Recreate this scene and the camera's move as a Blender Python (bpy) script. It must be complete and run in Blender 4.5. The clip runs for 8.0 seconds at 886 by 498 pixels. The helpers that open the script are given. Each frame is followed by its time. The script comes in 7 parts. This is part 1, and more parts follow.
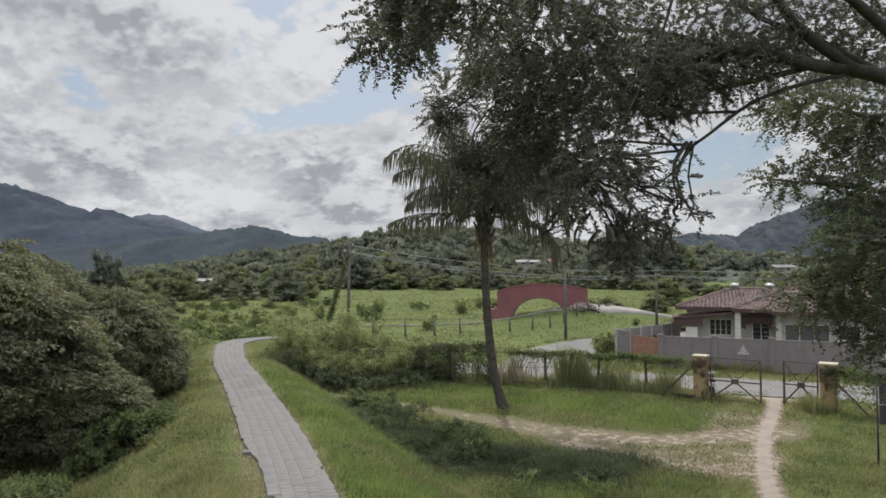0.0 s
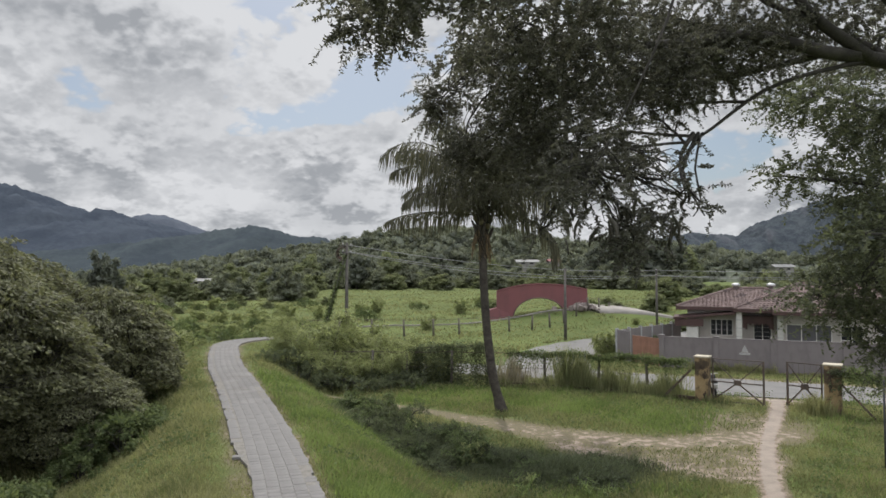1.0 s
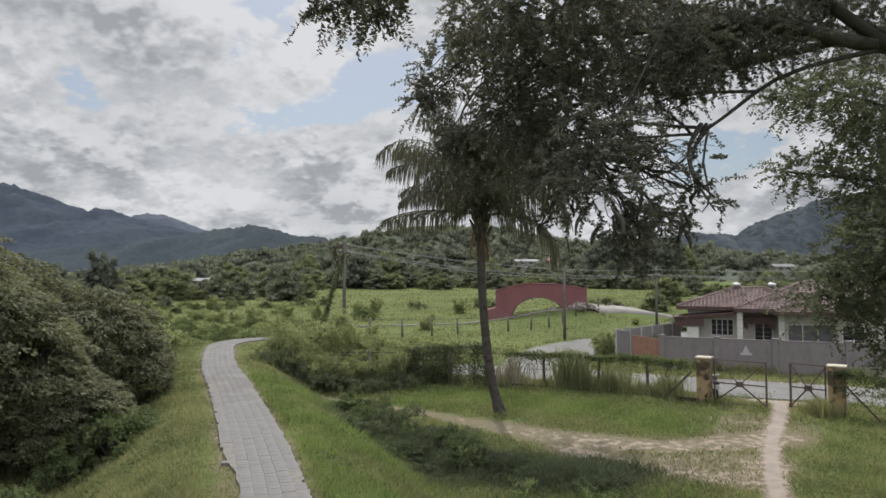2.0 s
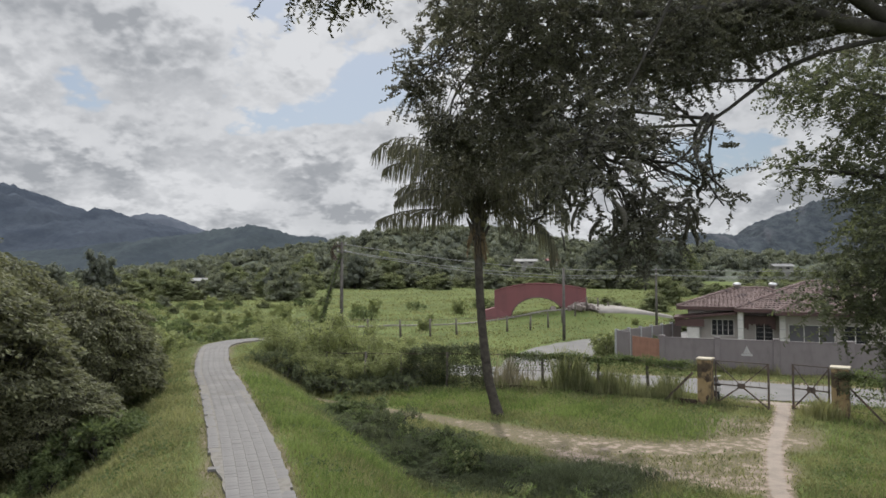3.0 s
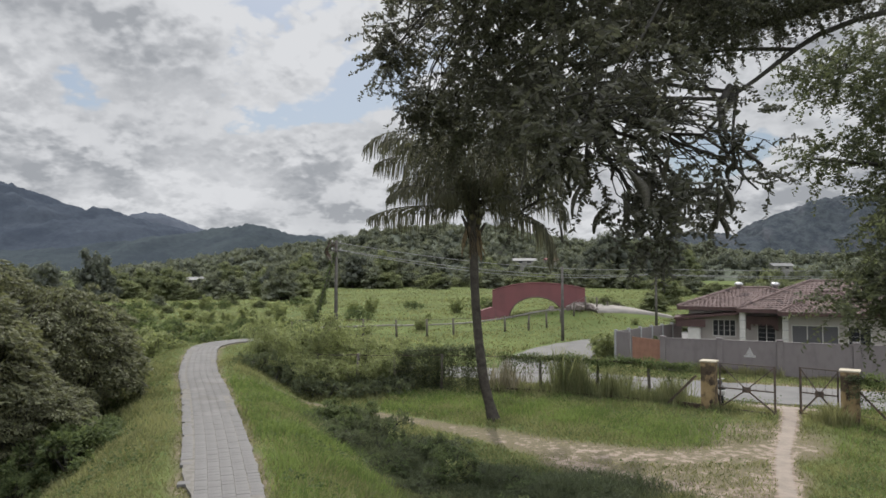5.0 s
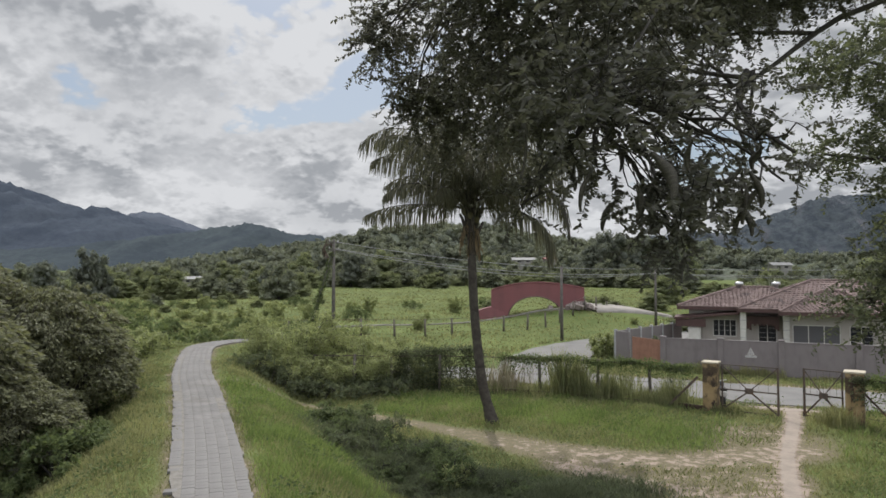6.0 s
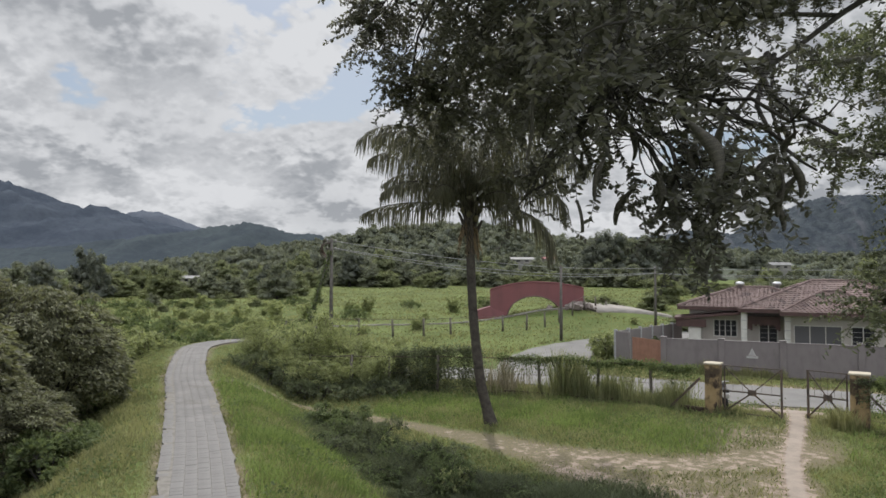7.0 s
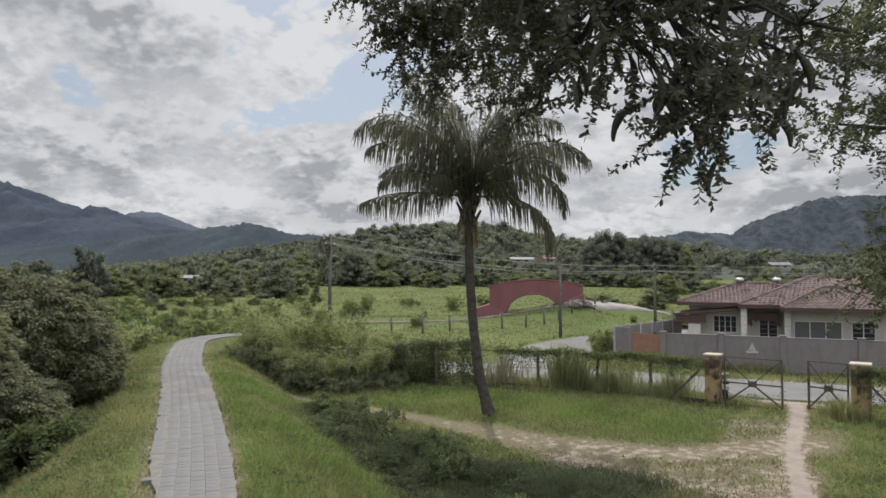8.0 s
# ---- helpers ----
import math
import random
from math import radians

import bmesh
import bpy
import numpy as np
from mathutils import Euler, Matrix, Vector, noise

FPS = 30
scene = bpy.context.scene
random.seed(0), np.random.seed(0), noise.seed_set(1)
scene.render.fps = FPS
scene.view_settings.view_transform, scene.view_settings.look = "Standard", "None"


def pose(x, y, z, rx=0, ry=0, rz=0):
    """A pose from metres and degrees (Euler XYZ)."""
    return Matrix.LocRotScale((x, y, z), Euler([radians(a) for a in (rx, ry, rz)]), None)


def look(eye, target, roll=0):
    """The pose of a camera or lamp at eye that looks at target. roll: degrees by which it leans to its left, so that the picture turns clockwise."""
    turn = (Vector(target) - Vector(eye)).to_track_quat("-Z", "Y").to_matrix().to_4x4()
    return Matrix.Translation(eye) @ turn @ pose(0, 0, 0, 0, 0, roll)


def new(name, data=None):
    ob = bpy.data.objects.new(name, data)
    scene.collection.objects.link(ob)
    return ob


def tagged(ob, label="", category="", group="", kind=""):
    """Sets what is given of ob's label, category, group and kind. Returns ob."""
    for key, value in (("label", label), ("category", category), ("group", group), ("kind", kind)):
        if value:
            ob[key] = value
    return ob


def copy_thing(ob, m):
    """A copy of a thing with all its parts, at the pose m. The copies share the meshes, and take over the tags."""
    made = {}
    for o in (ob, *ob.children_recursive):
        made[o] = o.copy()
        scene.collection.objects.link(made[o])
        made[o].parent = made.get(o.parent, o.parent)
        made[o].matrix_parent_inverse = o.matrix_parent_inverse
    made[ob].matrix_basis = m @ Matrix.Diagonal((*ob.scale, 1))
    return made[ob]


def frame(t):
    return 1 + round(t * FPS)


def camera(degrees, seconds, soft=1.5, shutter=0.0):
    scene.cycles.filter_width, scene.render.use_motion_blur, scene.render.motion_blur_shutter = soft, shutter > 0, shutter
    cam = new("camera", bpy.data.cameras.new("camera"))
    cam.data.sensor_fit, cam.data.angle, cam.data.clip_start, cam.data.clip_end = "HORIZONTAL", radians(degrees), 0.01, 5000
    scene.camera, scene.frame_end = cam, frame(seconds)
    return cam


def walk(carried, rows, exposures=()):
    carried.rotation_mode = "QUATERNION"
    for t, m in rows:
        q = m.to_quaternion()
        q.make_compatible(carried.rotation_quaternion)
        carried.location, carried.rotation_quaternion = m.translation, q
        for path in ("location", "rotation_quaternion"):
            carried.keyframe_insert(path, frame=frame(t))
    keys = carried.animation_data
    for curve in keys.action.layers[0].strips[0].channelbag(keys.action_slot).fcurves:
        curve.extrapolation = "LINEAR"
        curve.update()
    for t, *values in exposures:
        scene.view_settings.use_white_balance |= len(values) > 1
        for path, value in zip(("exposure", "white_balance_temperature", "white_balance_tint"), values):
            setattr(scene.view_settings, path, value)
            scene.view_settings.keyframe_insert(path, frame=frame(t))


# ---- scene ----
cam = camera(66.0, 8.0, soft=1.6)
# seconds, eye, yaw, pitch, roll
PATH = [
    (0.0, (0.000, -0.000, 5.530), -0.000, 2.274, -0.027),
    (0.5, (0.050, 0.233, 5.530), -0.006, 2.270, -0.053),
    (1.0, (0.090, 0.479, 5.520), -0.021, 2.269, -0.057),
    (1.5, (0.123, 0.716, 5.526), -0.053, 2.236, -0.054),
    (3.0, (0.278, 1.413, 5.526), -0.118, 2.219, -0.065),
    (3.5, (0.332, 1.653, 5.519), -0.142, 2.208, -0.056),
    (4.0, (0.379, 1.914, 5.523), -0.176, 2.197, -0.048),
    (4.5, (0.433, 2.187, 5.522), -0.184, 2.183, -0.026),
    (6.0, (0.519, 2.910, 5.539), -0.315, 2.097, -0.026),
    (6.5, (0.546, 3.113, 5.535), -0.336, 2.072, 0.024),
    (7.0, (0.550, 3.337, 5.539), -0.396, 2.054, 0.052),
    (7.5, (0.587, 3.493, 5.388), -0.402, 2.143, 0.050),
    (8.0, (0.603, 3.522, 5.144), -0.430, 2.124, 0.063),
]
walk(cam, [(t, pose(*eye, 90 + pitch, 0, yaw) @ pose(0, 0, 0, 0, 0, roll)) for t, eye, yaw, pitch, roll in PATH])

# ---- light ----
SUN_AZ, SUN_EL = radians(-8.0), radians(50.0)      # from ahead, a little to the left
sun_way = Vector((math.sin(SUN_AZ) * math.cos(SUN_EL), math.cos(SUN_AZ) * math.cos(SUN_EL), math.sin(SUN_EL)))
sun = new("sun", bpy.data.lights.new("sun", "SUN"))
sun.data.energy, sun.data.angle, sun.data.color = 2.5, radians(1.0), (1.0, 0.955, 0.885)
sun.matrix_world = look(sun_way * 100, (0, 0, 0))
scene.view_settings.exposure = 0.20


def link(nt, a, b):
    nt.links.new(a, b)


def math_node(nt, op, a, b=None, c=None, clamp=False):
    n = nt.nodes.new("ShaderNodeMath")
    n.operation, n.use_clamp = op, clamp
    for i, v in enumerate((a, b, c)):
        if v is None:
            continue
        if isinstance(v, (int, float)):
            n.inputs[i].default_value = v
        else:
            link(nt, v, n.inputs[i])
    return n.outputs[0]


def ramp(nt, value, lo, hi, a=0.0, b=1.0, smooth=True):
    n = nt.nodes.new("ShaderNodeMapRange")
    n.interpolation_type = "SMOOTHSTEP" if smooth else "LINEAR"
    link(nt, value, n.inputs["Value"])
    for key, v in (("From Min", lo), ("From Max", hi), ("To Min", a), ("To Max", b)):
        n.inputs[key].default_value = v
    return n.outputs["Result"]


def mix_rgb(nt, fac, a, b, blend="MIX"):
    n = nt.nodes.new("ShaderNodeMix")
    n.data_type, n.blend_type = "RGBA", blend
    for key, v in ((0, fac), (6, a), (7, b)):
        if isinstance(v, (int, float)):
            n.inputs[key].default_value = v
        elif isinstance(v, tuple):
            n.inputs[key].default_value = (*v, 1.0)
        else:
            link(nt, v, n.inputs[key])
    return n.outputs[2]


def noise_node(nt, vec, scale, detail=5.0, rough=0.55, distortion=0.0):
    n = nt.nodes.new("ShaderNodeTexNoise")
    n.inputs["Scale"].default_value, n.inputs["Detail"].default_value = scale, detail
    n.inputs["Roughness"].default_value, n.inputs["Distortion"].default_value = rough, distortion
    if vec is not None:
        link(nt, vec, n.inputs["Vector"])
    return n.outputs["Fac"]


def build_sky():
    w = bpy.data.worlds.new("sky")
    scene.world = w
    w.use_nodes = True
    nt = w.node_tree
    nt.nodes.clear()
    out, bg = nt.nodes.new("ShaderNodeOutputWorld"), nt.nodes.new("ShaderNodeBackground")
    sky = nt.nodes.new("ShaderNodeTexSky")
    sky.sky_type, sky.sun_disc = "NISHITA", False
    sky.sun_elevation, sky.sun_rotation = SUN_EL, SUN_AZ
    sky.air_density, sky.dust_density = 1.0, 2.0
    blue = mix_rgb(nt, 1.0, sky.outputs[0], (0.074, 0.078, 0.080), "MULTIPLY")
    blue = mix_rgb(nt, 0.30, blue, (0.27, 0.30, 0.34))
    tc = nt.nodes.new("ShaderNodeTexCoord")
    sep = nt.nodes.new("ShaderNodeSeparateXYZ")
    link(nt, tc.outputs["Generated"], sep.inputs[0])
    x, y, z = sep.outputs
    up = math_node(nt, "MAXIMUM", z, 0.0)

    def puffs(lift):
        """Cloud thickness on a flat layer overhead; lift looks a little higher up."""
        h = math_node(nt, "ADD", up, 0.42 + lift)
        com = nt.nodes.new("ShaderNodeCombineXYZ")
        link(nt, math_node(nt, "DIVIDE", x, h), com.inputs[0])
        link(nt, math_node(nt, "DIVIDE", y, h), com.inputs[1])
        com.inputs[2].default_value = 3.7
        big, puff = noise_node(nt, com.outputs[0], 1.7, 2.0, 0.5, 0.3), noise_node(nt, com.outputs[0], 3.2, 8.0, 0.50, 0.5)
        for scale, k in ((3.6, 0.60), (8.0, 0.44), (17.0, 0.32), (36.0, 0.18)):
            cell = math_node(nt, "ABSOLUTE", math_node(nt, "SUBTRACT", noise_node(nt, com.outputs[0], scale, 2.0, 0.5), 0.5))
            puff = math_node(nt, "ADD", puff, math_node(nt, "MULTIPLY", math_node(nt, "SUBTRACT", cell, 0.085), k * 1.6))
        both = math_node(nt, "ADD", math_node(nt, "MULTIPLY", big, 0.40), math_node(nt, "MULTIPLY", puff, 0.60))
        return math_node(nt, "ADD", math_node(nt, "MULTIPLY", both, 2.0), -0.5), big

    cover, big = puffs(0.0)
    above, _ = puffs(0.030)
    lit = ramp(nt, math_node(nt, "SUBTRACT", cover, above), -0.24, 0.19)

    def spot(dx, dz, width, tall, turn=0.0):
        """A soft oval round a direction: dx to the right and dz up, per unit ahead."""
        u = math_node(nt, "SUBTRACT", math_node(nt, "DIVIDE", x, math_node(nt, "MAXIMUM", y, 0.05)), dx)
        v = math_node(nt, "SUBTRACT", math_node(nt, "DIVIDE", z, math_node(nt, "MAXIMUM", y, 0.05)), dz)
        c, s = math.cos(turn), math.sin(turn)
        a = math_node(nt, "ADD", math_node(nt, "MULTIPLY", u, c / width), math_node(nt, "MULTIPLY", v, s / width))
        b = math_node(nt, "ADD", math_node(nt, "MULTIPLY", u, -s / tall), math_node(nt, "MULTIPLY", v, c / tall))
        d = math_node(nt, "ADD", math_node(nt, "MULTIPLY", a, a), math_node(nt, "MULTIPLY", b, b))
        return math_node(nt, "POWER", 2.718, math_node(nt, "MULTIPLY", d, -1.0))

    # blue gaps between the clouds, and heavier grey bellies
    for dx, dz, width, tall, turn, k in (
            (-0.09, 0.29, 0.10, 0.045, 0.35, 0.35), (-0.22, 0.235, 0.11, 0.026, 0.15, 0.42), (-0.54, 0.29, 0.03, 0.07, 0.9, 0.29),
            (-0.25, 0.405, 0.03, 0.018, 0.3, 0.30), (0.40, 0.185, 0.15, 0.045, 0.15, 0.52), (-0.55, 0.25, 0.07, 0.015, 0.0, 0.12)):
        cover = math_node(nt, "SUBTRACT", cover, math_node(nt, "MULTIPLY", spot(dx, dz, width, tall, turn), k * 1.3))
    cover = math_node(nt, "ADD", cover, ramp(nt, z, 0.34, 0.0, 0.06, 0.26))
    mask = ramp(nt, cover, 0.19, 0.38)
    thick = ramp(nt, cover, 0.32, 0.84)
    thick = math_node(nt, "ADD", thick, ramp(nt, z, 0.22, 0.38, 0.0, 0.22))
    fleece = ramp(nt, noise_node(nt, tc.outputs["Generated"], 7.5, 8.0, 0.6, 0.2), 0.36, 0.66, -0.05, 0.27)
    shade = math_node(nt, "MULTIPLY", math_node(nt, "SUBTRACT", 1.0, lit), math_node(nt, "ADD", math_node(nt, "MULTIPLY", thick, 0.75), 0.35))
    broad = ramp(nt, big, 0.40, 0.62, -0.16, 0.16)
    grey = math_node(nt, "ADD", math_node(nt, "ADD", shade, broad), fleece, clamp=True)
    white, belly = (0.612, 0.622, 0.643), (0.312, 0.327, 0.352)
    cloud = mix_rgb(nt, grey, white, belly)
    col = mix_rgb(nt, mask, blue, cloud)
    # pale air low over the horizon
    col = mix_rgb(nt, ramp(nt, z, 0.10, 0.0, 0.0, 0.45), col, (0.55, 0.565, 0.58))
    # an overcast sky is brighter overhead than low down, most of all round the veiled sun
    dot = nt.nodes.new("ShaderNodeVectorMath")
    dot.operation = "DOT_PRODUCT"
    link(nt, tc.outputs["Generated"], dot.inputs[0])
    dot.inputs[1].default_value = sun_way
    gain = math_node(nt, "ADD", ramp(nt, z, 0.42, 0.9, 1.0, 3.1), ramp(nt, dot.outputs["Value"], 0.92, 1.0, 0.0, 2.6))
    # clouds facing the sun shine more than those seen against it
    gain = math_node(nt, "ADD", gain, ramp(nt, y, 0.25, -0.8, 0.0, 0.9))
    link(nt, col, bg.inputs[0])
    link(nt, gain, bg.inputs[1])
    link(nt, bg.outputs[0], out.inputs[0])


build_sky()


# ---- materials ----
def material(name):
    m = bpy.data.materials.new(name)
    m.use_nodes = True
    nt = m.node_tree
    return m, nt, nt.nodes["Principled BSDF"], nt.nodes["Material Output"]


def coords(nt):
    return nt.nodes.new("ShaderNodeTexCoord").outputs["Object"]


def bump(nt, bsdf, height, strength=0.3, distance=0.02):
    b = nt.nodes.new("ShaderNodeBump")
    b.inputs["Strength"].default_value, b.inputs["Distance"].default_value = strength, distance
    link(nt, height, b.inputs["Height"])
    link(nt, b.outputs[0], bsdf.inputs["Normal"])


def rough_paint(name, a, b, scale=3.0, rough=0.8, relief=0.25, grain=40.0, stain=None, metal=0.0, per_object=0.0, stained=0.52):
    """Two tones mixed by broad and fine noise, with relief; stain: a third tone in scattered blotches."""
    m, nt, bsdf, _ = material(name)
    vec = coords(nt)
    broad, fine = noise_node(nt, vec, scale, 6.0, 0.6), noise_node(nt, vec, grain, 4.0, 0.6)
    k = math_node(nt, "ADD", math_node(nt, "MULTIPLY", broad, 0.7), math_node(nt, "MULTIPLY", fine, 0.3))
    col = mix_rgb(nt, ramp(nt, k, 0.36, 0.64), a, b)
    if stain:
        col = mix_rgb(nt, ramp(nt, noise_node(nt, vec, scale * 0.55, 8.0, 0.65, 0.4), stained, stained + 0.14, 0.0, 0.9), col, stain)
    if per_object:
        info = nt.nodes.new("ShaderNodeObjectInfo")
        hsv = nt.nodes.new("ShaderNodeHueSaturation")
        link(nt, ramp(nt, info.outputs["Random"], 0, 1, 1 - per_object, 1 + per_object, False), hsv.inputs["Value"])
        link(nt, col, hsv.inputs["Color"])
        col = hsv.outputs[0]
    link(nt, col, bsdf.inputs["Base Color"])
    bsdf.inputs["Roughness"].default_value, bsdf.inputs["Metallic"].default_value = rough, metal
    bsdf.inputs["Specular IOR Level"].default_value = 0.2 if metal == 0 else 0.5
    bump(nt, bsdf, k, relief, 0.02)
    return m


def leaf_mat(name, dark, light, glow=0.35, gloss=0.25, clump=0.6, patchy=0.5, each=0.6):
    """Thin leaves: colour varies leaf by leaf and from clump to clump, light passes through."""
    m, nt, bsdf, out = material(name)
    geo = nt.nodes.new("ShaderNodeNewGeometry")
    patch = noise_node(nt, coords(nt), clump, 3.0, 0.5)
    k = math_node(nt, "ADD", math_node(nt, "MULTIPLY", geo.outputs["Random Per Island"], each), math_node(nt, "ADD", math_node(nt, "MULTIPLY", patch, patchy), 0.55 - 0.5 * (patchy + each)))
    col = mix_rgb(nt, ramp(nt, k, 0.2, 0.85), dark, light)
    link(nt, col, bsdf.inputs["Base Color"])
    bsdf.inputs["Roughness"].default_value, bsdf.inputs["Specular IOR Level"].default_value = 0.55, gloss
    tr = nt.nodes.new("ShaderNodeBsdfTranslucent")
    link(nt, mix_rgb(nt, 1.0, col, (1.1, 1.12, 0.78), "MULTIPLY"), tr.inputs[0])
    mix = nt.nodes.new("ShaderNodeMixShader")
    mix.inputs[0].default_value = glow
    link(nt, bsdf.outputs[0], mix.inputs[1])
    link(nt, tr.outputs[0], mix.inputs[2])
    link(nt, mix.outputs[0], out.inputs[0])
    return m


def ground_mat():
    m, nt, bsdf, _ = material("grassland")
    vec = coords(nt)
    att = nt.nodes.new("ShaderNodeAttribute")
    att.attribute_name = "bare"
    bare = att.outputs["Fac"]
    n1, n2, n3 = noise_node(nt, vec, 0.35, 5, 0.6), noise_node(nt, vec, 2.6, 6, 0.65), noise_node(nt, vec, 14.0, 5, 0.7)
    far = noise_node(nt, vec, 0.045, 5, 0.6)
    green = mix_rgb(nt, ramp(nt, n1, 0.35, 0.65), (0.066, 0.086, 0.028), (0.100, 0.118, 0.042))
    green = mix_rgb(nt, ramp(nt, far, 0.42, 0.62, 0.0, 0.55), green, (0.135, 0.168, 0.054))
    green = mix_rgb(nt, ramp(nt, n3, 0.3, 0.7, 0.0, 0.6), green, (0.058, 0.088, 0.022))
    green = mix_rgb(nt, ramp(nt, n2, 0.56, 0.74, 0.0, 0.55), green, (0.17, 0.155, 0.06))
    earth = mix_rgb(nt, ramp(nt, n2, 0.36, 0.60), (0.112, 0.084, 0.066), (0.272, 0.220, 0.180))
    earth = mix_rgb(nt, ramp(nt, n3, 0.42, 0.72, 0.0, 0.5), earth, (0.160, 0.138, 0.104))
    mask = math_node(nt, "ADD", bare, math_node(nt, "MULTIPLY", math_node(nt, "SUBTRACT", n2, 0.5), 1.7))
    mask = math_node(nt, "ADD", mask, math_node(nt, "MULTIPLY", math_node(nt, "SUBTRACT", n3, 0.5), 0.5))
    worn = mix_rgb(nt, ramp(nt, n3, 0.35, 0.65), (0.100, 0.090, 0.054), (0.152, 0.128, 0.086))
    green = mix_rgb(nt, ramp(nt, bare, 0.06, 0.34), green, worn)
    col = mix_rgb(nt, ramp(nt, mask, 0.44, 0.64), green, earth)
    col = mix_rgb(nt, ramp(nt, bare, 0.74, 0.88, 0.0, 0.7), col, (0.262, 0.226, 0.194))
    link(nt, col, bsdf.inputs["Base Color"])
    bsdf.inputs["Roughness"].default_value = 0.95
    bsdf.inputs["Specular IOR Level"].default_value = 0.1
    bump(nt, bsdf, math_node(nt, "ADD", n2, n3), 0.35, 0.03)
    return m


def wall_mat(name, paint, streak, scale=1.2):
    """Painted render with long upright rain streaks and blotches."""
    m, nt, bsdf, _ = material(name)
    vec = coords(nt)
    mp = nt.nodes.new("ShaderNodeMapping")
    mp.inputs["Scale"].default_value = (1.3, 1.3, 0.4)
    link(nt, vec, mp.inputs[0])
    runs = noise_node(nt, mp.outputs[0], scale * 2, 6, 0.65)
    blot, fine = noise_node(nt, vec, scale, 6, 0.6), noise_node(nt, vec, 30, 4, 0.6)
    k = math_node(nt, "ADD", math_node(nt, "MULTIPLY", runs, 0.6), math_node(nt, "MULTIPLY", blot, 0.4))
    col = mix_rgb(nt, ramp(nt, k, 0.42, 0.72, 0.0, 0.7), paint, streak)
    link(nt, col, bsdf.inputs["Base Color"])
    bsdf.inputs["Roughness"].default_value = 0.85
    bump(nt, bsdf, fine, 0.2, 0.01)
    return m


def hill_mat(name, a, b, scale):
    m, nt, bsdf, _ = material(name)
    vec = coords(nt)
    k = math_node(nt, "ADD", math_node(nt, "MULTIPLY", noise_node(nt, vec, scale, 8, 0.65), 0.6),
                  math_node(nt, "MULTIPLY", noise_node(nt, vec, scale * 9, 6, 0.7), 0.4))
    link(nt, mix_rgb(nt, ramp(nt, k, 0.36, 0.64), a, b), bsdf.inputs["Base Color"])
    bsdf.inputs["Roughness"].default_value, bsdf.inputs["Specular IOR Level"].default_value = 1.0, 0.0
    bump(nt, bsdf, k, 0.7, 6.0)
    return m


def cliff_mat():
    """Woods on limestone, with upright streaks of bare rock on the steep side."""
    m, nt, bsdf, _ = material("haze_blued_limestone")
    vec = coords(nt)
    mp = nt.nodes.new("ShaderNodeMapping")
    mp.inputs["Scale"].default_value = (0.018, 0.006, 0.0045)
    link(nt, vec, mp.inputs[0])
    streak, woods = noise_node(nt, mp.outputs[0], 1.0, 7, 0.62, 0.6), noise_node(nt, vec, 0.05, 7, 0.68)
    # woods blue-grey rather than green: distance haze put into the base colour
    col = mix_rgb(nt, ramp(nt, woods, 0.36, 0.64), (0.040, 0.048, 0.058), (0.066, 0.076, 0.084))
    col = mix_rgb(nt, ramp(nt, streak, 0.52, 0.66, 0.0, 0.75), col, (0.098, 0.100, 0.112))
    link(nt, col, bsdf.inputs["Base Color"])
    bsdf.inputs["Roughness"].default_value, bsdf.inputs["Specular IOR Level"].default_value = 1.0, 0.0
    bump(nt, bsdf, math_node(nt, "ADD", woods, streak), 0.8, 7.0)
    return m


def glass_mat(name, tint):
    m, nt, bsdf, _ = material(name)
    bsdf.inputs["Base Color"].default_value = (*tint, 1)
    bsdf.inputs["Roughness"].default_value, bsdf.inputs["IOR"].default_value = 0.08, 1.45
    return m


GROUND = ground_mat()
NEAR_LEAF = leaf_mat("canopy_leaf", (0.078, 0.077, 0.073), (0.148, 0.145, 0.130), 0.40, 0.06)
SIDE_LEAF = leaf_mat("side_tree_leaf", (0.064, 0.072, 0.052), (0.130, 0.142, 0.092), 0.45, 0.08)
PLATE_LEAF = leaf_mat("layered_bush_leaf", (0.070, 0.072, 0.050), (0.188, 0.194, 0.114), 0.40, 0.14)
LUSH = leaf_mat("lush_grass_blade", (0.106, 0.148, 0.056), (0.206, 0.260, 0.102), 0.5, 0.03, clump=0.5, patchy=1.2)
# far tree leaves: base colours lifted to grey-green to paint in haze
HAZED_DARK = leaf_mat("hazed_dark_leaf", (0.122, 0.134, 0.120), (0.190, 0.204, 0.168), 0.45, 0.0, clump=0.2, patchy=0.8, each=0.35)
HAZED_OLIVE = leaf_mat("hazed_olive_leaf", (0.150, 0.172, 0.105), (0.275, 0.295, 0.170), 0.50, 0.0, clump=0.2, patchy=0.8, each=0.35)
SHRUB_LEAF = leaf_mat("shrub_leaf", (0.180, 0.208, 0.108), (0.335, 0.358, 0.184), 0.5, 0.04)
LOW_LEAF = leaf_mat("low_shrub_leaf", (0.072, 0.086, 0.058), (0.140, 0.158, 0.100), 0.45, 0.05)
VINE_LEAF = leaf_mat("vine_leaf", (0.070, 0.096, 0.050), (0.160, 0.190, 0.090), 0.45, 0.06)
# far trees and hill woods, likewise paled in the colour for haze
HAZED_TREE = leaf_mat("hazed_tree_leaf", (0.155, 0.170, 0.136), (0.270, 0.285, 0.208), 0.50, 0.0, clump=0.2, patchy=0.8, each=0.35)
HAZED_FOREST = leaf_mat("hazed_forest_leaf", (0.142, 0.155, 0.134), (0.210, 0.225, 0.172), 0.45, 0.0, clump=0.07, patchy=1.5, each=0.25)
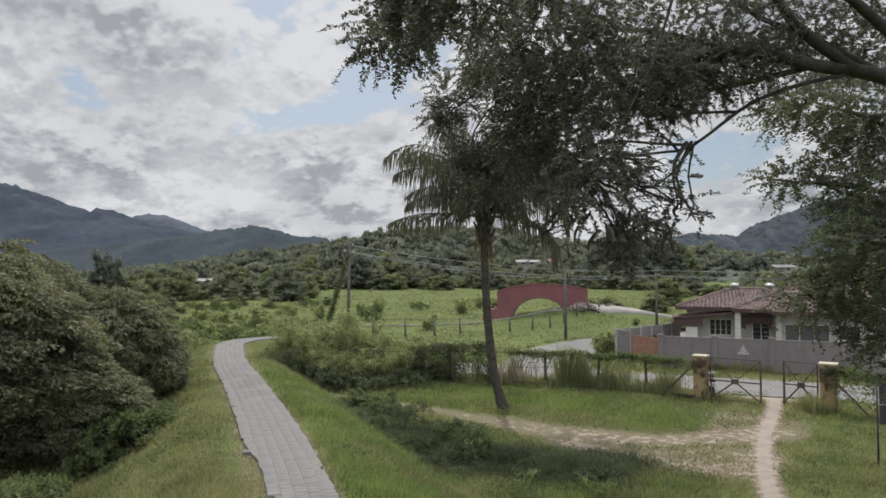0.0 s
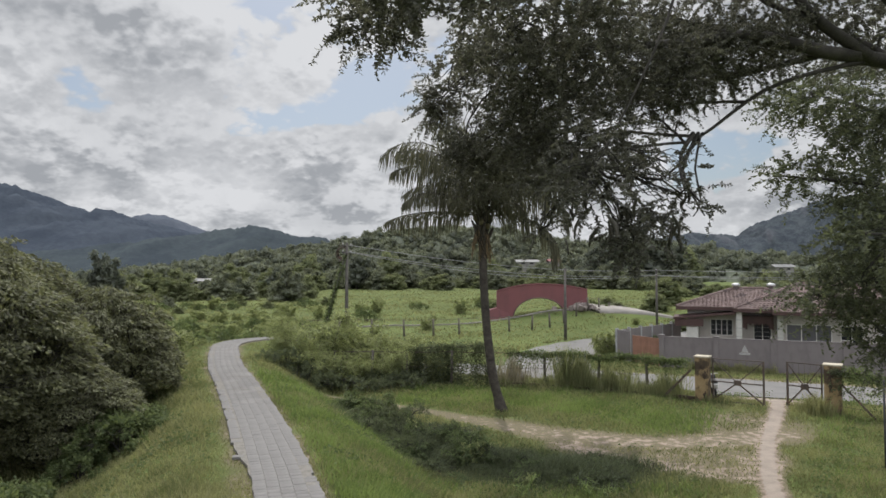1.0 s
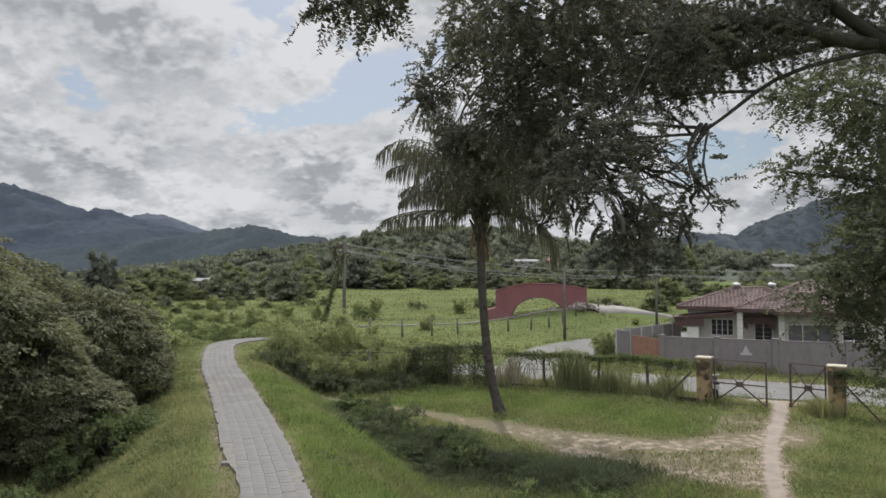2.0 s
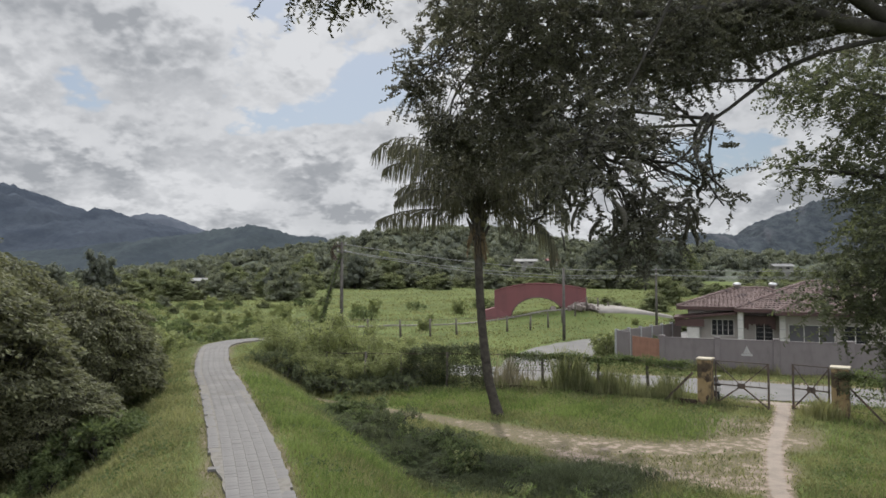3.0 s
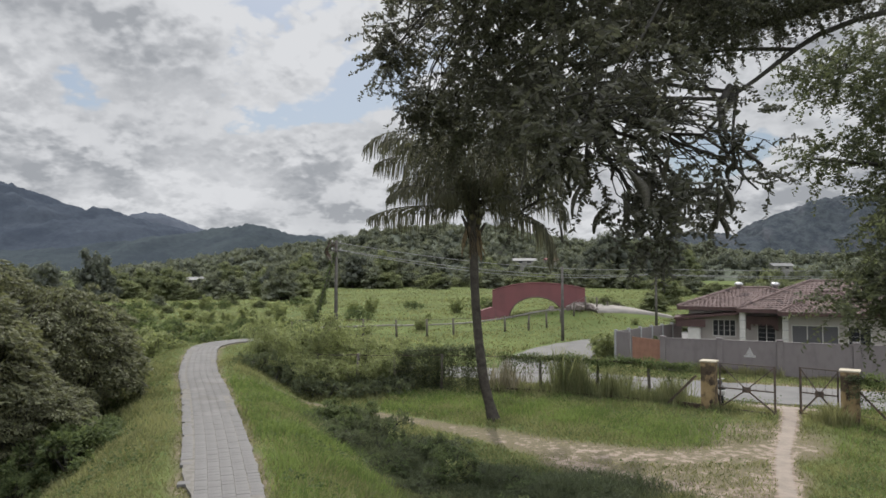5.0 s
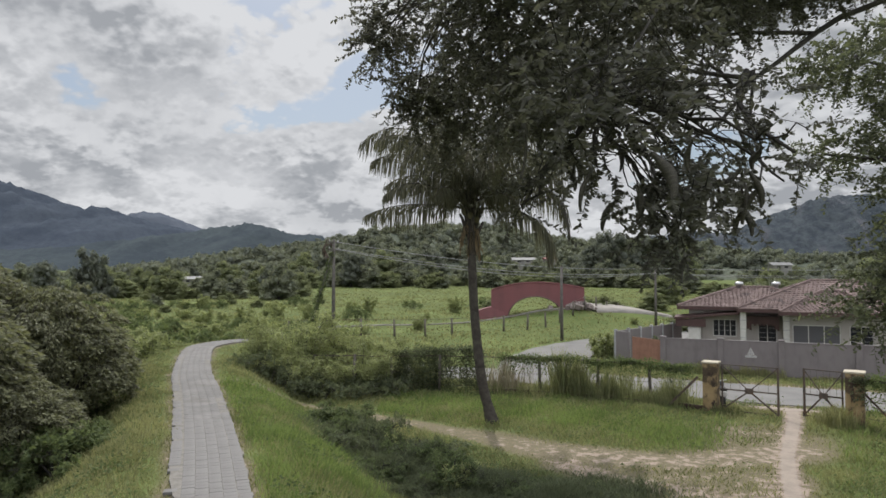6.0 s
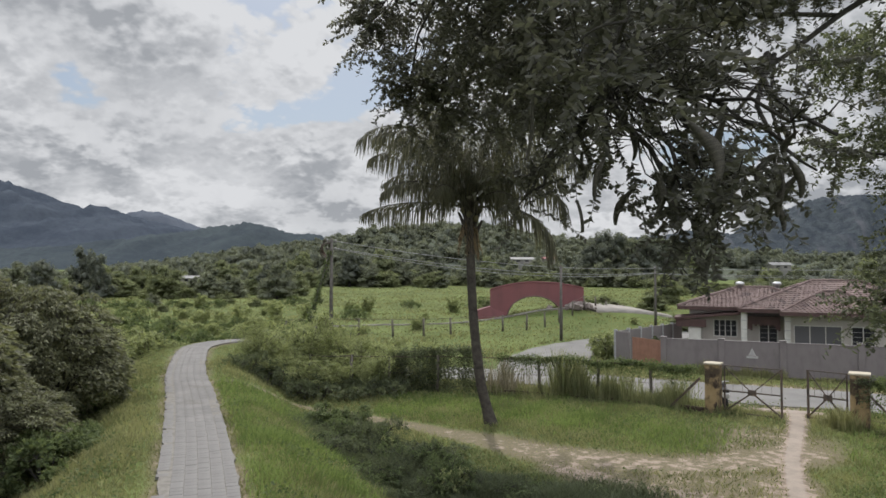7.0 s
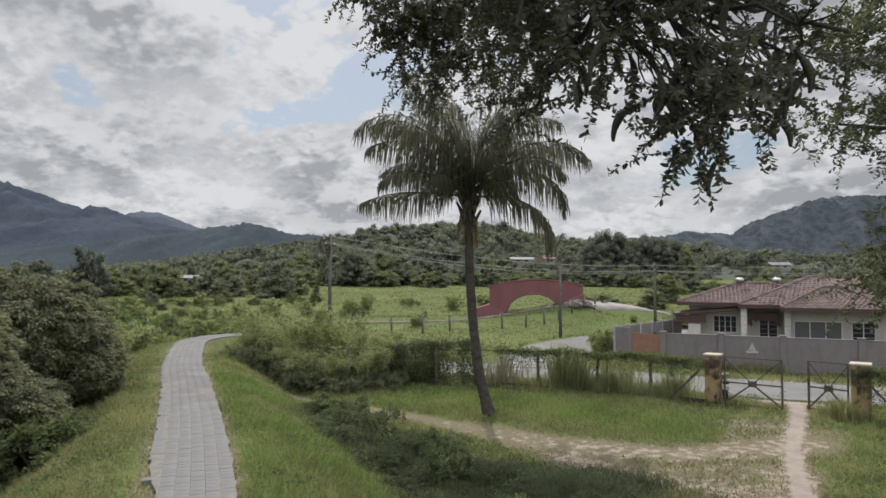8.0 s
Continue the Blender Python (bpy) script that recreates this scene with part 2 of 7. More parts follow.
PALM_LEAF = leaf_mat("palm_leaflet", (0.064, 0.064, 0.048), (0.135, 0.132, 0.092), 0.38, 0.14)
DRY_LEAF = leaf_mat("dry_palm_leaf", (0.13, 0.095, 0.055), (0.24, 0.18, 0.11), 0.2)
GRASS = leaf_mat("grass_blade", (0.124, 0.132, 0.070), (0.268, 0.264, 0.146), 0.45, 0.03, clump=0.45, patchy=1.9)
REED = leaf_mat("reed", (0.135, 0.152, 0.082), (0.285, 0.288, 0.172), 0.55, 0.03, clump=0.8)
DRY_STALK = leaf_mat("dry_stalk", (0.20, 0.175, 0.12), (0.36, 0.32, 0.23), 0.15)
BARK = rough_paint("bark", (0.030, 0.028, 0.026), (0.060, 0.055, 0.050), 6, 0.9, 0.6, 40)
PALM_BARK = rough_paint("palm_bark", (0.042, 0.037, 0.032), (0.075, 0.066, 0.057), 5, 0.9, 0.6, 30, (0.028, 0.025, 0.021))
NUT = rough_paint("coconut_husk", (0.060, 0.062, 0.030), (0.105, 0.090, 0.048), 6, 0.6, 0.3, 40)
POD = rough_paint("pod_skin", (0.036, 0.035, 0.028), (0.066, 0.060, 0.048), 20, 0.6, 0.4, 90)
PAVER = rough_paint("paver", (0.134, 0.129, 0.125), (0.178, 0.171, 0.165), 1.1, 0.9, 0.3, 60, (0.128, 0.121, 0.112), per_object=0.04, stained=0.56)
BEDDING = rough_paint("path_bedding", (0.125, 0.117, 0.105), (0.190, 0.178, 0.160), 5, 0.95, 0.6, 60)
ROAD = rough_paint("worn_asphalt", (0.128, 0.124, 0.120), (0.165, 0.160, 0.154), 0.5, 0.9, 0.3, 40, (0.178, 0.170, 0.160))
CONCRETE = rough_paint("concrete", (0.20, 0.185, 0.168), (0.275, 0.255, 0.235), 0.8, 0.9, 0.3, 30)
RUBBLE = rough_paint("broken_concrete", (0.15, 0.125, 0.115), (0.24, 0.205, 0.19), 1.5, 0.95, 0.4, 20)
PILLAR = rough_paint("ochre_render", (0.24, 0.172, 0.09), (0.315, 0.232, 0.134), 2.6, 0.85, 0.4, 40, (0.045, 0.035, 0.028), stained=0.42)
PILLAR_CAP = rough_paint("pale_cap", (0.33, 0.29, 0.225), (0.43, 0.385, 0.31), 4, 0.85, 0.3, 40)
PEELED = rough_paint("peeled_render", (0.040, 0.030, 0.024), (0.085, 0.062, 0.045), 9, 0.95, 0.6, 50)
GATE_IRON = rough_paint("rusty_gate_iron", (0.055, 0.045, 0.040), (0.115, 0.085, 0.070), 7, 0.7, 0.3, 60, (0.14, 0.08, 0.05), 0.3)
WALL_GREY = wall_mat("grey_wall_paint", (0.168, 0.149, 0.152), (0.112, 0.098, 0.100))
WALL_ORANGE = rough_paint("orange_gate_sheet", (0.225, 0.120, 0.088), (0.290, 0.155, 0.115), 2, 0.6, 0.15, 30)
HOUSE_WALL = wall_mat("cream_house_paint", (0.35, 0.322, 0.305), (0.27, 0.247, 0.235), 0.7)
HOUSE_WHITE = rough_paint("white_trim", (0.44, 0.425, 0.41), (0.52, 0.505, 0.49), 2, 0.7, 0.1, 40)
ROOF_TILE = rough_paint("clay_roof_tile", (0.135, 0.098, 0.092), (0.220, 0.168, 0.158), 1.6, 0.85, 0.35, 25, (0.074, 0.059, 0.056), stained=0.53)
MAROON = rough_paint("maroon_fascia", (0.058, 0.036, 0.035), (0.088, 0.052, 0.050), 2, 0.6, 0.1, 30)
# paler grey tint for the wide front window
GREY_GLASS = glass_mat("grey_glass", (0.10, 0.10, 0.11))
DARK_GLASS = glass_mat("window_glass", (0.02, 0.022, 0.026))
STEEL = rough_paint("galvanised_steel", (0.45, 0.45, 0.46), (0.60, 0.60, 0.61), 4, 0.4, 0.1, 40, metal=0.7)
POLE = rough_paint("weathered_pole", (0.085, 0.078, 0.072), (0.135, 0.125, 0.115), 3, 0.9, 0.3, 30)
POST = rough_paint("fence_post_wood", (0.085, 0.075, 0.065), (0.15, 0.135, 0.115), 4, 0.9, 0.4, 30)
WIRE = rough_paint("cable", (0.22, 0.22, 0.22), (0.34, 0.34, 0.34), 4, 0.6, 0.0, 30)
ARCH_RED = wall_mat("red_bridge_paint", (0.180, 0.068, 0.073), (0.100, 0.048, 0.052), 0.35)
ARCH_DARK = rough_paint("bare_bridge_concrete", (0.095, 0.062, 0.058), (0.150, 0.098, 0.090), 0.8, 0.9, 0.4, 20)
SIGN_WHITE = rough_paint("sign_white", (0.36, 0.35, 0.34), (0.46, 0.45, 0.44), 5, 0.6, 0.1, 40)
SIGN_GREY = rough_paint("sign_grey_print", (0.25, 0.25, 0.26), (0.36, 0.36, 0.37), 5, 0.6, 0.1, 40)
BOARD = rough_paint("dark_board", (0.035, 0.035, 0.042), (0.06, 0.06, 0.07), 3, 0.6, 0.1, 40)
RUBBER = rough_paint("rubber", (0.02, 0.02, 0.02), (0.04, 0.04, 0.04), 8, 0.8, 0.2, 60)
FAR_ROOF = rough_paint("pale_sheet_roof", (0.13, 0.129, 0.128), (0.19, 0.188, 0.186), 0.5, 0.6, 0.1, 5)
FAR_WALL = rough_paint("village_wall", (0.19, 0.185, 0.175), (0.26, 0.25, 0.235), 0.5, 0.9, 0.1, 5)
FAR_RED = rough_paint("red_sheet_roof", (0.150, 0.055, 0.055), (0.190, 0.075, 0.072), 0.5, 0.7, 0.1, 5)
# haze is painted into these hill colours: lifted near, bluer and paler beyond
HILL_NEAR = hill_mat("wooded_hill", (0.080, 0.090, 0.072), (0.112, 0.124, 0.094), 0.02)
HAZED_FOOTHILL = hill_mat("hazed_foothill", (0.040, 0.049, 0.058), (0.060, 0.072, 0.078), 0.01)
HAZED_PALE = hill_mat("haze_paled_mountain", (0.072, 0.083, 0.104), (0.092, 0.104, 0.126), 0.004)
HAZED_CLIFF = cliff_mat()
HAZED_MOUNTAIN = hill_mat("haze_blued_mountain", (0.041, 0.050, 0.066), (0.061, 0.072, 0.089), 0.006)


# ---- mesh helpers ----
class Shape:
    """Gathers vertices and faces for one mesh."""

    def __init__(self):
        self.v, self.f = [], []

    def add(self, verts, faces):
        n = len(self.v)
        self.v += [tuple(p) for p in verts]
        self.f += [tuple(n + i for i in q) for q in faces]
        return self

    def box(self, a, b, m=None):
        (x0, y0, z0), (x1, y1, z1) = a, b
        pts = [(x0, y0, z0), (x1, y0, z0), (x1, y1, z0), (x0, y1, z0), (x0, y0, z1), (x1, y0, z1), (x1, y1, z1), (x0, y1, z1)]
        if m is not None:
            pts = [m @ Vector(p) for p in pts]
        return self.add(pts, [(0, 3, 2, 1), (4, 5, 6, 7), (0, 1, 5, 4), (1, 2, 6, 5), (2, 3, 7, 6), (3, 0, 4, 7)])

    def bar(self, p, q, w, d=None):
        """A square bar from p to q."""
        p, q = Vector(p), Vector(q)
        m = Matrix.Translation(p) @ (q - p).to_track_quat("Z", "Y").to_matrix().to_4x4()
        d = d or w
        return self.box((-w / 2, -d / 2, 0), (w / 2, d / 2, (q - p).length), m)

    def tube(self, pts, radii, sides=7, wobble=0.0, rng=None, caps=True):
        pts = [Vector(p) for p in pts]
        base, n = len(self.v), len(pts)
        side = None
        for i, p in enumerate(pts):
            t = (pts[min(i + 1, n - 1)] - pts[max(i - 1, 0)]).normalized()
            side = t.orthogonal() if side is None else (side - t * side.dot(t))
            side.normalize()
            other = t.cross(side)
            for k in range(sides):
                a = 2 * math.pi * k / sides
                r = radii[i] * (1 + (rng.uniform(-wobble, wobble) if rng is not None else 0))
                self.v.append(tuple(p + (side * math.cos(a) + other * math.sin(a)) * r))
        for i in range(n - 1):
            for k in range(sides):
                a, b = base + i * sides + k, base + i * sides + (k + 1) % sides
                self.f.append((a, b, b + sides, a + sides))
        if caps:
            self.f.append(tuple(base + k for k in reversed(range(sides))))
            self.f.append(tuple(base + (n - 1) * sides + k for k in range(sides)))
        return self

    def mesh(self, name, mat, smooth=False):
        me = bpy.data.meshes.new(name)
        me.from_pydata(self.v, [], self.f)
        me.materials.append(mat)
        if smooth:
            me.shade_smooth()
        me.update()
        return me


def array_mesh(name, verts, quads, mat, smooth=False, normals=None):
    """A mesh of quads from number arrays."""
    me = bpy.data.meshes.new(name)
    verts, quads = np.asarray(verts, np.float32).reshape(-1, 3), np.asarray(quads, np.int32).reshape(-1, 4)
    me.vertices.add(len(verts))
    me.vertices.foreach_set("co", verts.ravel())
    me.loops.add(quads.size)
    me.loops.foreach_set("vertex_index", quads.ravel())
    me.polygons.add(len(quads))
    me.polygons.foreach_set("loop_start", np.arange(0, quads.size, 4, dtype=np.int32))
    me.materials.append(mat)
    me.update(calc_edges=True)
    if smooth:
        me.shade_smooth()
    if normals is not None:
        me.shade_smooth()
        me.normals_split_custom_set_from_vertices(np.asarray(normals, np.float32))
    return me


def bevelled(me, width=0.02, segments=2):
    bm = bmesh.new()
    bm.from_mesh(me)
    bmesh.ops.bevel(bm, geom=bm.edges[:], offset=width, segments=segments, affect="EDGES", profile=0.6)
    bm.to_mesh(me)
    bm.free()
    return me


def part(name, me, parent=None, label="", m=None):
    ob = new(name, me)
    if parent is not None:
        ob.parent = parent
    if m is not None:
        ob.matrix_basis = m
    if label:
        ob["label"] = label
    return ob


def thing(name, label, category, m=None, group="", kind=""):
    ob = new(name)
    ob.empty_display_size = 0.2
    if m is not None:
        ob.matrix_basis = m
    return tagged(ob, label, category, group, kind)


def unit(a):
    return a / np.maximum(np.linalg.norm(a, axis=-1, keepdims=True), 1e-9)


def leaves(rng, at, way, length, width, droop=0.25):
    """Folded leaf quads: at the stalks, along way, with random roll. Returns vertices and quads."""
    n = len(at)
    way = unit(way)
    side = unit(np.cross(way, unit(rng.normal(size=(n, 3)))))
    nor = np.cross(side, way)
    L = (length * rng.uniform(0.7, 1.25, n))[:, None]
    W = (width * rng.uniform(0.75, 1.25, n))[:, None]
    v = np.stack([at, at + way * L * 0.45 + side * W * 0.5 - nor * W * droop, at + way * L, at + way * L * 0.45 - side * W * 0.5 - nor * W * droop], 1)
    return v.reshape(-1, 3), np.arange(4 * n).reshape(n, 4)


def oval_leaves(rng, at, way, length, width, droop=0.2):
    """Oval leaves folded along the midrib: two quads each."""
    n = len(at)
    way = unit(way)
    side = unit(np.cross(way, unit(rng.normal(size=(n, 3)) * 0.7 + np.array([0, 0, 1.0]))))
    nor = np.cross(side, way)
    L = (length * rng.uniform(0.7, 1.25, n))[:, None]
    W = (width * rng.uniform(0.75, 1.25, n))[:, None]
    low = nor * W * droop
    v = np.stack([at, at + way * L * 0.28 + side * W * 0.46 - low, at + way * L * 0.72 + side * W * 0.42 - low, at + way * L,
                  at + way * L * 0.72 - side * W * 0.42 - low, at + way * L * 0.28 - side * W * 0.46 - low], 1)
    k = (np.arange(n) * 6)[:, None]
    return v.reshape(-1, 3), np.concatenate([k + [[0, 1, 2, 3]], k + [[0, 3, 4, 5]]])


def join_arrays(parts):
    vs, qs, n = [], [], 0
    for v, q in parts:
        vs.append(v)
        qs.append(q + n)
        n += len(v)
    return np.concatenate(vs), np.concatenate(qs)


def in_ball(rng, n, shell=0.0):
    d = unit(rng.normal(size=(n, 3)))
    r = (shell ** 3 + (1 - shell ** 3) * rng.uniform(0, 1, n)) ** (1 / 3)
    return d * r[:, None]


def smooth01(a, lo, hi):
    t = np.clip((a - lo) / (hi - lo), 0, 1)
    return t * t * (3 - 2 * t)


def curve_points(nodes, step=0.4):
    """A smooth line through the nodes (Catmull-Rom)."""
    P = np.array(nodes, float)
    P = np.concatenate([[2 * P[0] - P[1]], P, [2 * P[-1] - P[-2]]])
    out = []
    for i in range(1, len(P) - 2):
        n = max(2, int(np.linalg.norm(P[i + 1] - P[i]) / step))
        for t in np.linspace(0, 1, n, endpoint=False):
            out.append(0.5 * (2 * P[i] + (P[i + 1] - P[i - 1]) * t + (2 * P[i - 1] - 5 * P[i] + 4 * P[i + 1] - P[i + 2]) * t ** 2
                              + (3 * P[i] - P[i - 1] - 3 * P[i + 1] + P[i + 2]) * t ** 3))
    out.append(P[-2])
    return np.array(out)


def far_from(x, y, line):
    """The distance of points from a polyline."""
    d = np.full(np.shape(x), 1e9)
    for a, b in zip(line[:-1], line[1:]):
        ab = b[:2] - a[:2]
        t = np.clip(((x - a[0]) * ab[0] + (y - a[1]) * ab[1]) / (ab @ ab), 0, 1)
        d = np.minimum(d, np.hypot(x - a[0] - t * ab[0], y - a[1] - t * ab[1]))
    return d


def wave(x, y, scale, seed=0.0):
    """Cheap smooth noise, about -1 to 1."""
    return (np.sin(x / scale * 1.9 + seed) * np.cos(y / scale * 2.3 - seed * 1.7) + 0.6 * np.sin(x / scale * 4.3 - y / scale * 3.1 + seed * 2.1)
            + 0.4 * np.cos(x / scale * 7.7 + y / scale * 8.9 + seed)) / 2.0


# ---- the lie of the land ----
FOOTPATH = curve_points([(3.4, -24), (1.6, -10), (-0.3, 2), (-1.2, 7.5), (-2.75, 12.7), (-3.85, 16), (-5.4, 20.3), (-7.4, 25.5), (-9.2, 30), (-10.9, 35), (-12.1, 39.0),
                         (-12.3, 41.2), (-11.7, 43.0), (-10.5, 44.1), (-8.3, 45.0), (-4, 46.0)], 0.5)
BANK = 1.55
TRACK = curve_points([(-7.0, 29.0), (-5.6, 31.2), (-4.1, 31.2), (-1.85, 29.4), (1.0, 27.2), (2.35, 25.9), (3.9, 24.5), (5.2, 23.8), (6.6, 23.4), (8.0, 23.3), (9.4, 23.5), (10.4, 23.9), (11.6, 24.4)], 0.6)
TRACK_2 = curve_points([(4.2, 22.9), (5.3, 21.4), (6.2, 20.6), (7.5, 20.0), (8.2, 19.6), (9.2, 20.4), (9.9, 21.6)], 0.6)
FOOTWAY = curve_points([(7.6, 15), (8.5, 18.0), (9.4, 20.2), (10.95, 23.5), (12.35, 26.0), (13.6, 28.2), (14.6, 30.5), (15.4, 33)], 0.6)
ROAD_NEAR = curve_points([(45, 25.4), (34, 30.6), (25, 34.8), (17.5, 38.4), (11, 41.6), (7.4, 44.6), (7.4, 48.5), (8.8, 54), (11.6, 60), (16.0, 65.5), (22, 71), (32, 77), (48, 84)], 1.0)
LANE_LINE = curve_points([(9.0, 42.9), (2.0, 46.2), (-2.5, 48.2)], 1.0)
FENCE_LINE = curve_points([(-5.5, 35.6), (-3.5, 35.2), (2.5, 35.0), (6.2, 34.0), (8.7, 32.6), (10.9, 30.3)], 1.0)


def height(x, y):
    x, y = np.asarray(x, float), np.asarray(y, float)
    z = -0.7 * smooth01(y + 0.55 * x, 38.5, 42.5) * (1 - smooth01(y, 75, 130))
    z = np.where(x < 2, z * smooth01(x, -12, 2) + -0.3 * (1 - smooth01(x, -12, 2)) * smooth01(y, 40, 55) * (1 - smooth01(y, 75, 130)), z)
    z = z + 0.05 * wave(x, y, 3.0) + 0.012 * wave(x, y, 1.1, 2.0)
    z = z + 0.012 * np.maximum(y - 130, 0) * smooth01(y, 130, 300)
    d = far_from(x, y, FOOTPATH)
    crown = BANK * (1 - smooth01(d, 1.2, 5.0))
    fade = 1 - 0.55 * smooth01(y, 45, 56)
    z = np.where(z > crown * fade, z, crown * fade + z * smooth01(d, 0.8, 4.0))
    z = z + 1.8 * np.exp(-(((x - 17.0) / 8.0) ** 2 + ((y - 91.0) / 6.0) ** 2))
    z = z + 0.22 * np.exp(-(((x - 13.2) / 4.0) ** 2 + ((y - 28.6) / 2.6) ** 2))
    r = np.minimum(far_from(x, y, ROAD_NEAR), far_from(x, y, LANE_LINE) + 0.5)
    z = np.where(r < 6, z * smooth01(r, 3.6, 6) + -0.72 * (1 - smooth01(r, 3.6, 6)), z)
    return z


def build_ground():
    xs = np.concatenate([-np.geomspace(4200, 46, 26), np.linspace(-44, -17, 28), np.linspace(-16.5, 18, 171), np.linspace(19, 44, 26), np.geomspace(46, 4200, 26)])
    ys = np.concatenate([-np.geomspace(4200, 22, 16), np.linspace(-18, 10, 15), np.linspace(10.4, 36, 129), np.linspace(36.5, 104, 100), np.geomspace(106, 4800, 39)])
    X, Y = np.meshgrid(xs, ys)
    Z = height(X, Y)
    nx, ny = len(xs), len(ys)
    i = np.arange(nx * ny).reshape(ny, nx)
    q = np.stack([i[:-1, :-1], i[:-1, 1:], i[1:, 1:], i[1:, :-1]], -1).reshape(-1, 4)
    me = array_mesh("ground", np.stack([X, Y, Z], -1), q, GROUND, True)
    d1, d2, d3 = far_from(X, Y, TRACK), far_from(X, Y, TRACK_2), far_from(X, Y, FOOTWAY)
    bare = np.maximum.reduce([(0.36 + 0.16 * smooth01(X, 0, 6)) * (1 - smooth01(d1, 0.25, 0.8 + 1.4 * smooth01(X, -1, 5))), 0.62 * (1 - smooth01(d2, 0.2, 1.3)), 0.95 * (1 - smooth01(d3, 0.12, 0.52))])
    bare = np.maximum(bare, 0.42 * (1 - smooth01(np.hypot((X - 7.4) / 4.2, (Y - 21.2) / 2.4), 0.2, 1.2)))
    bare = np.maximum(bare, 0.42 * (1 - smooth01(np.hypot((X - 11.0) / 3.2, (Y - 25.6) / 2.6), 0.3, 1.3)))
    bare = np.maximum(bare, 0.85 * (1 - smooth01(np.hypot((X - 14.6) / 2.4, (Y - 31.0) / 2.6), 0.4, 1.1)))
    bare = np.maximum(bare, (0.34 + 0.22 * wave(X, Y, 1.4, 3.0)) * (1 - smooth01(far_from(X, Y, FOOTPATH), 0.72, 1.2)))
    bare = np.maximum(bare, 0.9 * (1 - smooth01(np.abs(far_from(X, Y, ROAD_NEAR) - 3.3), 0.1, 0.9)) * (Y < 46))
    a = me.attributes.new("bare", "FLOAT", "POINT")
    a.data.foreach_set("value", bare.astype(np.float32).ravel())
    return tagged(new("ground", me), "rough green grassland with worn bare tracks", "ground", kind="structure"), bare


ground, _ = build_ground()


def strip(name, line, half, lift, mat, label, category, edge=0.0, rng=None, z=None, overgrown=None):
    """A slab laid along a line, with a real edge; overgrown gives how far grass has taken its left side."""
    line = np.asarray(line, float)
    t = unit(np.gradient(line[:, :2], axis=0))
    nrm = np.stack([-t[:, 1], t[:, 0]], 1)
    s = Shape()
    n, cols = len(line), 5
    for i in range(n):
        wob = rng.uniform(-edge, edge, 2) if rng is not None else (0, 0)
        for k in range(cols):
            lost = overgrown(line[i, 1]) if overgrown else 0.0
            off = -half - wob[0] + (2 * half - lost + wob[0] + wob[1]) * k / (cols - 1)
            p = line[i, :2] + nrm[i] * off
            zz = (float(height(p[0], p[1])) if z is None else z) + lift
            s.v.append((p[0], p[1], zz))
    for i in range(n - 1):
        for k in range(cols - 1):
            a = i * cols + k
            s.f.append((a, a + 1, a + cols + 1, a + cols)[::-1])
    base = len(s.v)
    for i in range(n):
        for k in (0, cols - 1):
            p = s.v[i * cols + k]
            s.v.append((p[0], p[1], p[2] - 0.15))
    for i in range(n - 1):
        s.f.append((i * cols, (i + 1) * cols, base + 2 * i + 2, base + 2 * i))
        s.f.append((i * cols + cols - 1, base + 2 * i + 1, base + 2 * i + 3, (i + 1) * cols + cols - 1))
    return tagged(new(name, s.mesh(name, mat)), label, category, kind="structure")


rng = np.random.RandomState(7)
strip("road", ROAD_NEAR, 2.9, 0.05, ROAD, "pale worn asphalt road past the house", "road", 0.15, rng)
LANE = curve_points([(9.0, 42.9), (6.0, 44.3), (2.0, 46.2), (-2.5, 48.2)], 1.0)
strip("lane", LANE, 2.3, 0.058, ROAD, "pale worn lane joining the road", "road", 0.15, rng)


def build_ramp():
    """An earth bank beside the red arch, with a pale slab on top."""
    line = curve_points([(18.6, 91.6, 1.75), (22.5, 93.6, 1.6), (27.5, 96.6, 1.05), (32.0, 99.5, 0.2), (36.0, 102.5, -0.5)], 1.0)
    t = unit(np.gradient(line[:, :2], axis=0))
    side = np.stack([-t[:, 1], t[:, 0]], 1)
    r = np.random.RandomState(3)
    bank, slab = [], []
    for p, n in zip(line, side):
        w = 2.0 + r.uniform(-0.25, 0.25)
        bank.append([(*(p[:2] - n * (w + 5.0)), -1.3), (*(p[:2] - n * (w + 2.3)), p[2] - 1.15), (*(p[:2] + n * (w + 0.5)), p[2] - 0.15), (*(p[:2] + n * (w + 3.6)), -1.3)])
        slab.append([(*(p[:2] - n * (w + 1.6)), p[2] - 1.2), (*(p[:2] - n * (w + 1.6)), p[2] - 0.75), (*(p[:2] + n * w), p[2]), (*(p[:2] + n * w), p[2] - 0.3)])
    for name, rows, mat, label, cat in (("earth_bank", bank, GROUND, "grassy earth bank beside the red arch", "bank"), ("concrete_apron", slab, CONCRETE, "pale concrete apron beside the red arch", "pavement")):
        m = len(rows)
        i = np.arange(m * 4).reshape(m, 4)
        q = np.stack([i[:-1, :-1], i[:-1, 1:], i[1:, 1:], i[1:, :-1]], -1).reshape(-1, 4)
        q = np.concatenate([q, [[0, 1, 2, 3]], [[4 * m - 1, 4 * m - 2, 4 * m - 3, 4 * m - 4]]])
        tagged(new(name, array_mesh(name, np.array(rows), q, mat)), label, cat, kind="structure")


build_ramp()


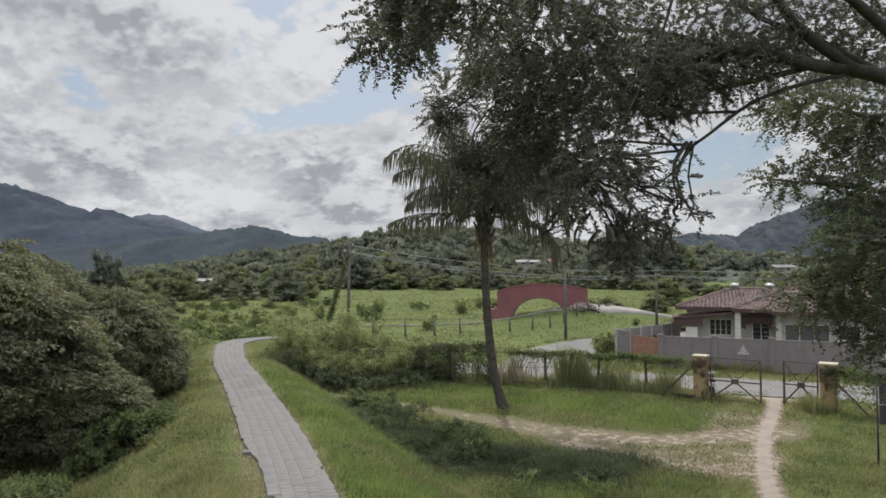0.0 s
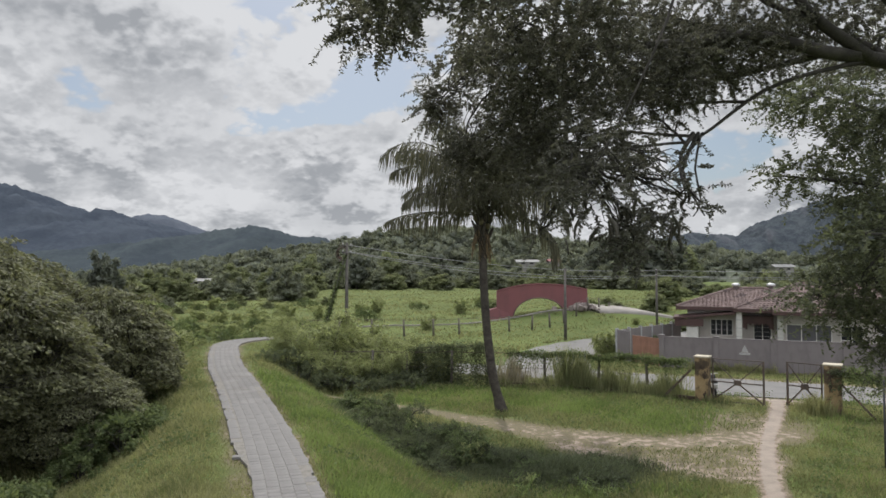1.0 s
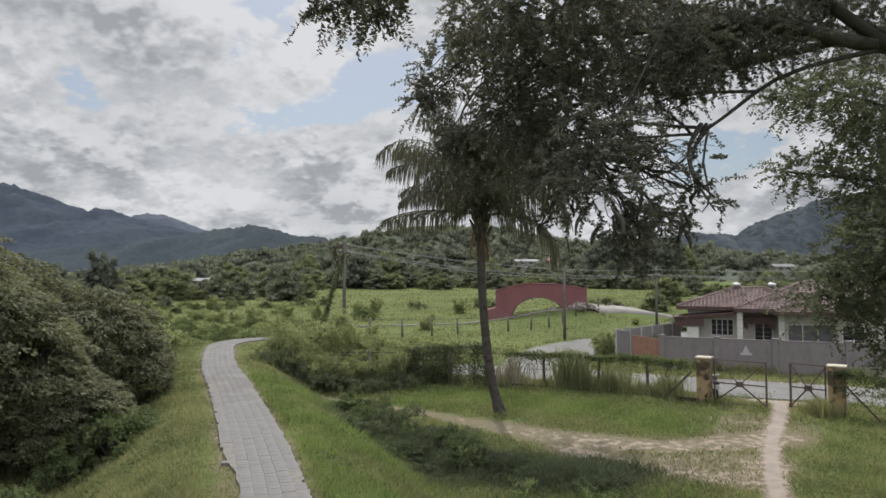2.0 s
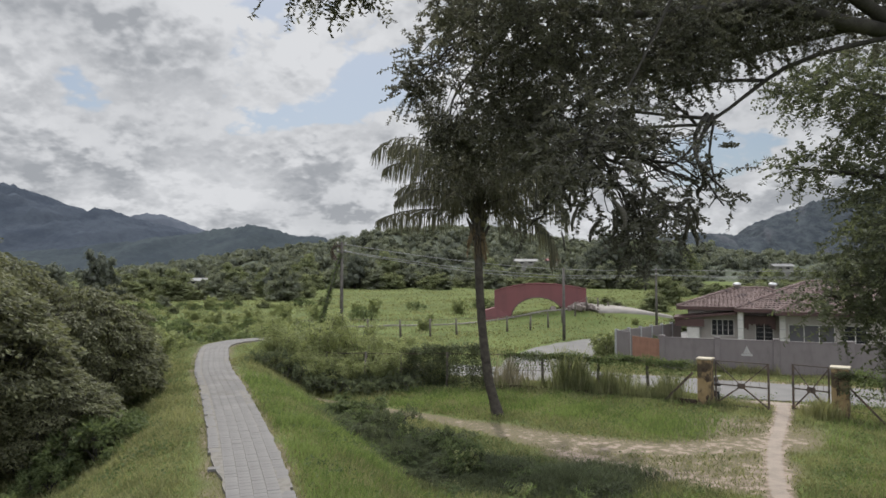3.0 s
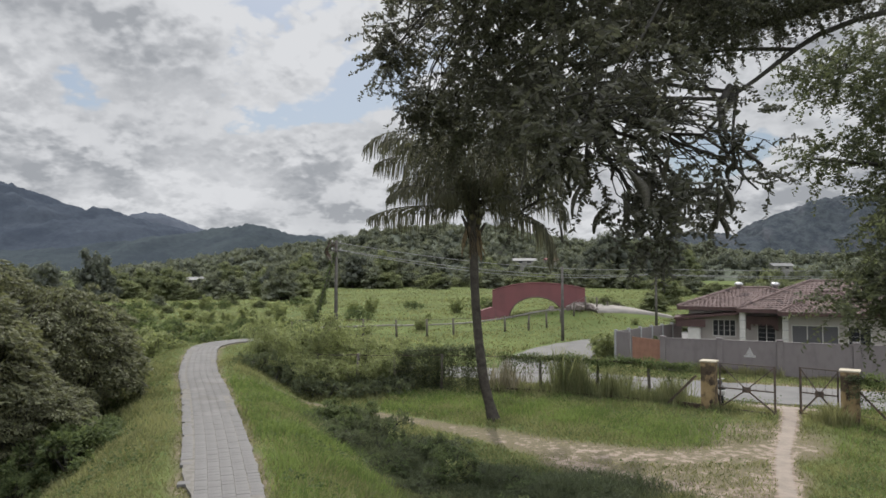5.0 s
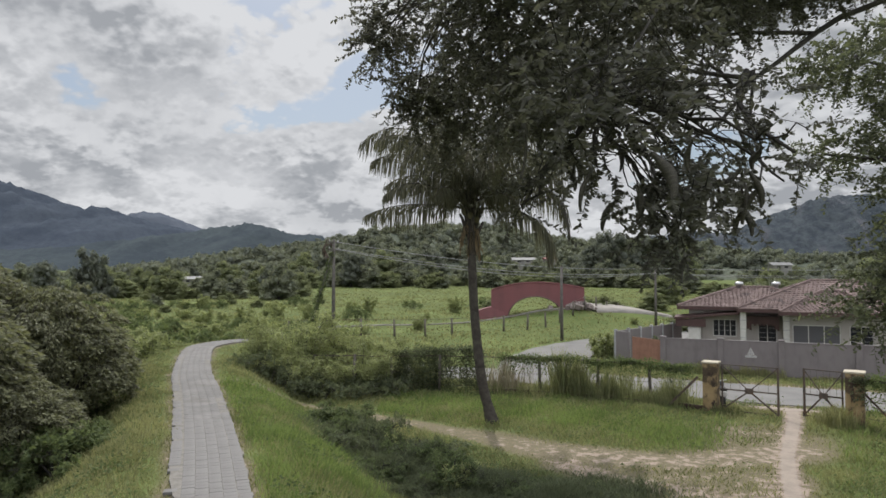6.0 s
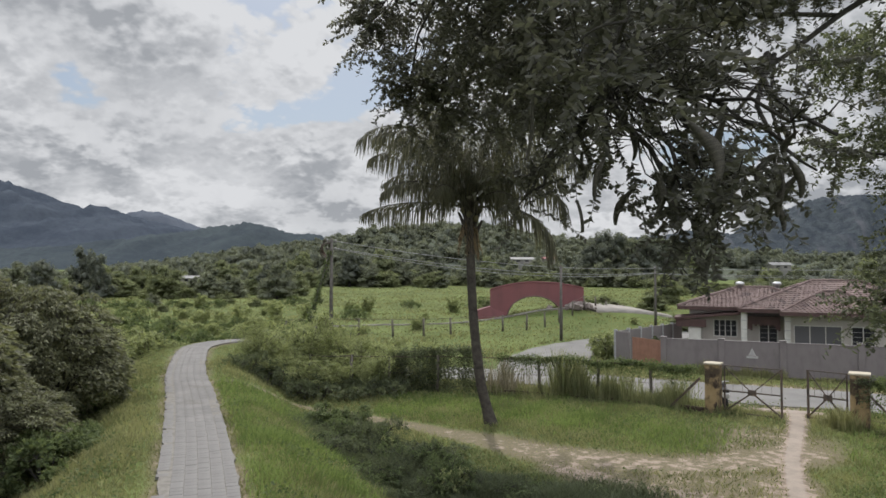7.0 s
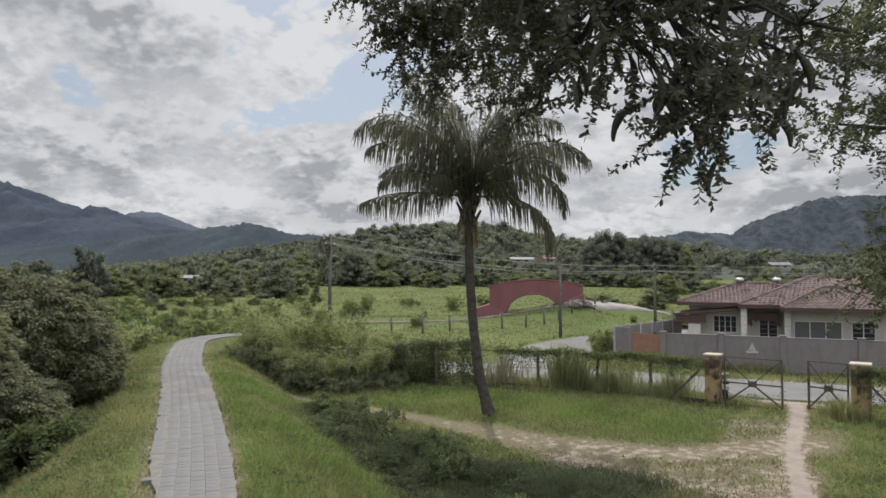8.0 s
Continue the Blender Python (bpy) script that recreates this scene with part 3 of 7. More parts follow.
# ---- hills ----
def ridge(name, dist, depth, profile, mat, label, seed, lump=1.0, cols=260, rows=30):
    """A long hill: profile gives height against the bearing (x per unit ahead)."""
    px = np.array([p[0] for p in profile]) * dist
    pz = np.array([p[1] for p in profile]) * dist
    xs = np.linspace(px[0], px[-1], cols)
    top = np.interp(xs, px, pz)
    r = np.random.RandomState(seed)
    V = np.zeros((rows, cols, 3))
    for j in range(rows):
        k = j / (rows - 1)
        shape = math.sin(min(1.0, k * 1.6) * math.pi / 2) if k < 0.625 else math.cos((k - 0.625) / 0.375 * math.pi / 2)
        y = dist - depth * 0.625 + depth * k
        gully = 1 + 0.14 * wave(xs, np.full(cols, y), dist * 0.045, seed) * math.sin(math.pi * min(1, k * 1.5)) * (k < 0.6)
        V[j, :, 0], V[j, :, 1] = xs * (1 + 0.02 * (k - 0.6)), y + depth * 0.06 * wave(xs, xs * 0 + seed, dist * 0.09, seed)
        V[j, :, 2] = top * shape * gully + lump * r.uniform(-1, 1, cols) * shape - 2
    i = np.arange(rows * cols).reshape(rows, cols)
    q = np.stack([i[:-1, :-1], i[:-1, 1:], i[1:, 1:], i[1:, :-1]], -1).reshape(-1, 4)
    return tagged(new(name, array_mesh(name, V, q, mat, True)), label, "mountain", kind="structure")


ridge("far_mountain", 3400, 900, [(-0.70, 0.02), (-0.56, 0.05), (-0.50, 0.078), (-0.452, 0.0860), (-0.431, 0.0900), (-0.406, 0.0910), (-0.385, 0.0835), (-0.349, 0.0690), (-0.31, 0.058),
      (-0.27, 0.048), (-0.20, 0.032), (-0.12, 0.02), (0.0, 0.01)], HAZED_PALE, "wooded mountain far behind the range, painted pale with haze", 8, 4.0, 300, 30)
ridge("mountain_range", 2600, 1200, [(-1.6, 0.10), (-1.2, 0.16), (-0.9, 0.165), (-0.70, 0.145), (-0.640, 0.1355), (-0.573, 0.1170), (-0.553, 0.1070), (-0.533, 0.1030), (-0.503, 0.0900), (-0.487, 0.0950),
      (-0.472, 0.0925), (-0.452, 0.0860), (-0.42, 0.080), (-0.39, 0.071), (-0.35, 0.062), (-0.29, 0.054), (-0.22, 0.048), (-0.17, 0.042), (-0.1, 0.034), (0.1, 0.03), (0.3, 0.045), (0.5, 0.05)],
      HAZED_MOUNTAIN, "wooded mountains beyond the valley, painted hazy blue", 3, 6.0, 520, 40)
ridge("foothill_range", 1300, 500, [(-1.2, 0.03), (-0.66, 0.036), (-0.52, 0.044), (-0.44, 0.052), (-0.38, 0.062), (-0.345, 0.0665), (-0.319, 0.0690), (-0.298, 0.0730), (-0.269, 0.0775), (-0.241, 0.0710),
      (-0.212, 0.0625), (-0.176, 0.0590), (-0.13, 0.046), (0.0, 0.03), (0.3, 0.02)], HAZED_FOOTHILL, "wooded foothills painted a dark hazy blue-green", 5, 3.2, 340, 30)
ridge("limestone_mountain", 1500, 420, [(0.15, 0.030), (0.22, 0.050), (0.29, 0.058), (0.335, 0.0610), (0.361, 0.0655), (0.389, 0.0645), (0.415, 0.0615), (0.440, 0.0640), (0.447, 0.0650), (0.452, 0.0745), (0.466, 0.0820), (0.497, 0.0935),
      (0.536, 0.1075), (0.573, 0.1165), (0.592, 0.1215), (0.612, 0.1205), (0.66, 0.118), (0.75, 0.12), (0.95, 0.10), (1.3, 0.05)], HAZED_CLIFF, "steep wooded limestone mountain with bare cliffs, painted dark hazy blue", 11, 3.0, 420, 30)
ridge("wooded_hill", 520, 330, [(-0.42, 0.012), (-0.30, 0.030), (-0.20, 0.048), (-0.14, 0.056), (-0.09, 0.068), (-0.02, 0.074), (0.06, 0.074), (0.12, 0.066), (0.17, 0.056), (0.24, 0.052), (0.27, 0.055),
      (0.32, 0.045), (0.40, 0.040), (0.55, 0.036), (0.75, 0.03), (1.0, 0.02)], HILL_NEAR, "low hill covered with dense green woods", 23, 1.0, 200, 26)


# ---- plants ----
def branch_tube(shape, rng, a, b, r0, r1, bend=0.15, n=6, sides=6):
    """A crooked tapering branch; returns its points."""
    a, b = np.array(a, float), np.array(b, float)
    L = np.linalg.norm(b - a)
    off = np.cumsum(rng.normal(size=(n + 1, 3)), 0)
    off -= off[0] + (off[-1] - off[0]) * np.linspace(0, 1, n + 1)[:, None]
    pts = a + (b - a) * np.linspace(0, 1, n + 1)[:, None] + off * bend * L / n
    shape.tube(pts, np.linspace(r0, r1, n + 1), sides, 0.08, rng)
    return pts


def sprays(rng, origins, ways, twig, leaf, wide, per, sag=0.5, spread=0.8):
    """Leafy twigs: each a drooping line with leaves on both sides. Returns leaf arrays and the twig lines."""
    n = len(origins)
    ways = unit(ways)
    L = twig * rng.uniform(0.6, 1.3, n)
    at, out = [], []
    for k in range(per):
        f = (k + 0.6) / per
        p = origins + ways * (L * f)[:, None] + np.array([0, 0, -1.0]) * (sag * L * f * f)[:, None]
        tangent = unit(ways + np.array([0, 0, -2.0 * sag * f]))
        side = unit(np.cross(tangent, unit(rng.normal(size=(n, 3)) * 0.4 + np.array([0, 0, 1.0]))))
        sgn = 1 if k % 2 else -1
        at.append(p)
        out.append(tangent * (1 - spread) + side * sgn * spread + rng.normal(size=(n, 3)) * 0.22 + np.array([0, 0, -0.15]))
    v, q = oval_leaves(rng, np.concatenate(at), np.concatenate(out), leaf, wide)
    ends = origins + ways * L[:, None] + np.array([0, 0, -1.0]) * (sag * L)[:, None]
    mid = origins + ways * (L * 0.5)[:, None] + np.array([0, 0, -1.0]) * (sag * L * 0.25)[:, None]
    return (v, q), np.stack([origins, mid, ends], 1)


def twig_lines(lines, r=0.004):
    """Thin three-sided twigs along lines of three points."""
    n = len(lines)
    offs = np.array([[r, 0, 0], [-r * 0.5, r * 0.87, 0], [-r * 0.5, -r * 0.87, 0]])
    v = np.concatenate([lines[:, j, None, :] + offs * (1 - 0.4 * j) for j in range(3)], 1)      # n, 9, 3
    q = []
    for j in range(2):
        for k in range(3):
            q.append([j * 3 + k, j * 3 + (k + 1) % 3, j * 3 + 3 + (k + 1) % 3, j * 3 + 3 + k])
    return v.reshape(-1, 3), (np.array(q)[None] + (np.arange(n) * 9)[:, None, None]).reshape(-1, 4)


def bush_meshes(seed, wide, tall, lumps, n_leaf, leaf, mat, upright=0.3, base=0.12, lean=(0, 0), lump=1.0):
    """A many-stemmed bush: stems to each lump of the crown, and leaves gathered in tufts on its outside."""
    r = np.random.RandomState(seed)
    stems, vs = Shape(), []
    per = n_leaf // lumps
    for k in range(lumps):
        a = 2 * math.pi * (k + r.uniform(-0.4, 0.4)) / lumps
        d = wide * (0.20 + 0.45 * r.uniform()) * (0 if k == 0 else 1)
        c = np.array([math.cos(a) * d + lean[0], math.sin(a) * d + lean[1], tall * (0.42 + 0.30 * r.uniform() + (0.12 if k == 0 else 0))])
        if lump < 1:
            c[2] = tall * r.uniform(0.42, 0.88) * (1 - 0.25 * d / (wide * 0.65))
        rad = np.array([wide * r.uniform(0.24, 0.38), wide * r.uniform(0.24, 0.38), tall * r.uniform(0.20, 0.32)]) * lump
        branch_tube(stems, r, (r.uniform(-0.1, 0.1) * wide * 0.5, r.uniform(-0.1, 0.1) * wide * 0.5, -0.15), c, 0.022 * tall ** 0.8 + 0.008, 0.008, 0.5)
        for _ in range(3):
            e = c + in_ball(r, 1)[0] * rad * 0.9
            branch_tube(stems, r, c * 0.75 + np.array([0, 0, tall * 0.06]), e, 0.012, 0.004, 0.4, 4, 4)
        tufts = max(4, per // 26)
        u = in_ball(r, tufts, 0.55)
        tc = c + u * rad
        tc[:, 2] = np.maximum(tc[:, 2], base * tall * r.uniform(0.3, 1.2, tufts))
        which = r.randint(0, tufts, per)
        at = tc[which] + r.normal(size=(per, 3)) * rad.mean() * 0.13
        at[:, 2] = np.maximum(at[:, 2], 0.03)
        way = unit(at - c) * 0.8 + r.normal(size=(per, 3)) * 0.55 + np.array([0, 0, upright - 0.25])
        vs.append((oval_leaves if lump < 1 else leaves)(r, at, way, leaf, leaf * 0.46))
    v, q = join_arrays(vs)
    return stems.mesh("stem", BARK, True), array_mesh("foliage", v, q, mat)


def layered_bush(seed, wide, tall, plates, per, leaf, mat):
    """A broad bush whose leaves lie in flat drooping plates, one over the other, round a dark open inside."""
    r = np.random.RandomState(seed)
    wood, vs = Shape(), []
    half, mid = np.array([wide * 0.5, wide * 0.5, tall * 0.62]), np.array([0, 0, tall * 0.36])
    lobes = [(r.uniform(0, 2 * math.pi), r.uniform(0.1, 0.9), r.uniform(0.07, 0.20)) for _ in range(9)]
    forks = []
    for k in range(13):
        a = 2 * math.pi * (k + r.uniform(-0.3, 0.3)) / 13
        e = mid + np.array([math.cos(a), math.sin(a), r.uniform(-0.2, 0.9)]) * half * r.uniform(0.5, 0.75)
        forks.append(branch_tube(wood, r, (math.cos(a) * 0.35, math.sin(a) * 0.35, -0.15), e, 0.055, 0.018, 0.5, 7, 6))
    forks = np.concatenate(forks)
    for k in range(plates):
        a, up = r.uniform(0, 2 * math.pi), r.uniform(-0.12, 1.0)
        flat = math.sqrt(max(0.0, 1 - max(up, 0) ** 2)) * (1 + 0.35 * min(up, 0))
        swell = 1 + sum(h * math.exp(-(math.remainder(a - la, 2 * math.pi) / 0.4) ** 2 - ((up - lu) / 0.3) ** 2) for la, lu, h in lobes)
        c = mid + np.array([math.cos(a) * flat, math.sin(a) * flat, up]) * half * swell * r.uniform(0.80, 1.0)
        if c[2] < 0.15 * tall:
            continue
        near = forks[np.argmin(np.linalg.norm(forks - c, axis=1))]
        branch_tube(wood, r, near, c, 0.012, 0.004, 0.4, 4, 4)
        R = r.uniform(0.22, 0.52)
        th, rho = r.uniform(0, 2 * math.pi, per), R * np.sqrt(r.uniform(0, 1, per))
        lean = np.array([math.cos(a) * flat, math.sin(a) * flat])
        off = np.stack([np.cos(th) * rho, np.sin(th) * rho * 0.8], 1) + lean * R * 0.4
        drop = 0.30 * rho ** 2 / R + 0.28 * (off @ lean) + r.normal(size=per) * 0.025
        at = c + np.concatenate([off, -drop[:, None]], 1)
        way = np.concatenate([off / R + lean * 0.5, np.full((per, 1), -0.30)], 1) + r.normal(size=(per, 3)) * (0.35, 0.35, 0.15)
        vs.append(oval_leaves(r, at, way, leaf, leaf * 0.44))
    inner = plates * per // 4
    at = mid + in_ball(r, inner, 0.45) * half * 0.84
    at = at[at[:, 2] > 0.06 * tall]
    vs.append(leaves(r, at, r.normal(size=at.shape), leaf * 1.25, leaf * 0.6))
    v, q = join_arrays(vs)
    return wood.mesh("stem", BARK, True), array_mesh("foliage", v, q, mat)


def arching_shrub(seed, wide, tall, stems, leaf, mat, per=60):
    """A feathery shrub: many thin stems that rise, arch outward and droop, with side twigs set with small leaves."""
    r = np.random.RandomState(seed)
    wood, vs, lines = Shape(), [], []
    for k in range(stems):
        a = r.uniform(0, 2 * math.pi)
        reach, top = wide * 0.5 * r.uniform(0.15, 1.0), tall * r.uniform(0.55, 1.05)
        out = np.array([math.cos(a), math.sin(a), 0.0])
        side = np.array([-math.sin(a), math.cos(a), 0.0]) * r.uniform(-0.3, 0.3)
        base = np.array([r.uniform(-0.15, 0.15), r.uniform(-0.15, 0.15), -0.1]) * wide * 0.5 + np.array([0, 0, -0.05])
        pts = curve_points([base, base + out * reach * 0.25 + np.array([0, 0, top * 0.5]), base + (out + side) * reach * 0.65 + np.array([0, 0, top * 0.95]), base + (out + side) * reach * 1.05 + np.array([0, 0, top * 0.82])], 0.18)
        wood.tube(pts, np.linspace(0.02, 0.004, len(pts)), 5)
        m = per
        f = r.uniform(0.25, 1.0, m)
        o = pts[np.minimum((f * (len(pts) - 1)).astype(int), len(pts) - 1)]
        w = r.normal(size=(m, 3)) * 0.8 + out * 0.4 + np.array([0, 0, 0.2])
        p, l = sprays(r, o, w, 0.13 * tall + 0.12, leaf, leaf * 0.42, 9, 0.45, 0.7)
        vs.append(p)
        lines.append(l)
    tv, tq = twig_lines(np.concatenate(lines), 0.003)
    n = len(wood.v)
    wood.v += [tuple(p) for p in tv]
    wood.f += [tuple(int(n + i) for i in q) for q in tq]
    v, q = join_arrays(vs)
    return wood.mesh("stem", BARK), array_mesh("foliage", v, q, mat)


def make_bush(name, label, category, meshes, group):
    t = thing(name, label, category, group=group)
    part("stem", meshes[0], t)
    part("foliage", meshes[1], t)
    return t


def at_ground(x, y, turn=0.0, scale=1.0, sink=0.05, tall=1.0):
    return pose(x, y, float(height(x, y)) - sink, 0, 0, turn) @ Matrix.Diagonal((scale, scale, scale * tall, 1))


def put(ob, x, y, turn=0.0, scale=1.0, tall=1.0, sink=0.05):
    """Sets a thing on the ground, turned and scaled."""
    ob.matrix_basis = at_ground(x, y, turn, scale, sink, tall)
    return ob


def again(ob, x, y, turn=0.0, scale=1.0, tall=1.0, sink=0.05):
    c = copy_thing(ob, pose(0, 0, 0))
    return put(c, x, y, turn, scale, tall, sink)


# ---- the tall tree overhead ----
def fill_lumps(r, lumps, twig, leaf, wide, per, sag, wander=0.7):
    """Leafy twigs through a crown made of oval lumps: rows of centre, half sizes and number of twigs."""
    parts, lines = [], []
    for c, rad, n in lumps:
        c, rad = np.array(c, float), np.array(rad, float)
        o = c + in_ball(r, n, 0.15) * rad
        w = unit((o - c) / rad) * 0.7 + r.normal(size=(n, 3)) * wander + np.array([0, 0, 0.15])
        p, l = sprays(r, o, w, twig, leaf, wide, per, sag)
        parts.append(p)
        lines.append(l)
    return join_arrays(parts), np.concatenate(lines)


def build_canopy_tree():
    r = np.random.RandomState(41)
    foot = np.array([11.5, 6.5, float(height(11.5, 6.5))])
    t = thing("shade_tree", "large spreading tree with small dark leaflets and hanging pods", "tree", pose(*foot))
    wood = Shape()
    fork = np.array([10.4, 7.2, 5.2])
    trunk = Shape()
    trunk.tube(curve_points([foot + (0, 0, -0.3), foot + (-0.2, 0.1, 1.2), foot + (-0.5, 0.4, 3.2), fork], 0.4), np.linspace(0.62, 0.36, len(curve_points([foot + (0, 0, -0.3), foot + (-0.2, 0.1, 1.2), foot + (-0.5, 0.4, 3.2), fork], 0.4))), 14, 0.05, r)
    back = Matrix.Translation(-Vector(foot))

    def limb(nodes, r0, r1):
        pts = curve_points(nodes, 0.3)
        part("limb", Shape().tube(pts, np.linspace(r0, r1, len(pts)), 9, 0.06, r).mesh("limb", BARK, True), t, m=back)
        return pts

    main = limb([fork, (8.2, 8.6, 7.3), (6.2, 9.2, 8.2), (4.9, 9.0, 8.35), (3.9, 8.7, 8.45), (2.9, 8.2, 8.2), (1.7, 7.8, 8.0), (0.7, 7.2, 7.9)], 0.20, 0.015)
    upper = limb([(5.6, 9.1, 8.28), (4.7, 9.0, 8.9), (4.1, 8.9, 9.8), (3.0, 8.4, 10.6)], 0.085, 0.03)
    lower = limb([(5.6, 9.15, 8.28), (4.9, 9.05, 8.12), (4.15, 9.0, 7.86), (3.2, 8.65, 7.2), (2.75, 8.3, 7.05), (2.2, 7.7, 6.9), (1.5, 7.0, 6.65)], 0.032, 0.008)
    sweep = limb([(6.9, 9.0, 7.8), (5.0, 8.2, 8.9), (3.4, 7.2, 9.0), (1.8, 6.2, 8.6), (0.5, 5.2, 8.1), (-0.1, 4.8, 7.6)], 0.08, 0.010)
    limb([(3.0, 8.35, 7.17), (2.6, 7.6, 6.8), (2.35, 6.9, 6.45), (2.3, 6.3, 6.15)], 0.030, 0.008)
    limb([(3.1, 8.45, 7.2), (2.75, 8.0, 6.7), (2.7, 7.5, 6.3), (2.6, 7.0, 6.1)], 0.022, 0.006)
    limb([(3.2, 8.65, 7.2), (3.0, 8.3, 6.75), (2.95, 8.0, 6.35), (2.75, 7.7, 6.15)], 0.016, 0.005)
    limb([(3.25, 8.7, 7.25), (2.85, 8.5, 6.8), (2.5, 8.2, 6.6), (2.0, 7.8, 6.45)], 0.020, 0.005)
    limb([(3.2, 8.65, 7.2), (2.6, 8.3, 7.15), (2.0, 7.9, 7.1), (1.4, 7.4, 6.9)], 0.022, 0.006)
    limb([(3.9, 8.95, 7.7), (3.3, 8.8, 7.65), (2.7, 8.5, 7.5), (2.2, 8.2, 7.3)], 0.022, 0.006)
    limb([(2.4, 6.6, 8.8), (2.0, 6.2, 7.7), (1.6, 6.0, 6.9), (1.2, 5.5, 6.3)], 0.018, 0.005)
    limb([(5.4, 9.05, 8.32), (4.2, 9.2, 8.55), (3.1, 9.0, 8.75), (2.0, 8.6, 8.7), (1.0, 8.2, 8.5)], 0.055, 0.010)
    limb([(5.0, 9.0, 8.34), (3.9, 9.4, 8.15), (2.9, 9.3, 7.95), (1.9, 9.0, 7.6), (1.1, 8.7, 7.3)], 0.045, 0.008)
    limb([(6.0, 9.2, 8.25), (5.3, 9.6, 8.9), (4.6, 9.8, 9.3), (3.6, 9.6, 9.9)], 0.075, 0.015)
    lumps = [((0.20, 4.9, 7.85), (0.72, 0.50, 0.55), 420), ((-0.20, 4.60, 7.40), (0.30, 0.30, 0.26), 120), ((-0.42, 5.6, 7.55), (0.34, 0.35, 0.24), 98),
             ((1.00, 6.6, 7.75), (0.80, 0.8, 0.60), 600), ((0.92, 7.6, 7.15), (0.38, 0.6, 0.42), 200), ((1.05, 8.8, 7.12), (0.58, 0.60, 0.52), 340), ((0.80, 8.0, 7.90), (0.55, 0.7, 0.4), 270),
             ((1.32, 7.0, 6.80), (0.56, 0.9, 0.55), 240), ((1.75, 8.2, 6.95), (0.65, 0.7, 0.45), 99), ((1.73, 6.5, 5.82), (0.10, 0.14, 0.15), 26), ((1.98, 6.6, 5.97), (0.18, 0.2, 0.12), 26), ((1.45, 6.9, 6.55), (0.50, 0.5, 0.28), 130), ((3.0, 8.8, 8.0), (0.9, 0.6, 0.30), 190), ((3.8, 9.3, 8.50), (0.9, 0.6, 0.30), 140), ((0.15, 8.9, 7.85), (0.30, 0.4, 0.32), 130), ((-0.05, 9.0, 7.60), (0.16, 0.3, 0.20), 40), ((0.48, 8.8, 6.85), (0.24, 0.5, 0.26), 120), ((0.34, 8.6, 7.08), (0.18, 0.4, 0.16), 50), ((1.02, 7.0, 5.96), (0.05, 0.06, 0.14), 10), ((2.7, 8.5, 7.85), (0.6, 0.6, 0.28), 110), ((2.6, 8.6, 7.55), (0.7, 0.5, 0.25), 60), ((2.9, 8.9, 8.3), (0.8, 0.5, 0.25), 150), ((1.15, 5.5, 6.35), (0.32, 0.42, 0.32), 34), ((1.72, 6.5, 6.40), (0.46, 0.6, 0.34), 22),
             ((2.20, 6.5, 6.25), (0.24, 0.5, 0.28), 9), ((2.35, 7.3, 6.65), (0.36, 0.6, 0.40), 13), ((1.72, 6.3, 5.90), (0.18, 0.25, 0.16), 36), ((1.40, 6.7, 6.14), (0.25, 0.3, 0.14), 14), ((2.35, 6.8, 6.20), (0.25, 0.3, 0.14), 14),
             ((2.0, 7.9, 7.85), (0.95, 1.0, 0.55), 600), ((2.1, 7.4, 9.0), (1.9, 1.6, 0.60), 470), ((3.6, 8.8, 8.2), (0.9, 0.6, 0.30), 190),
             ((4.3, 9.3, 9.2), (1.8, 1.2, 0.75), 760), ((6.0, 9.8, 8.9), (1.6, 1.0, 0.50), 480), ((0.6, 5.6, 9.2), (1.2, 1.1, 0.7), 120),
             ((4.4, 9.8, 10.6), (2.6, 2.0, 0.8), 160), ((7.6, 9.0, 9.6), (2.2, 2.0, 0.9), 110), ((3.0, 4.5, 9.6), (2.4, 1.8, 0.9), 80)]
    every = np.concatenate([main, upper, lower, sweep])
    for c, rad, n in lumps:
        c, rad = np.array(c), np.array(rad)
        near = every[np.argmin(np.linalg.norm(every - c, axis=1))]
        pts = branch_tube(wood, r, near, c, 0.018, 0.008, 0.3, 6, 5)
        for _ in range(12):
            s = pts[r.randint(1, len(pts))]
            branch_tube(wood, r, s, c + in_ball(r, 1, 0.5)[0] * rad * 0.95, 0.006, 0.002, 0.3, 5, 4)
    (v, q), lines = fill_lumps(r, [(c, rad, int(n * 0.74) if c[0] < 2.5 and n > 100 else n) for c, rad, n in lumps], 0.26, 0.038, 0.018, 38, 0.32)
    part("trunk", trunk.mesh("trunk", BARK, True), t, m=back)
    part("branchwork", wood.mesh("branchwork", BARK, True), t, m=back)["kind"] = "stuff"
    tv, tq = twig_lines(lines)
    part("fine_wood", array_mesh("fine_wood", tv, tq, BARK), t, m=back)["kind"] = "stuff"
    part("crown", array_mesh("crown", v, q, NEAR_LEAF), t, "small oval leaflets, dark against the sky", back)["kind"] = "stuff"
    # long flat pods, hung along the under side
    pod = Shape()
    n = 9
    for i in range(n):
        f = i / (n - 1)
        w = 0.019 * math.sin(math.pi * (0.06 + 0.9 * f)) ** 0.5 * (1 + 0.12 * math.sin(f * 40))
        x = 0.05 * math.sin(f * 2.2)
        for a, b in ((w, 0), (0, 0.006), (-w, 0), (0, -0.006)):
            pod.v.append((x + a, b, -f))
    for i in range(n - 1):
        for k in range(4):
            a, b = i * 4 + k, i * 4 + (k + 1) % 4
            pod.f.append((a, b, b + 4, a + 4))
    pod_me = pod.mesh("pod", POD, True)
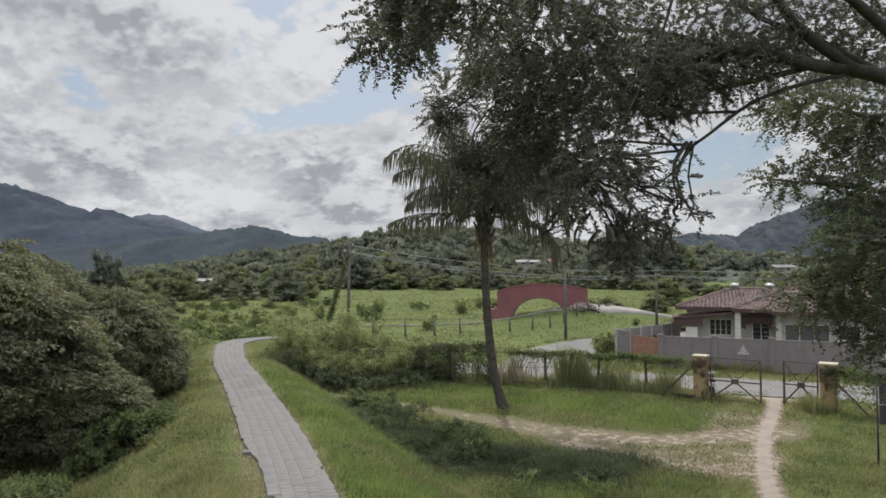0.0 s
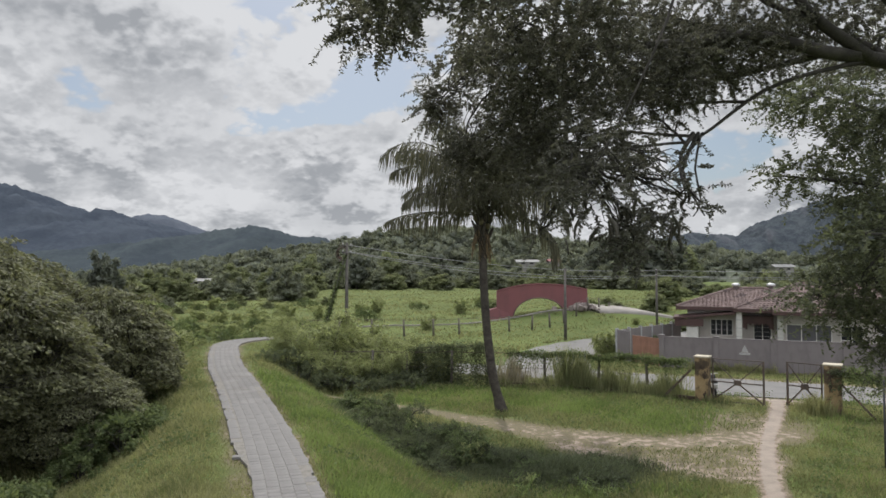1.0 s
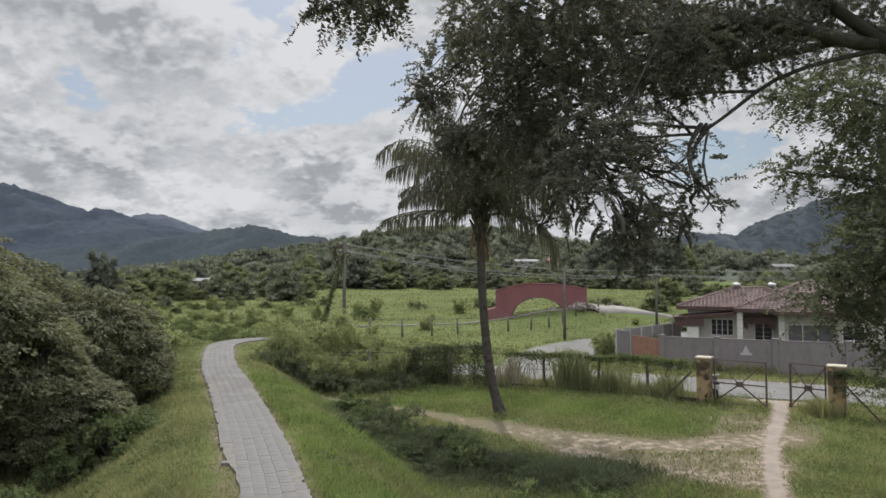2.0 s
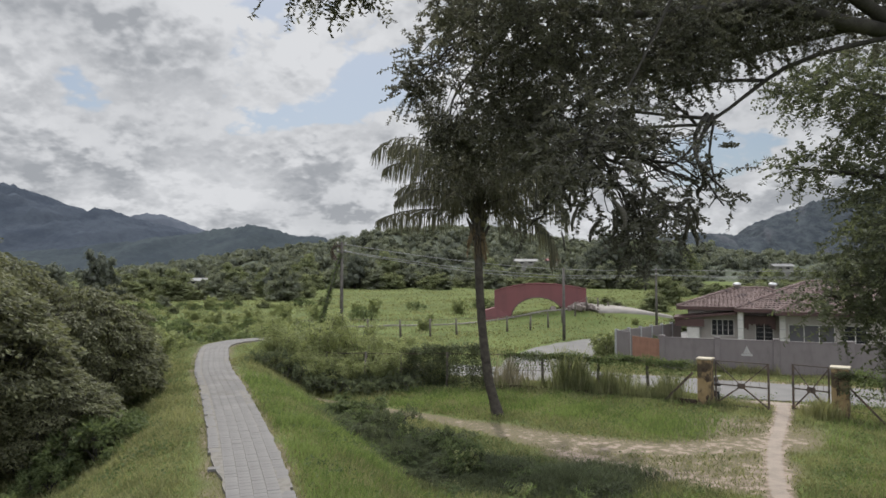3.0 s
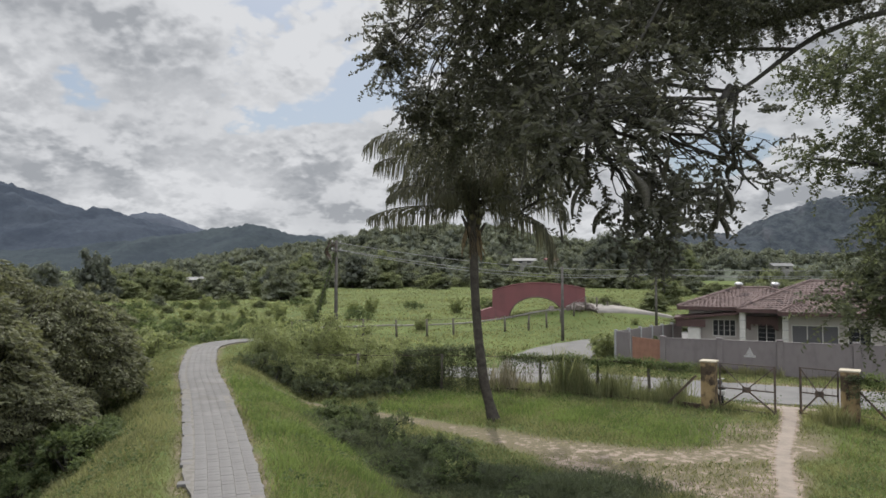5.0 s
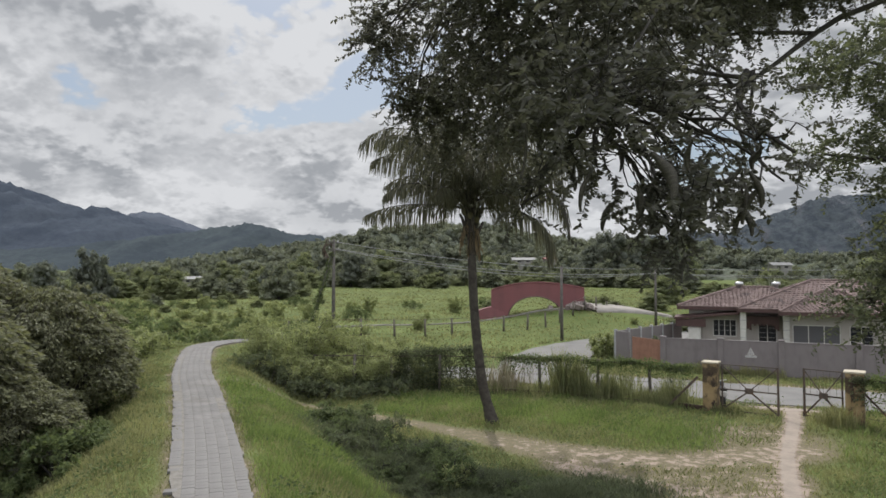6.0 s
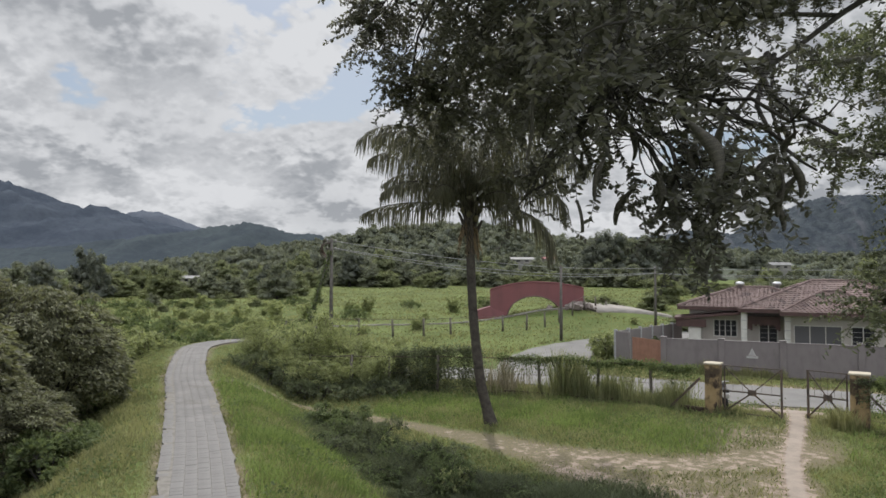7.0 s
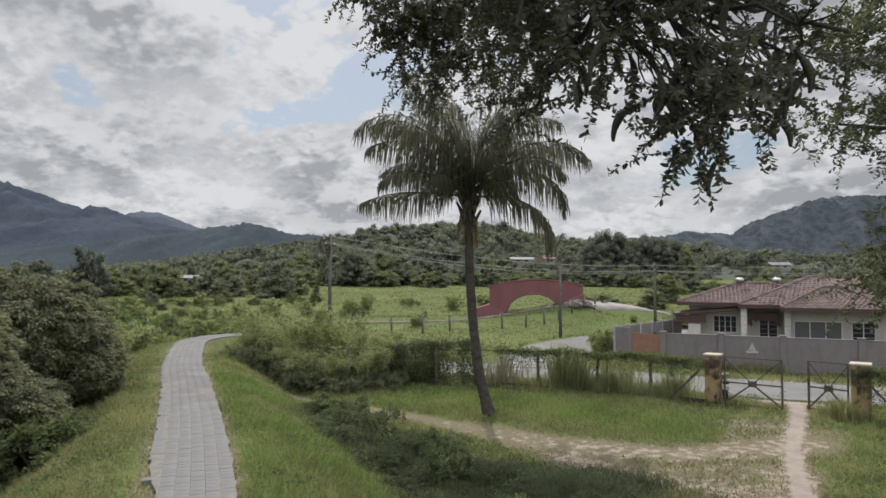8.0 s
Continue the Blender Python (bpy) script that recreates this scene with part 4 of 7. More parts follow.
    spots = [((1.10, 5.3, 5.95), (0.30, 0.5, 0.12), 7), ((1.75, 6.4, 6.02), (0.5, 0.6, 0.14), 9), ((1.80, 6.5, 5.85), (0.2, 0.2, 0.15), 6), ((2.30, 6.3, 6.05), (0.25, 0.5, 0.15), 5), ((1.5, 7.0, 6.3), (0.6, 0.7, 0.2), 6), ((2.4, 7.3, 6.4), (0.4, 0.5, 0.2), 4)]
    ends = lines[:, 2]
    for c, rad, n in spots:
        near = np.argsort(np.linalg.norm((ends - np.array(c)) / np.array(rad), axis=1))[:n * 5]
        for p in ends[r.choice(near, n, replace=False)]:
            L = r.uniform(0.12, 0.22)
            m = back @ Matrix.Translation(Vector(p)) @ pose(0, 0, 0, r.uniform(-16, 16), r.uniform(-16, 16), r.uniform(0, 360)) @ Matrix.Diagonal((1.0, 1.0, L, 1))
            part("pod", pod_me, t, m=m)
    return t


def build_side_tree():
    r = np.random.RandomState(77)
    foot = np.array([15.0, 15.0, float(height(15.0, 15.0))])
    t = thing("feathery_tree", "broad tree with feathery light green drooping foliage", "tree", pose(*foot))
    back = Matrix.Translation(-Vector(foot))
    wood, trunk = Shape(), Shape()
    fork = (13.6, 15.2, 4.6)
    pts = curve_points([foot + (0, 0, -0.3), foot + (-0.3, 0.1, 1.5), fork], 0.4)
    trunk.tube(pts, np.linspace(0.42, 0.26, len(pts)), 12, 0.05, r)
    every = []
    for nodes in ([fork, (11.8, 15.3, 7.6), (10.0, 15.5, 9.0), (8.4, 15.4, 9.5)], [fork, (11.2, 14.6, 6.6), (9.2, 14.3, 7.3), (7.0, 14.3, 7.55)],
                  [fork, (11.0, 13.4, 5.9), (9.0, 12.6, 6.2), (7.0, 11.6, 6.2)], [fork, (11.2, 14.6, 5.3), (9.4, 14.4, 5.5), (8.0, 14.4, 5.3)]):
        pts = curve_points(nodes, 0.4)
        part("limb", Shape().tube(pts, np.linspace(0.13, 0.02, len(pts)), 8, 0.06, r).mesh("limb", BARK, True), t, m=back)
        every.append(pts)
    every = np.concatenate(every)
    lumps = [((9.3, 15.5, 9.45), (1.35, 1.2, 0.65), 150), ((9.1, 15.0, 8.55), (0.8, 1.0, 0.35), 60), ((9.8, 15.3, 8.3), (1.5, 1.3, 0.45), 130), ((7.4, 14.4, 7.55), (0.75, 0.6, 0.22), 60),
             ((9.0, 14.4, 7.35), (1.4, 1.0, 0.55), 190), ((8.8, 13.4, 6.55), (1.3, 1.0, 0.5), 190), ((7.7, 12.0, 6.10), (0.85, 0.9, 0.40), 110), ((8.6, 14.2, 5.6), (1.3, 0.9, 0.55), 150),
             ((7.9, 13.0, 5.25), (0.65, 0.8, 0.35), 60), ((9.8, 14.6, 4.9), (1.0, 0.8, 0.5), 100), ((8.4, 13.0, 4.35), (0.65, 0.6, 0.45), 80), ((9.1, 13.6, 3.7), (0.6, 0.6, 0.4), 50), ((7.15, 13.3, 5.05), (0.5, 0.6, 0.35), 80), ((7.7, 14.6, 9.2), (0.9, 0.8, 0.4), 130), ((10.2, 15.6, 9.0), (1.3, 1.0, 0.6), 150), ((9.6, 14.2, 6.6), (1.2, 1.0, 0.8), 160), ((11.0, 15.0, 10.6), (2.0, 1.8, 0.8), 110), ((12.0, 14.5, 8.4), (1.6, 1.6, 0.9), 90)]
    for c, rad, n in lumps:
        c, rad = np.array(c), np.array(rad)
        near = every[np.argmin(np.linalg.norm(every - c, axis=1))]
        pts = branch_tube(wood, r, near, c, 0.03, 0.012, 0.5, 5, 5)
        for _ in range(6):
            branch_tube(wood, r, pts[r.randint(1, len(pts))], c + in_ball(r, 1, 0.5)[0] * rad, 0.012, 0.004, 0.5, 4, 4)
    (v, q), lines = fill_lumps(r, lumps, 0.55, 0.085, 0.040, 24, 0.35, 0.45)
    part("trunk", trunk.mesh("trunk", BARK, True), t, m=back)
    part("branchwork", wood.mesh("branchwork", BARK, True), t, m=back)["kind"] = "stuff"
    tv, tq = twig_lines(lines, 0.005)
    part("fine_wood", array_mesh("fine_wood", tv, tq, BARK), t, m=back)["kind"] = "stuff"
    part("crown", array_mesh("crown", v, q, SIDE_LEAF), t, "feathery green sprays in layers", back)["kind"] = "stuff"
    return t


# ---- the coconut palm ----
def frond_mesh(r, length, rise, droop, hang, mat, leaflets=78, w=0.018, wood=None):
    """A feathered palm leaf along +x: a rib that rises, then bends down, with hanging leaflets on both sides."""
    n = 14
    s = np.linspace(0, 1, n)
    ang = radians(rise) - radians(droop) * s ** 1.9
    step = length / (n - 1)
    x = np.concatenate([[0], np.cumsum(np.cos(ang[:-1]) * step)])
    z = np.concatenate([[0], np.cumsum(np.sin(ang[:-1]) * step)])
    rib = Shape()
    rib.tube([(a, 0, b) for a, b in zip(x, z)], np.linspace(0.045, 0.008, n) * (1.0 if wood is None else 0.16), 5)
    at = []
    for side in (-1, 1):
        for f in np.linspace(0.14, 1.0, leaflets):
            k = f * (n - 1)
            p = np.array([np.interp(k, range(n), x), 0, np.interp(k, range(n), z)])
            a = np.interp(k, range(n), ang)
            L = length * (0.30 if wood is None else 0.34) * math.sin(math.pi * (0.14 + 0.80 * f)) ** 0.7 * r.uniform(0.8, 1.15)
            out = np.array([math.cos(a) * 0.55, side * (1.0 - hang * 0.75), math.sin(a) * 0.55 - hang * 0.35]) + r.normal(size=3) * 0.20
            down = np.array([0.05, side * 0.12, -1.0]) * hang + out * (1 - hang)
            mid = p + out / np.linalg.norm(out) * L * 0.42
            end = mid + down / np.linalg.norm(down) * L * 0.62 + r.normal(size=3) * 0.04
            at.append((p, mid, end))
    A = np.array(at)
    m = len(A)
    axis = np.array([1.0, 0, 0])
    v = np.stack([A[:, 0] - axis * w * 0.66, A[:, 0] + axis * w * 0.66, A[:, 1] + axis * w, A[:, 1] - axis * w, A[:, 2] + axis * 0.004, A[:, 2] - axis * 0.004], 1).reshape(-1, 3)
    i = (np.arange(m) * 6)[:, None]
    q = np.concatenate([i + [[0, 1, 2, 3]], i + [[3, 2, 4, 5]]])
    return rib.mesh("rib", wood or PALM_BARK, True), array_mesh("leaf_blade", v, q, mat)


def build_palm():
    r = np.random.RandomState(5)
    bx, by = 2.42, 28.7
    bz = float(height(bx, by))
    t = thing("coconut_palm", "tall leaning coconut palm with drooping feathered fronds", "palm tree", pose(bx, by, bz))
    line = curve_points([(0.12, 0, -0.2), (0.0, 0, 0.35), (-0.30, 0, 1.6), (-0.55, 0, 3.8), (-0.66, 0, 6.0), (-0.68, 0, 8.05)], 0.11)
    rad = np.interp(line[:, 2], [-0.2, 0.1, 0.6, 3, 8.3], [0.32, 0.26, 0.195, 0.172, 0.155]) * (1 + 0.05 * (np.arange(len(line)) % 2))
    trunk = Shape().tube(line, rad, 12, 0.02, r)
    part("trunk", trunk.mesh("trunk", PALM_BARK, True), t, "grey ringed palm trunk")
    crown = Vector((-0.68, 0, 8.05))
    husk = Shape()
    for k in range(16):
        a = k * 2.4
        z = 6.9 + 0.075 * k
        p = np.array([-0.68 + 0.15 * math.cos(a), 0.15 * math.sin(a), z])
        o = np.array([math.cos(a), math.sin(a), 0])
        husk.tube([p, p + o * 0.12 + (0, 0, 0.30), p + o * 0.30 + (0, 0, 0.66)], [0.085, 0.075, 0.045], 5)
    part("leaf_sheath", husk.mesh("leaf_sheath", PALM_BARK), t)
    # bearing (0: right of the picture's plane), rise, length, droop, hang
    fronds = [(178, 6, 4.2, 35, 0.97), (188, 36, 3.8, 100, 0.95), (172, 54, 4.6, 95, 0.9), (182, 70, 6.3, 132, 0.85), (166, 84, 5.0, 80, 0.75), (8, 72, 5.0, 100, 0.8), (-6, 51, 5.4, 115, 0.88), (5, 33, 4.8, 140, 0.92),
              (-2, 3, 4.4, 120, 0.97), (200, 62, 4.9, 104, 0.88), (158, 44, 4.2, 90, 0.92), (24, 58, 4.9, 110, 0.88), (-28, 42, 4.4, 110, 0.92), (-84, 40, 4.6, 96, 0.9), (-110, 66, 5.0, 100, 0.85), (-50, 66, 5.0, 96, 0.85),
              (-35, 80, 5.2, 84, 0.75), (120, 80, 5.4, 80, 0.7), (-70, 84, 5.4, 76, 0.7), (215, 80, 5.3, 76, 0.72), (65, 52, 4.4, 100, 0.9), (110, 44, 4.0, 100, 0.9),
              (150, 70, 5.0, 100, 0.82), (-120, 30, 3.0, 90, 0.95), (-55, 24, 3.0, 84, 0.95), (-100, 54, 4.2, 112, 0.9), (-80, 66, 4.6, 104, 0.85)]
    for az, rise, L, droop, hang in fronds:
        rib, lf = frond_mesh(r, L * r.uniform(0.97, 1.03), rise + r.uniform(-2, 2), droop + r.uniform(-4, 4), hang, PALM_LEAF, 92, 0.020)
        f = part("frond", rib, t, m=Matrix.Translation(crown) @ pose(0, 0, 0, r.uniform(-12, 12), 0, az))
        part("leaf_blade", lf, f)
    nut = Shape()
    for k in range(9):
        nut.tube([(0, 0, -0.13 + 0.26 * k / 8), (0, 0, -0.13 + 0.26 * (k + 0.01) / 8)], [0.115 * math.sqrt(max(0.02, 1 - ((k - 4) / 4.2) ** 2))] * 2, 10, caps=k in (0, 8))
    nut.f += [(k * 20 + 10 + a, k * 20 + 10 + (a + 1) % 10, (k + 1) * 20 + (a + 1) % 10, (k + 1) * 20 + a) for k in range(8) for a in range(10)]
    nut_me = nut.mesh("coconut", NUT, True)
    for k in range(7):
        a = -150 + 50 * k
        part("coconut", nut_me, t, "green-brown coconut", Matrix.Translation(crown + Vector((0.30 * math.cos(radians(a)), 0.30 * math.sin(radians(a)), -0.12 - 0.16 * (k % 3)))) @ pose(0, 0, 0, r.uniform(-25, 25), r.uniform(-25, 25), 0))
    for az, rise, L, droop, hang in ((190, -66, 1.5, 22, 0.95), (-30, -74, 1.7, 16, 0.9), (20, -78, 1.5, 12, 0.9), (-120, -76, 1.6, 14, 0.9), (100, -62, 1.3, 30, 0.9), (-80, -68, 1.6, 20, 0.9), (195, -60, 1.2, 30, 0.9), (-20, -66, 1.1, 25, 0.9)):
        rib, lf = frond_mesh(r, L, rise, droop, hang, DRY_LEAF, 18)
        f = part("dead_frond", rib, t, "withered brown frond", Matrix.Translation(crown + Vector((0, 0, -0.15))) @ pose(0, 0, 0, 0, 0, az))
        part("leaf_blade", lf, f)
    return t


build_canopy_tree()
build_side_tree()
build_palm()


# ---- bushes ----
def big_bushes():
    r = np.random.RandomState(12)
    a = make_bush("large_bush", "dense dark green bush with pale leaf tips beside the path", "bush", layered_bush(1, 5.6, 4.6, 620, 52, 0.125, PLATE_LEAF), "bushes along the path")
    b = make_bush("large_bush", "dense dark green bush with pale leaf tips beside the path", "bush", layered_bush(2, 5.0, 4.0, 540, 50, 0.125, PLATE_LEAF), "bushes along the path")
    put(a, -13.8, 20.0, 20, 1.15, 1.22)
    put(b, -12.2, 25.2, 130, 1.0, 1.34)
    for k, (x, y, s, tall) in enumerate(((-15.8, 23.5, 1.2, 1.3), (-15.4, 28.6, 1.0, 1.25), (-17.5, 18.5, 1.3, 1.3), (-17.2, 29.5, 1.05, 1.3), (-11.2, 20.8, 0.72, 0.95))):
        again((a, b)[k % 2], x, y, r.uniform(0, 360), s, tall)
    low = make_bush("low_bush", "low leafy bush at the foot of the bank", "bush", bush_meshes(3, 1.7, 1.2, 9, 5200, 0.10, VINE_LEAF, lump=0.8), "low bushes by the bank")
    put(low, -9.0, 20.0, 0, 1.1)
    for x, y, s in ((-9.6, 15.4, 0.9), (-9.8, 13.6, 1.2), (-9.6, 18.9, 0.7), (-9.2, 21.4, 0.8), (-12.2, 27.8, 1.2), (-13.6, 30.6, 1.2), (-10.2, 22.6, 0.8), (-15.0, 32.8, 1.3), (-16.6, 34.5, 1.4), (-11.2, 25.4, 0.9)):
        again(low, x, y, r.uniform(0, 360), s)


def mid_bushes():
    """The light feathery thicket between the path and the palm, and shrubs out in the field."""
    r = np.random.RandomState(31)
    a = make_bush("feathery_shrub", "light green feathery shrub in a thicket", "shrub", arching_shrub(4, 4.2, 3.3, 26, 0.10, SHRUB_LEAF), "thicket by the fence")
    b = make_bush("feathery_shrub", "light green feathery shrub in a thicket", "shrub", arching_shrub(5, 3.8, 2.5, 24, 0.09, SHRUB_LEAF), "thicket by the fence")
    put(a, -6.2, 36.2, 10, 1.16)
    put(b, -3.5, 36.6, 70, 1.15)
    for k, (x, y, s) in enumerate(((-8.3, 36.6, 0.78), (-4.6, 38.2, 1.25), (-1.6, 36.8, 0.8), (-7.4, 34.8, 0.60), (-2.3, 35.0, 0.7), (-6.6, 40.0, 1.1), (0.2, 37.4, 0.7), (-4.6, 34.6, 0.8), (-0.4, 35.6, 0.55), (-8.4, 39.0, 0.9), (-5.8, 34.2, 0.7))):
        again((a, b)[k % 2], x, y, r.uniform(0, 360), s, r.uniform(0.9, 1.05))
    field = make_bush("field_shrub", "small green shrub in the open field", "shrub", arching_shrub(6, 2.6, 2.0, 12, 0.16, SHRUB_LEAF, 22), "field shrubs")
    dark = make_bush("field_shrub", "small dark green shrub in the open field", "shrub", bush_meshes(7, 2.4, 1.7, 8, 2600, 0.15, VINE_LEAF, 0.3, lump=0.8), "field shrubs")
    put(field, -20, 50, 0, 1.0)
    put(dark, -13.5, 60, 0, 1.2)
    count = 0
    while count < 120:
        y = r.uniform(36, 125)
        x = r.uniform(-0.66, 0.10) * y if r.uniform() < 0.85 else r.uniform(0.1, 0.3) * y
        if (-0.30 < x / y < -0.21 and y < 46) or far_from(np.array(x), np.array(y), FOOTPATH) < 3.2 or far_from(np.array(x), np.array(y), ROAD_NEAR) < 5 or (y < 46 and x > -11) or (x > 1 and y < 76):
            continue
        if x / y > -0.08 and r.uniform() < 0.7:
            continue
        again((field, dark)[count % 3 == 0], x, y, r.uniform(0, 360), r.uniform(0.5, 1.35), r.uniform(0.7, 1.1))
        count += 1
    for x, y, s in ((-17.5, 38, 1.2), (-20, 41, 1.4), (-23, 37, 1.5), (-16.5, 43, 1.2), (-19, 33, 1.2), (-22, 31, 1.6), (-15.6, 49, 1.2), (-12.5, 51, 1.0), (-9.5, 52, 1.3), (-10, 56, 1.2), (17.0, 57.0, 1.0), (12.9, 53.6, 1.15), (12.5, 54.6, 0.9)):
        again((field, dark)[int(x) % 2], x, y, r.uniform(0, 360), s)
    # taller growth that runs on from the bushes beside the path
    for k, (x, y, s) in enumerate(((-16.2, 31.0, 1.5), (-18.4, 33.5, 1.7), (-15.8, 35.4, 1.1), (-19.8, 36.6, 1.6), (-17.2, 40.2, 1.3), (-21.5, 40.0, 1.7), (-24.5, 43.5, 1.8), (-18.8, 45.0, 1.4),
                                   (-22.4, 47.5, 1.6), (-27.5, 48.0, 1.8), (-16.4, 46.8, 1.0), (-25.5, 53.0, 1.6), (-20.0, 54.0, 1.4), (-30.5, 55.0, 1.9), (-33.0, 62.0, 1.9), (-27.0, 63.0, 1.7))):
        again(b if k % 3 == 1 else field if k % 3 else dark, x, y, r.uniform(0, 360), s * (0.75 if k % 3 == 1 else 1), r.uniform(0.8, 1.05))


def low_shrubs():
    """Dark low growth along the ditch."""
    r = np.random.RandomState(8)
    a = make_bush("ditch_shrub", "low dark leafy shrub along the ditch", "shrub", bush_meshes(9, 1.5, 0.75, 7, 1700, 0.09, LOW_LEAF, 0.5), "ditch shrubs")
    b = make_bush("ditch_shrub", "low loose green shrub along the ditch", "shrub", arching_shrub(12, 1.7, 0.9, 16, 0.08, VINE_LEAF, 30), "ditch shrubs")
    c = make_bush("ditch_shrub", "low pale green shrub along the ditch", "shrub", arching_shrub(13, 1.3, 0.75, 12, 0.07, SHRUB_LEAF, 22), "ditch shrubs")
    put(a, -2.5, 26.0, 0, 0.9)
    put(b, -1.6, 24.9, 40, 1.0)
    put(c, 1.1, 21.3, 80, 0.9)
    n = 0
    line = curve_points([(-2.8, 26.6), (-1.3, 24.0), (0.5, 21.9), (2.4, 20.7), (4.4, 20.2)], 0.4)
    while n < 46:
        p = line[r.randint(len(line))] + r.normal(size=2) * (0.55, 0.75) + np.array((r.normal() * 0.9, r.uniform(-2.4, 0.6) + r.normal() * 0.5)) * (n > 24)
        if far_from(np.array(p[0]), np.array(p[1]), FOOTPATH) < 3.4 or far_from(np.array(p[0]), np.array(p[1]), TRACK) < 1.0:
            continue
        again((a, b, a, c, b)[n % 5], p[0], p[1], r.uniform(0, 360), r.uniform(0.4, 1.1), r.uniform(0.8, 1.4) * (0.55 if n > 24 else 1))
        n += 1
    # low shrubs under the thicket, their dark leaves also standing for its shade
    for x, y, s in ((-7.9, 34.4, 1.1), (-6.9, 33.8, 1.3), (-5.8, 33.5, 1.2), (-4.7, 33.4, 1.4), (-3.6, 33.6, 1.2), (-2.5, 33.8, 1.3), (-1.4, 34.2, 1.1)):
        again(a, x, y, r.uniform(0, 360), s, r.uniform(0.9, 1.3))


def fern(x, y, tall, seed):
    r = np.random.RandomState(seed)
    t = thing("fern", "young pale green fern in the grass", "fern", at_ground(x, y), "ferns")
    for k in range(3):
        rib, lf = frond_mesh(r, tall * r.uniform(0.8, 1.2), r.uniform(55, 80), r.uniform(50, 75), 0.05, LUSH, 10, 0.014, LUSH)
        f = part("frond", rib, t, m=pose(0, 0, 0, 0, 0, k * 130 + r.uniform(-30, 30)))
        part("leaf_blade", lf, f)


big_bushes()
mid_bushes()
low_shrubs()
fern(2.05, 17.6, 0.8, 1)
fern(3.75, 17.3, 0.75, 2)


# ---- trees beyond the field ----
def leaf_mass(r, c, rad):
    """The close inner leafage of one tuft of a far crown, lumpy all over: vertices, quads and normals."""
    rows, cols = 4, 6
    th = np.linspace(0.15, math.pi - 0.15, rows)[:, None]
    ph = np.linspace(0, 2 * math.pi, cols, endpoint=False)[None] + r.uniform(0, 1)
    d = np.stack([np.sin(th) * np.cos(ph), np.sin(th) * np.sin(ph), np.cos(th) + 0 * ph], -1).reshape(-1, 3)
    v = c + d * rad * r.uniform(0.62, 1.15, len(d))[:, None]
    i = np.arange(rows * cols).reshape(rows, cols)
    j = np.roll(i, -1, 1)
    q = np.stack([i[:-1], i[1:], j[1:], j[:-1]], -1).reshape(-1, 4)
    return v, q, unit(d + r.normal(size=d.shape) * 0.45 + np.array([0, 0, 0.2]))


def far_tree_meshes(seed, wide, tall, n_leaf, leaf, mat, trunk_part=0.3, cone=0.0):
    r = np.random.RandomState(seed)
    wood, vs, ns = Shape(), [], []
    wood.tube([(0, 0, -0.3), (0.1, 0, tall * 0.3), (0, 0.1, tall * 0.7)], [0.045 * tall, 0.03 * tall, 0.012 * tall], 7)
    lumps = 13
    for k in range(lumps):
        f = (k + 0.5) / lumps
        a = k * 2.4
        spread = wide * 0.5 * (math.sin(math.pi * (0.28 + 0.56 * f)) if not cone else (1 - f * cone))
        c = np.array([math.cos(a) * spread * 0.62, math.sin(a) * spread * 0.62, tall * (trunk_part + (0.93 - trunk_part) * f)])
        c += r.normal(size=3) * (0.06 * wide, 0.06 * wide, 0.05 * tall)
        rad = np.array([spread * 0.60 + 0.3, spread * 0.60 + 0.3, tall * 0.20]) * r.uniform(0.8, 1.15)
        branch_tube(wood, r, (0, 0, c[2] - tall * 0.14), c, 0.012 * tall, 0.004 * tall, 0.3, 4, 4)
        m = n_leaf // lumps
        tuft = in_ball(r, 7, 0.8) * 0.55
        which = r.randint(0, 7, m)
        u = unit(r.normal(size=(m, 3)))
        u[:, 2] = np.where(u[:, 2] < -0.5, -u[:, 2], u[:, 2])
        at = c + (tuft[which] + u * r.uniform(0.42, 0.66, m)[:, None]) * rad
        vs.append(leaves(r, at, u * 0.5 + r.normal(size=(m, 3)) * 0.7, leaf, leaf * 0.7))
        ns.append(np.repeat(unit(u + tuft[which] * 1.3 + np.array([0, 0, 0.35]) + r.normal(size=(m, 3)) * 0.12), 4, 0))
        for t in tuft:
            p, q, n = leaf_mass(r, c + t * rad, rad * 0.37)
            vs.append((p, q))
            ns.append(n)
    v, q = join_arrays(vs)
    return wood.mesh("trunk", BARK), array_mesh("crown", v, q, mat, normals=np.concatenate(ns))


SCREEN_TREE = None


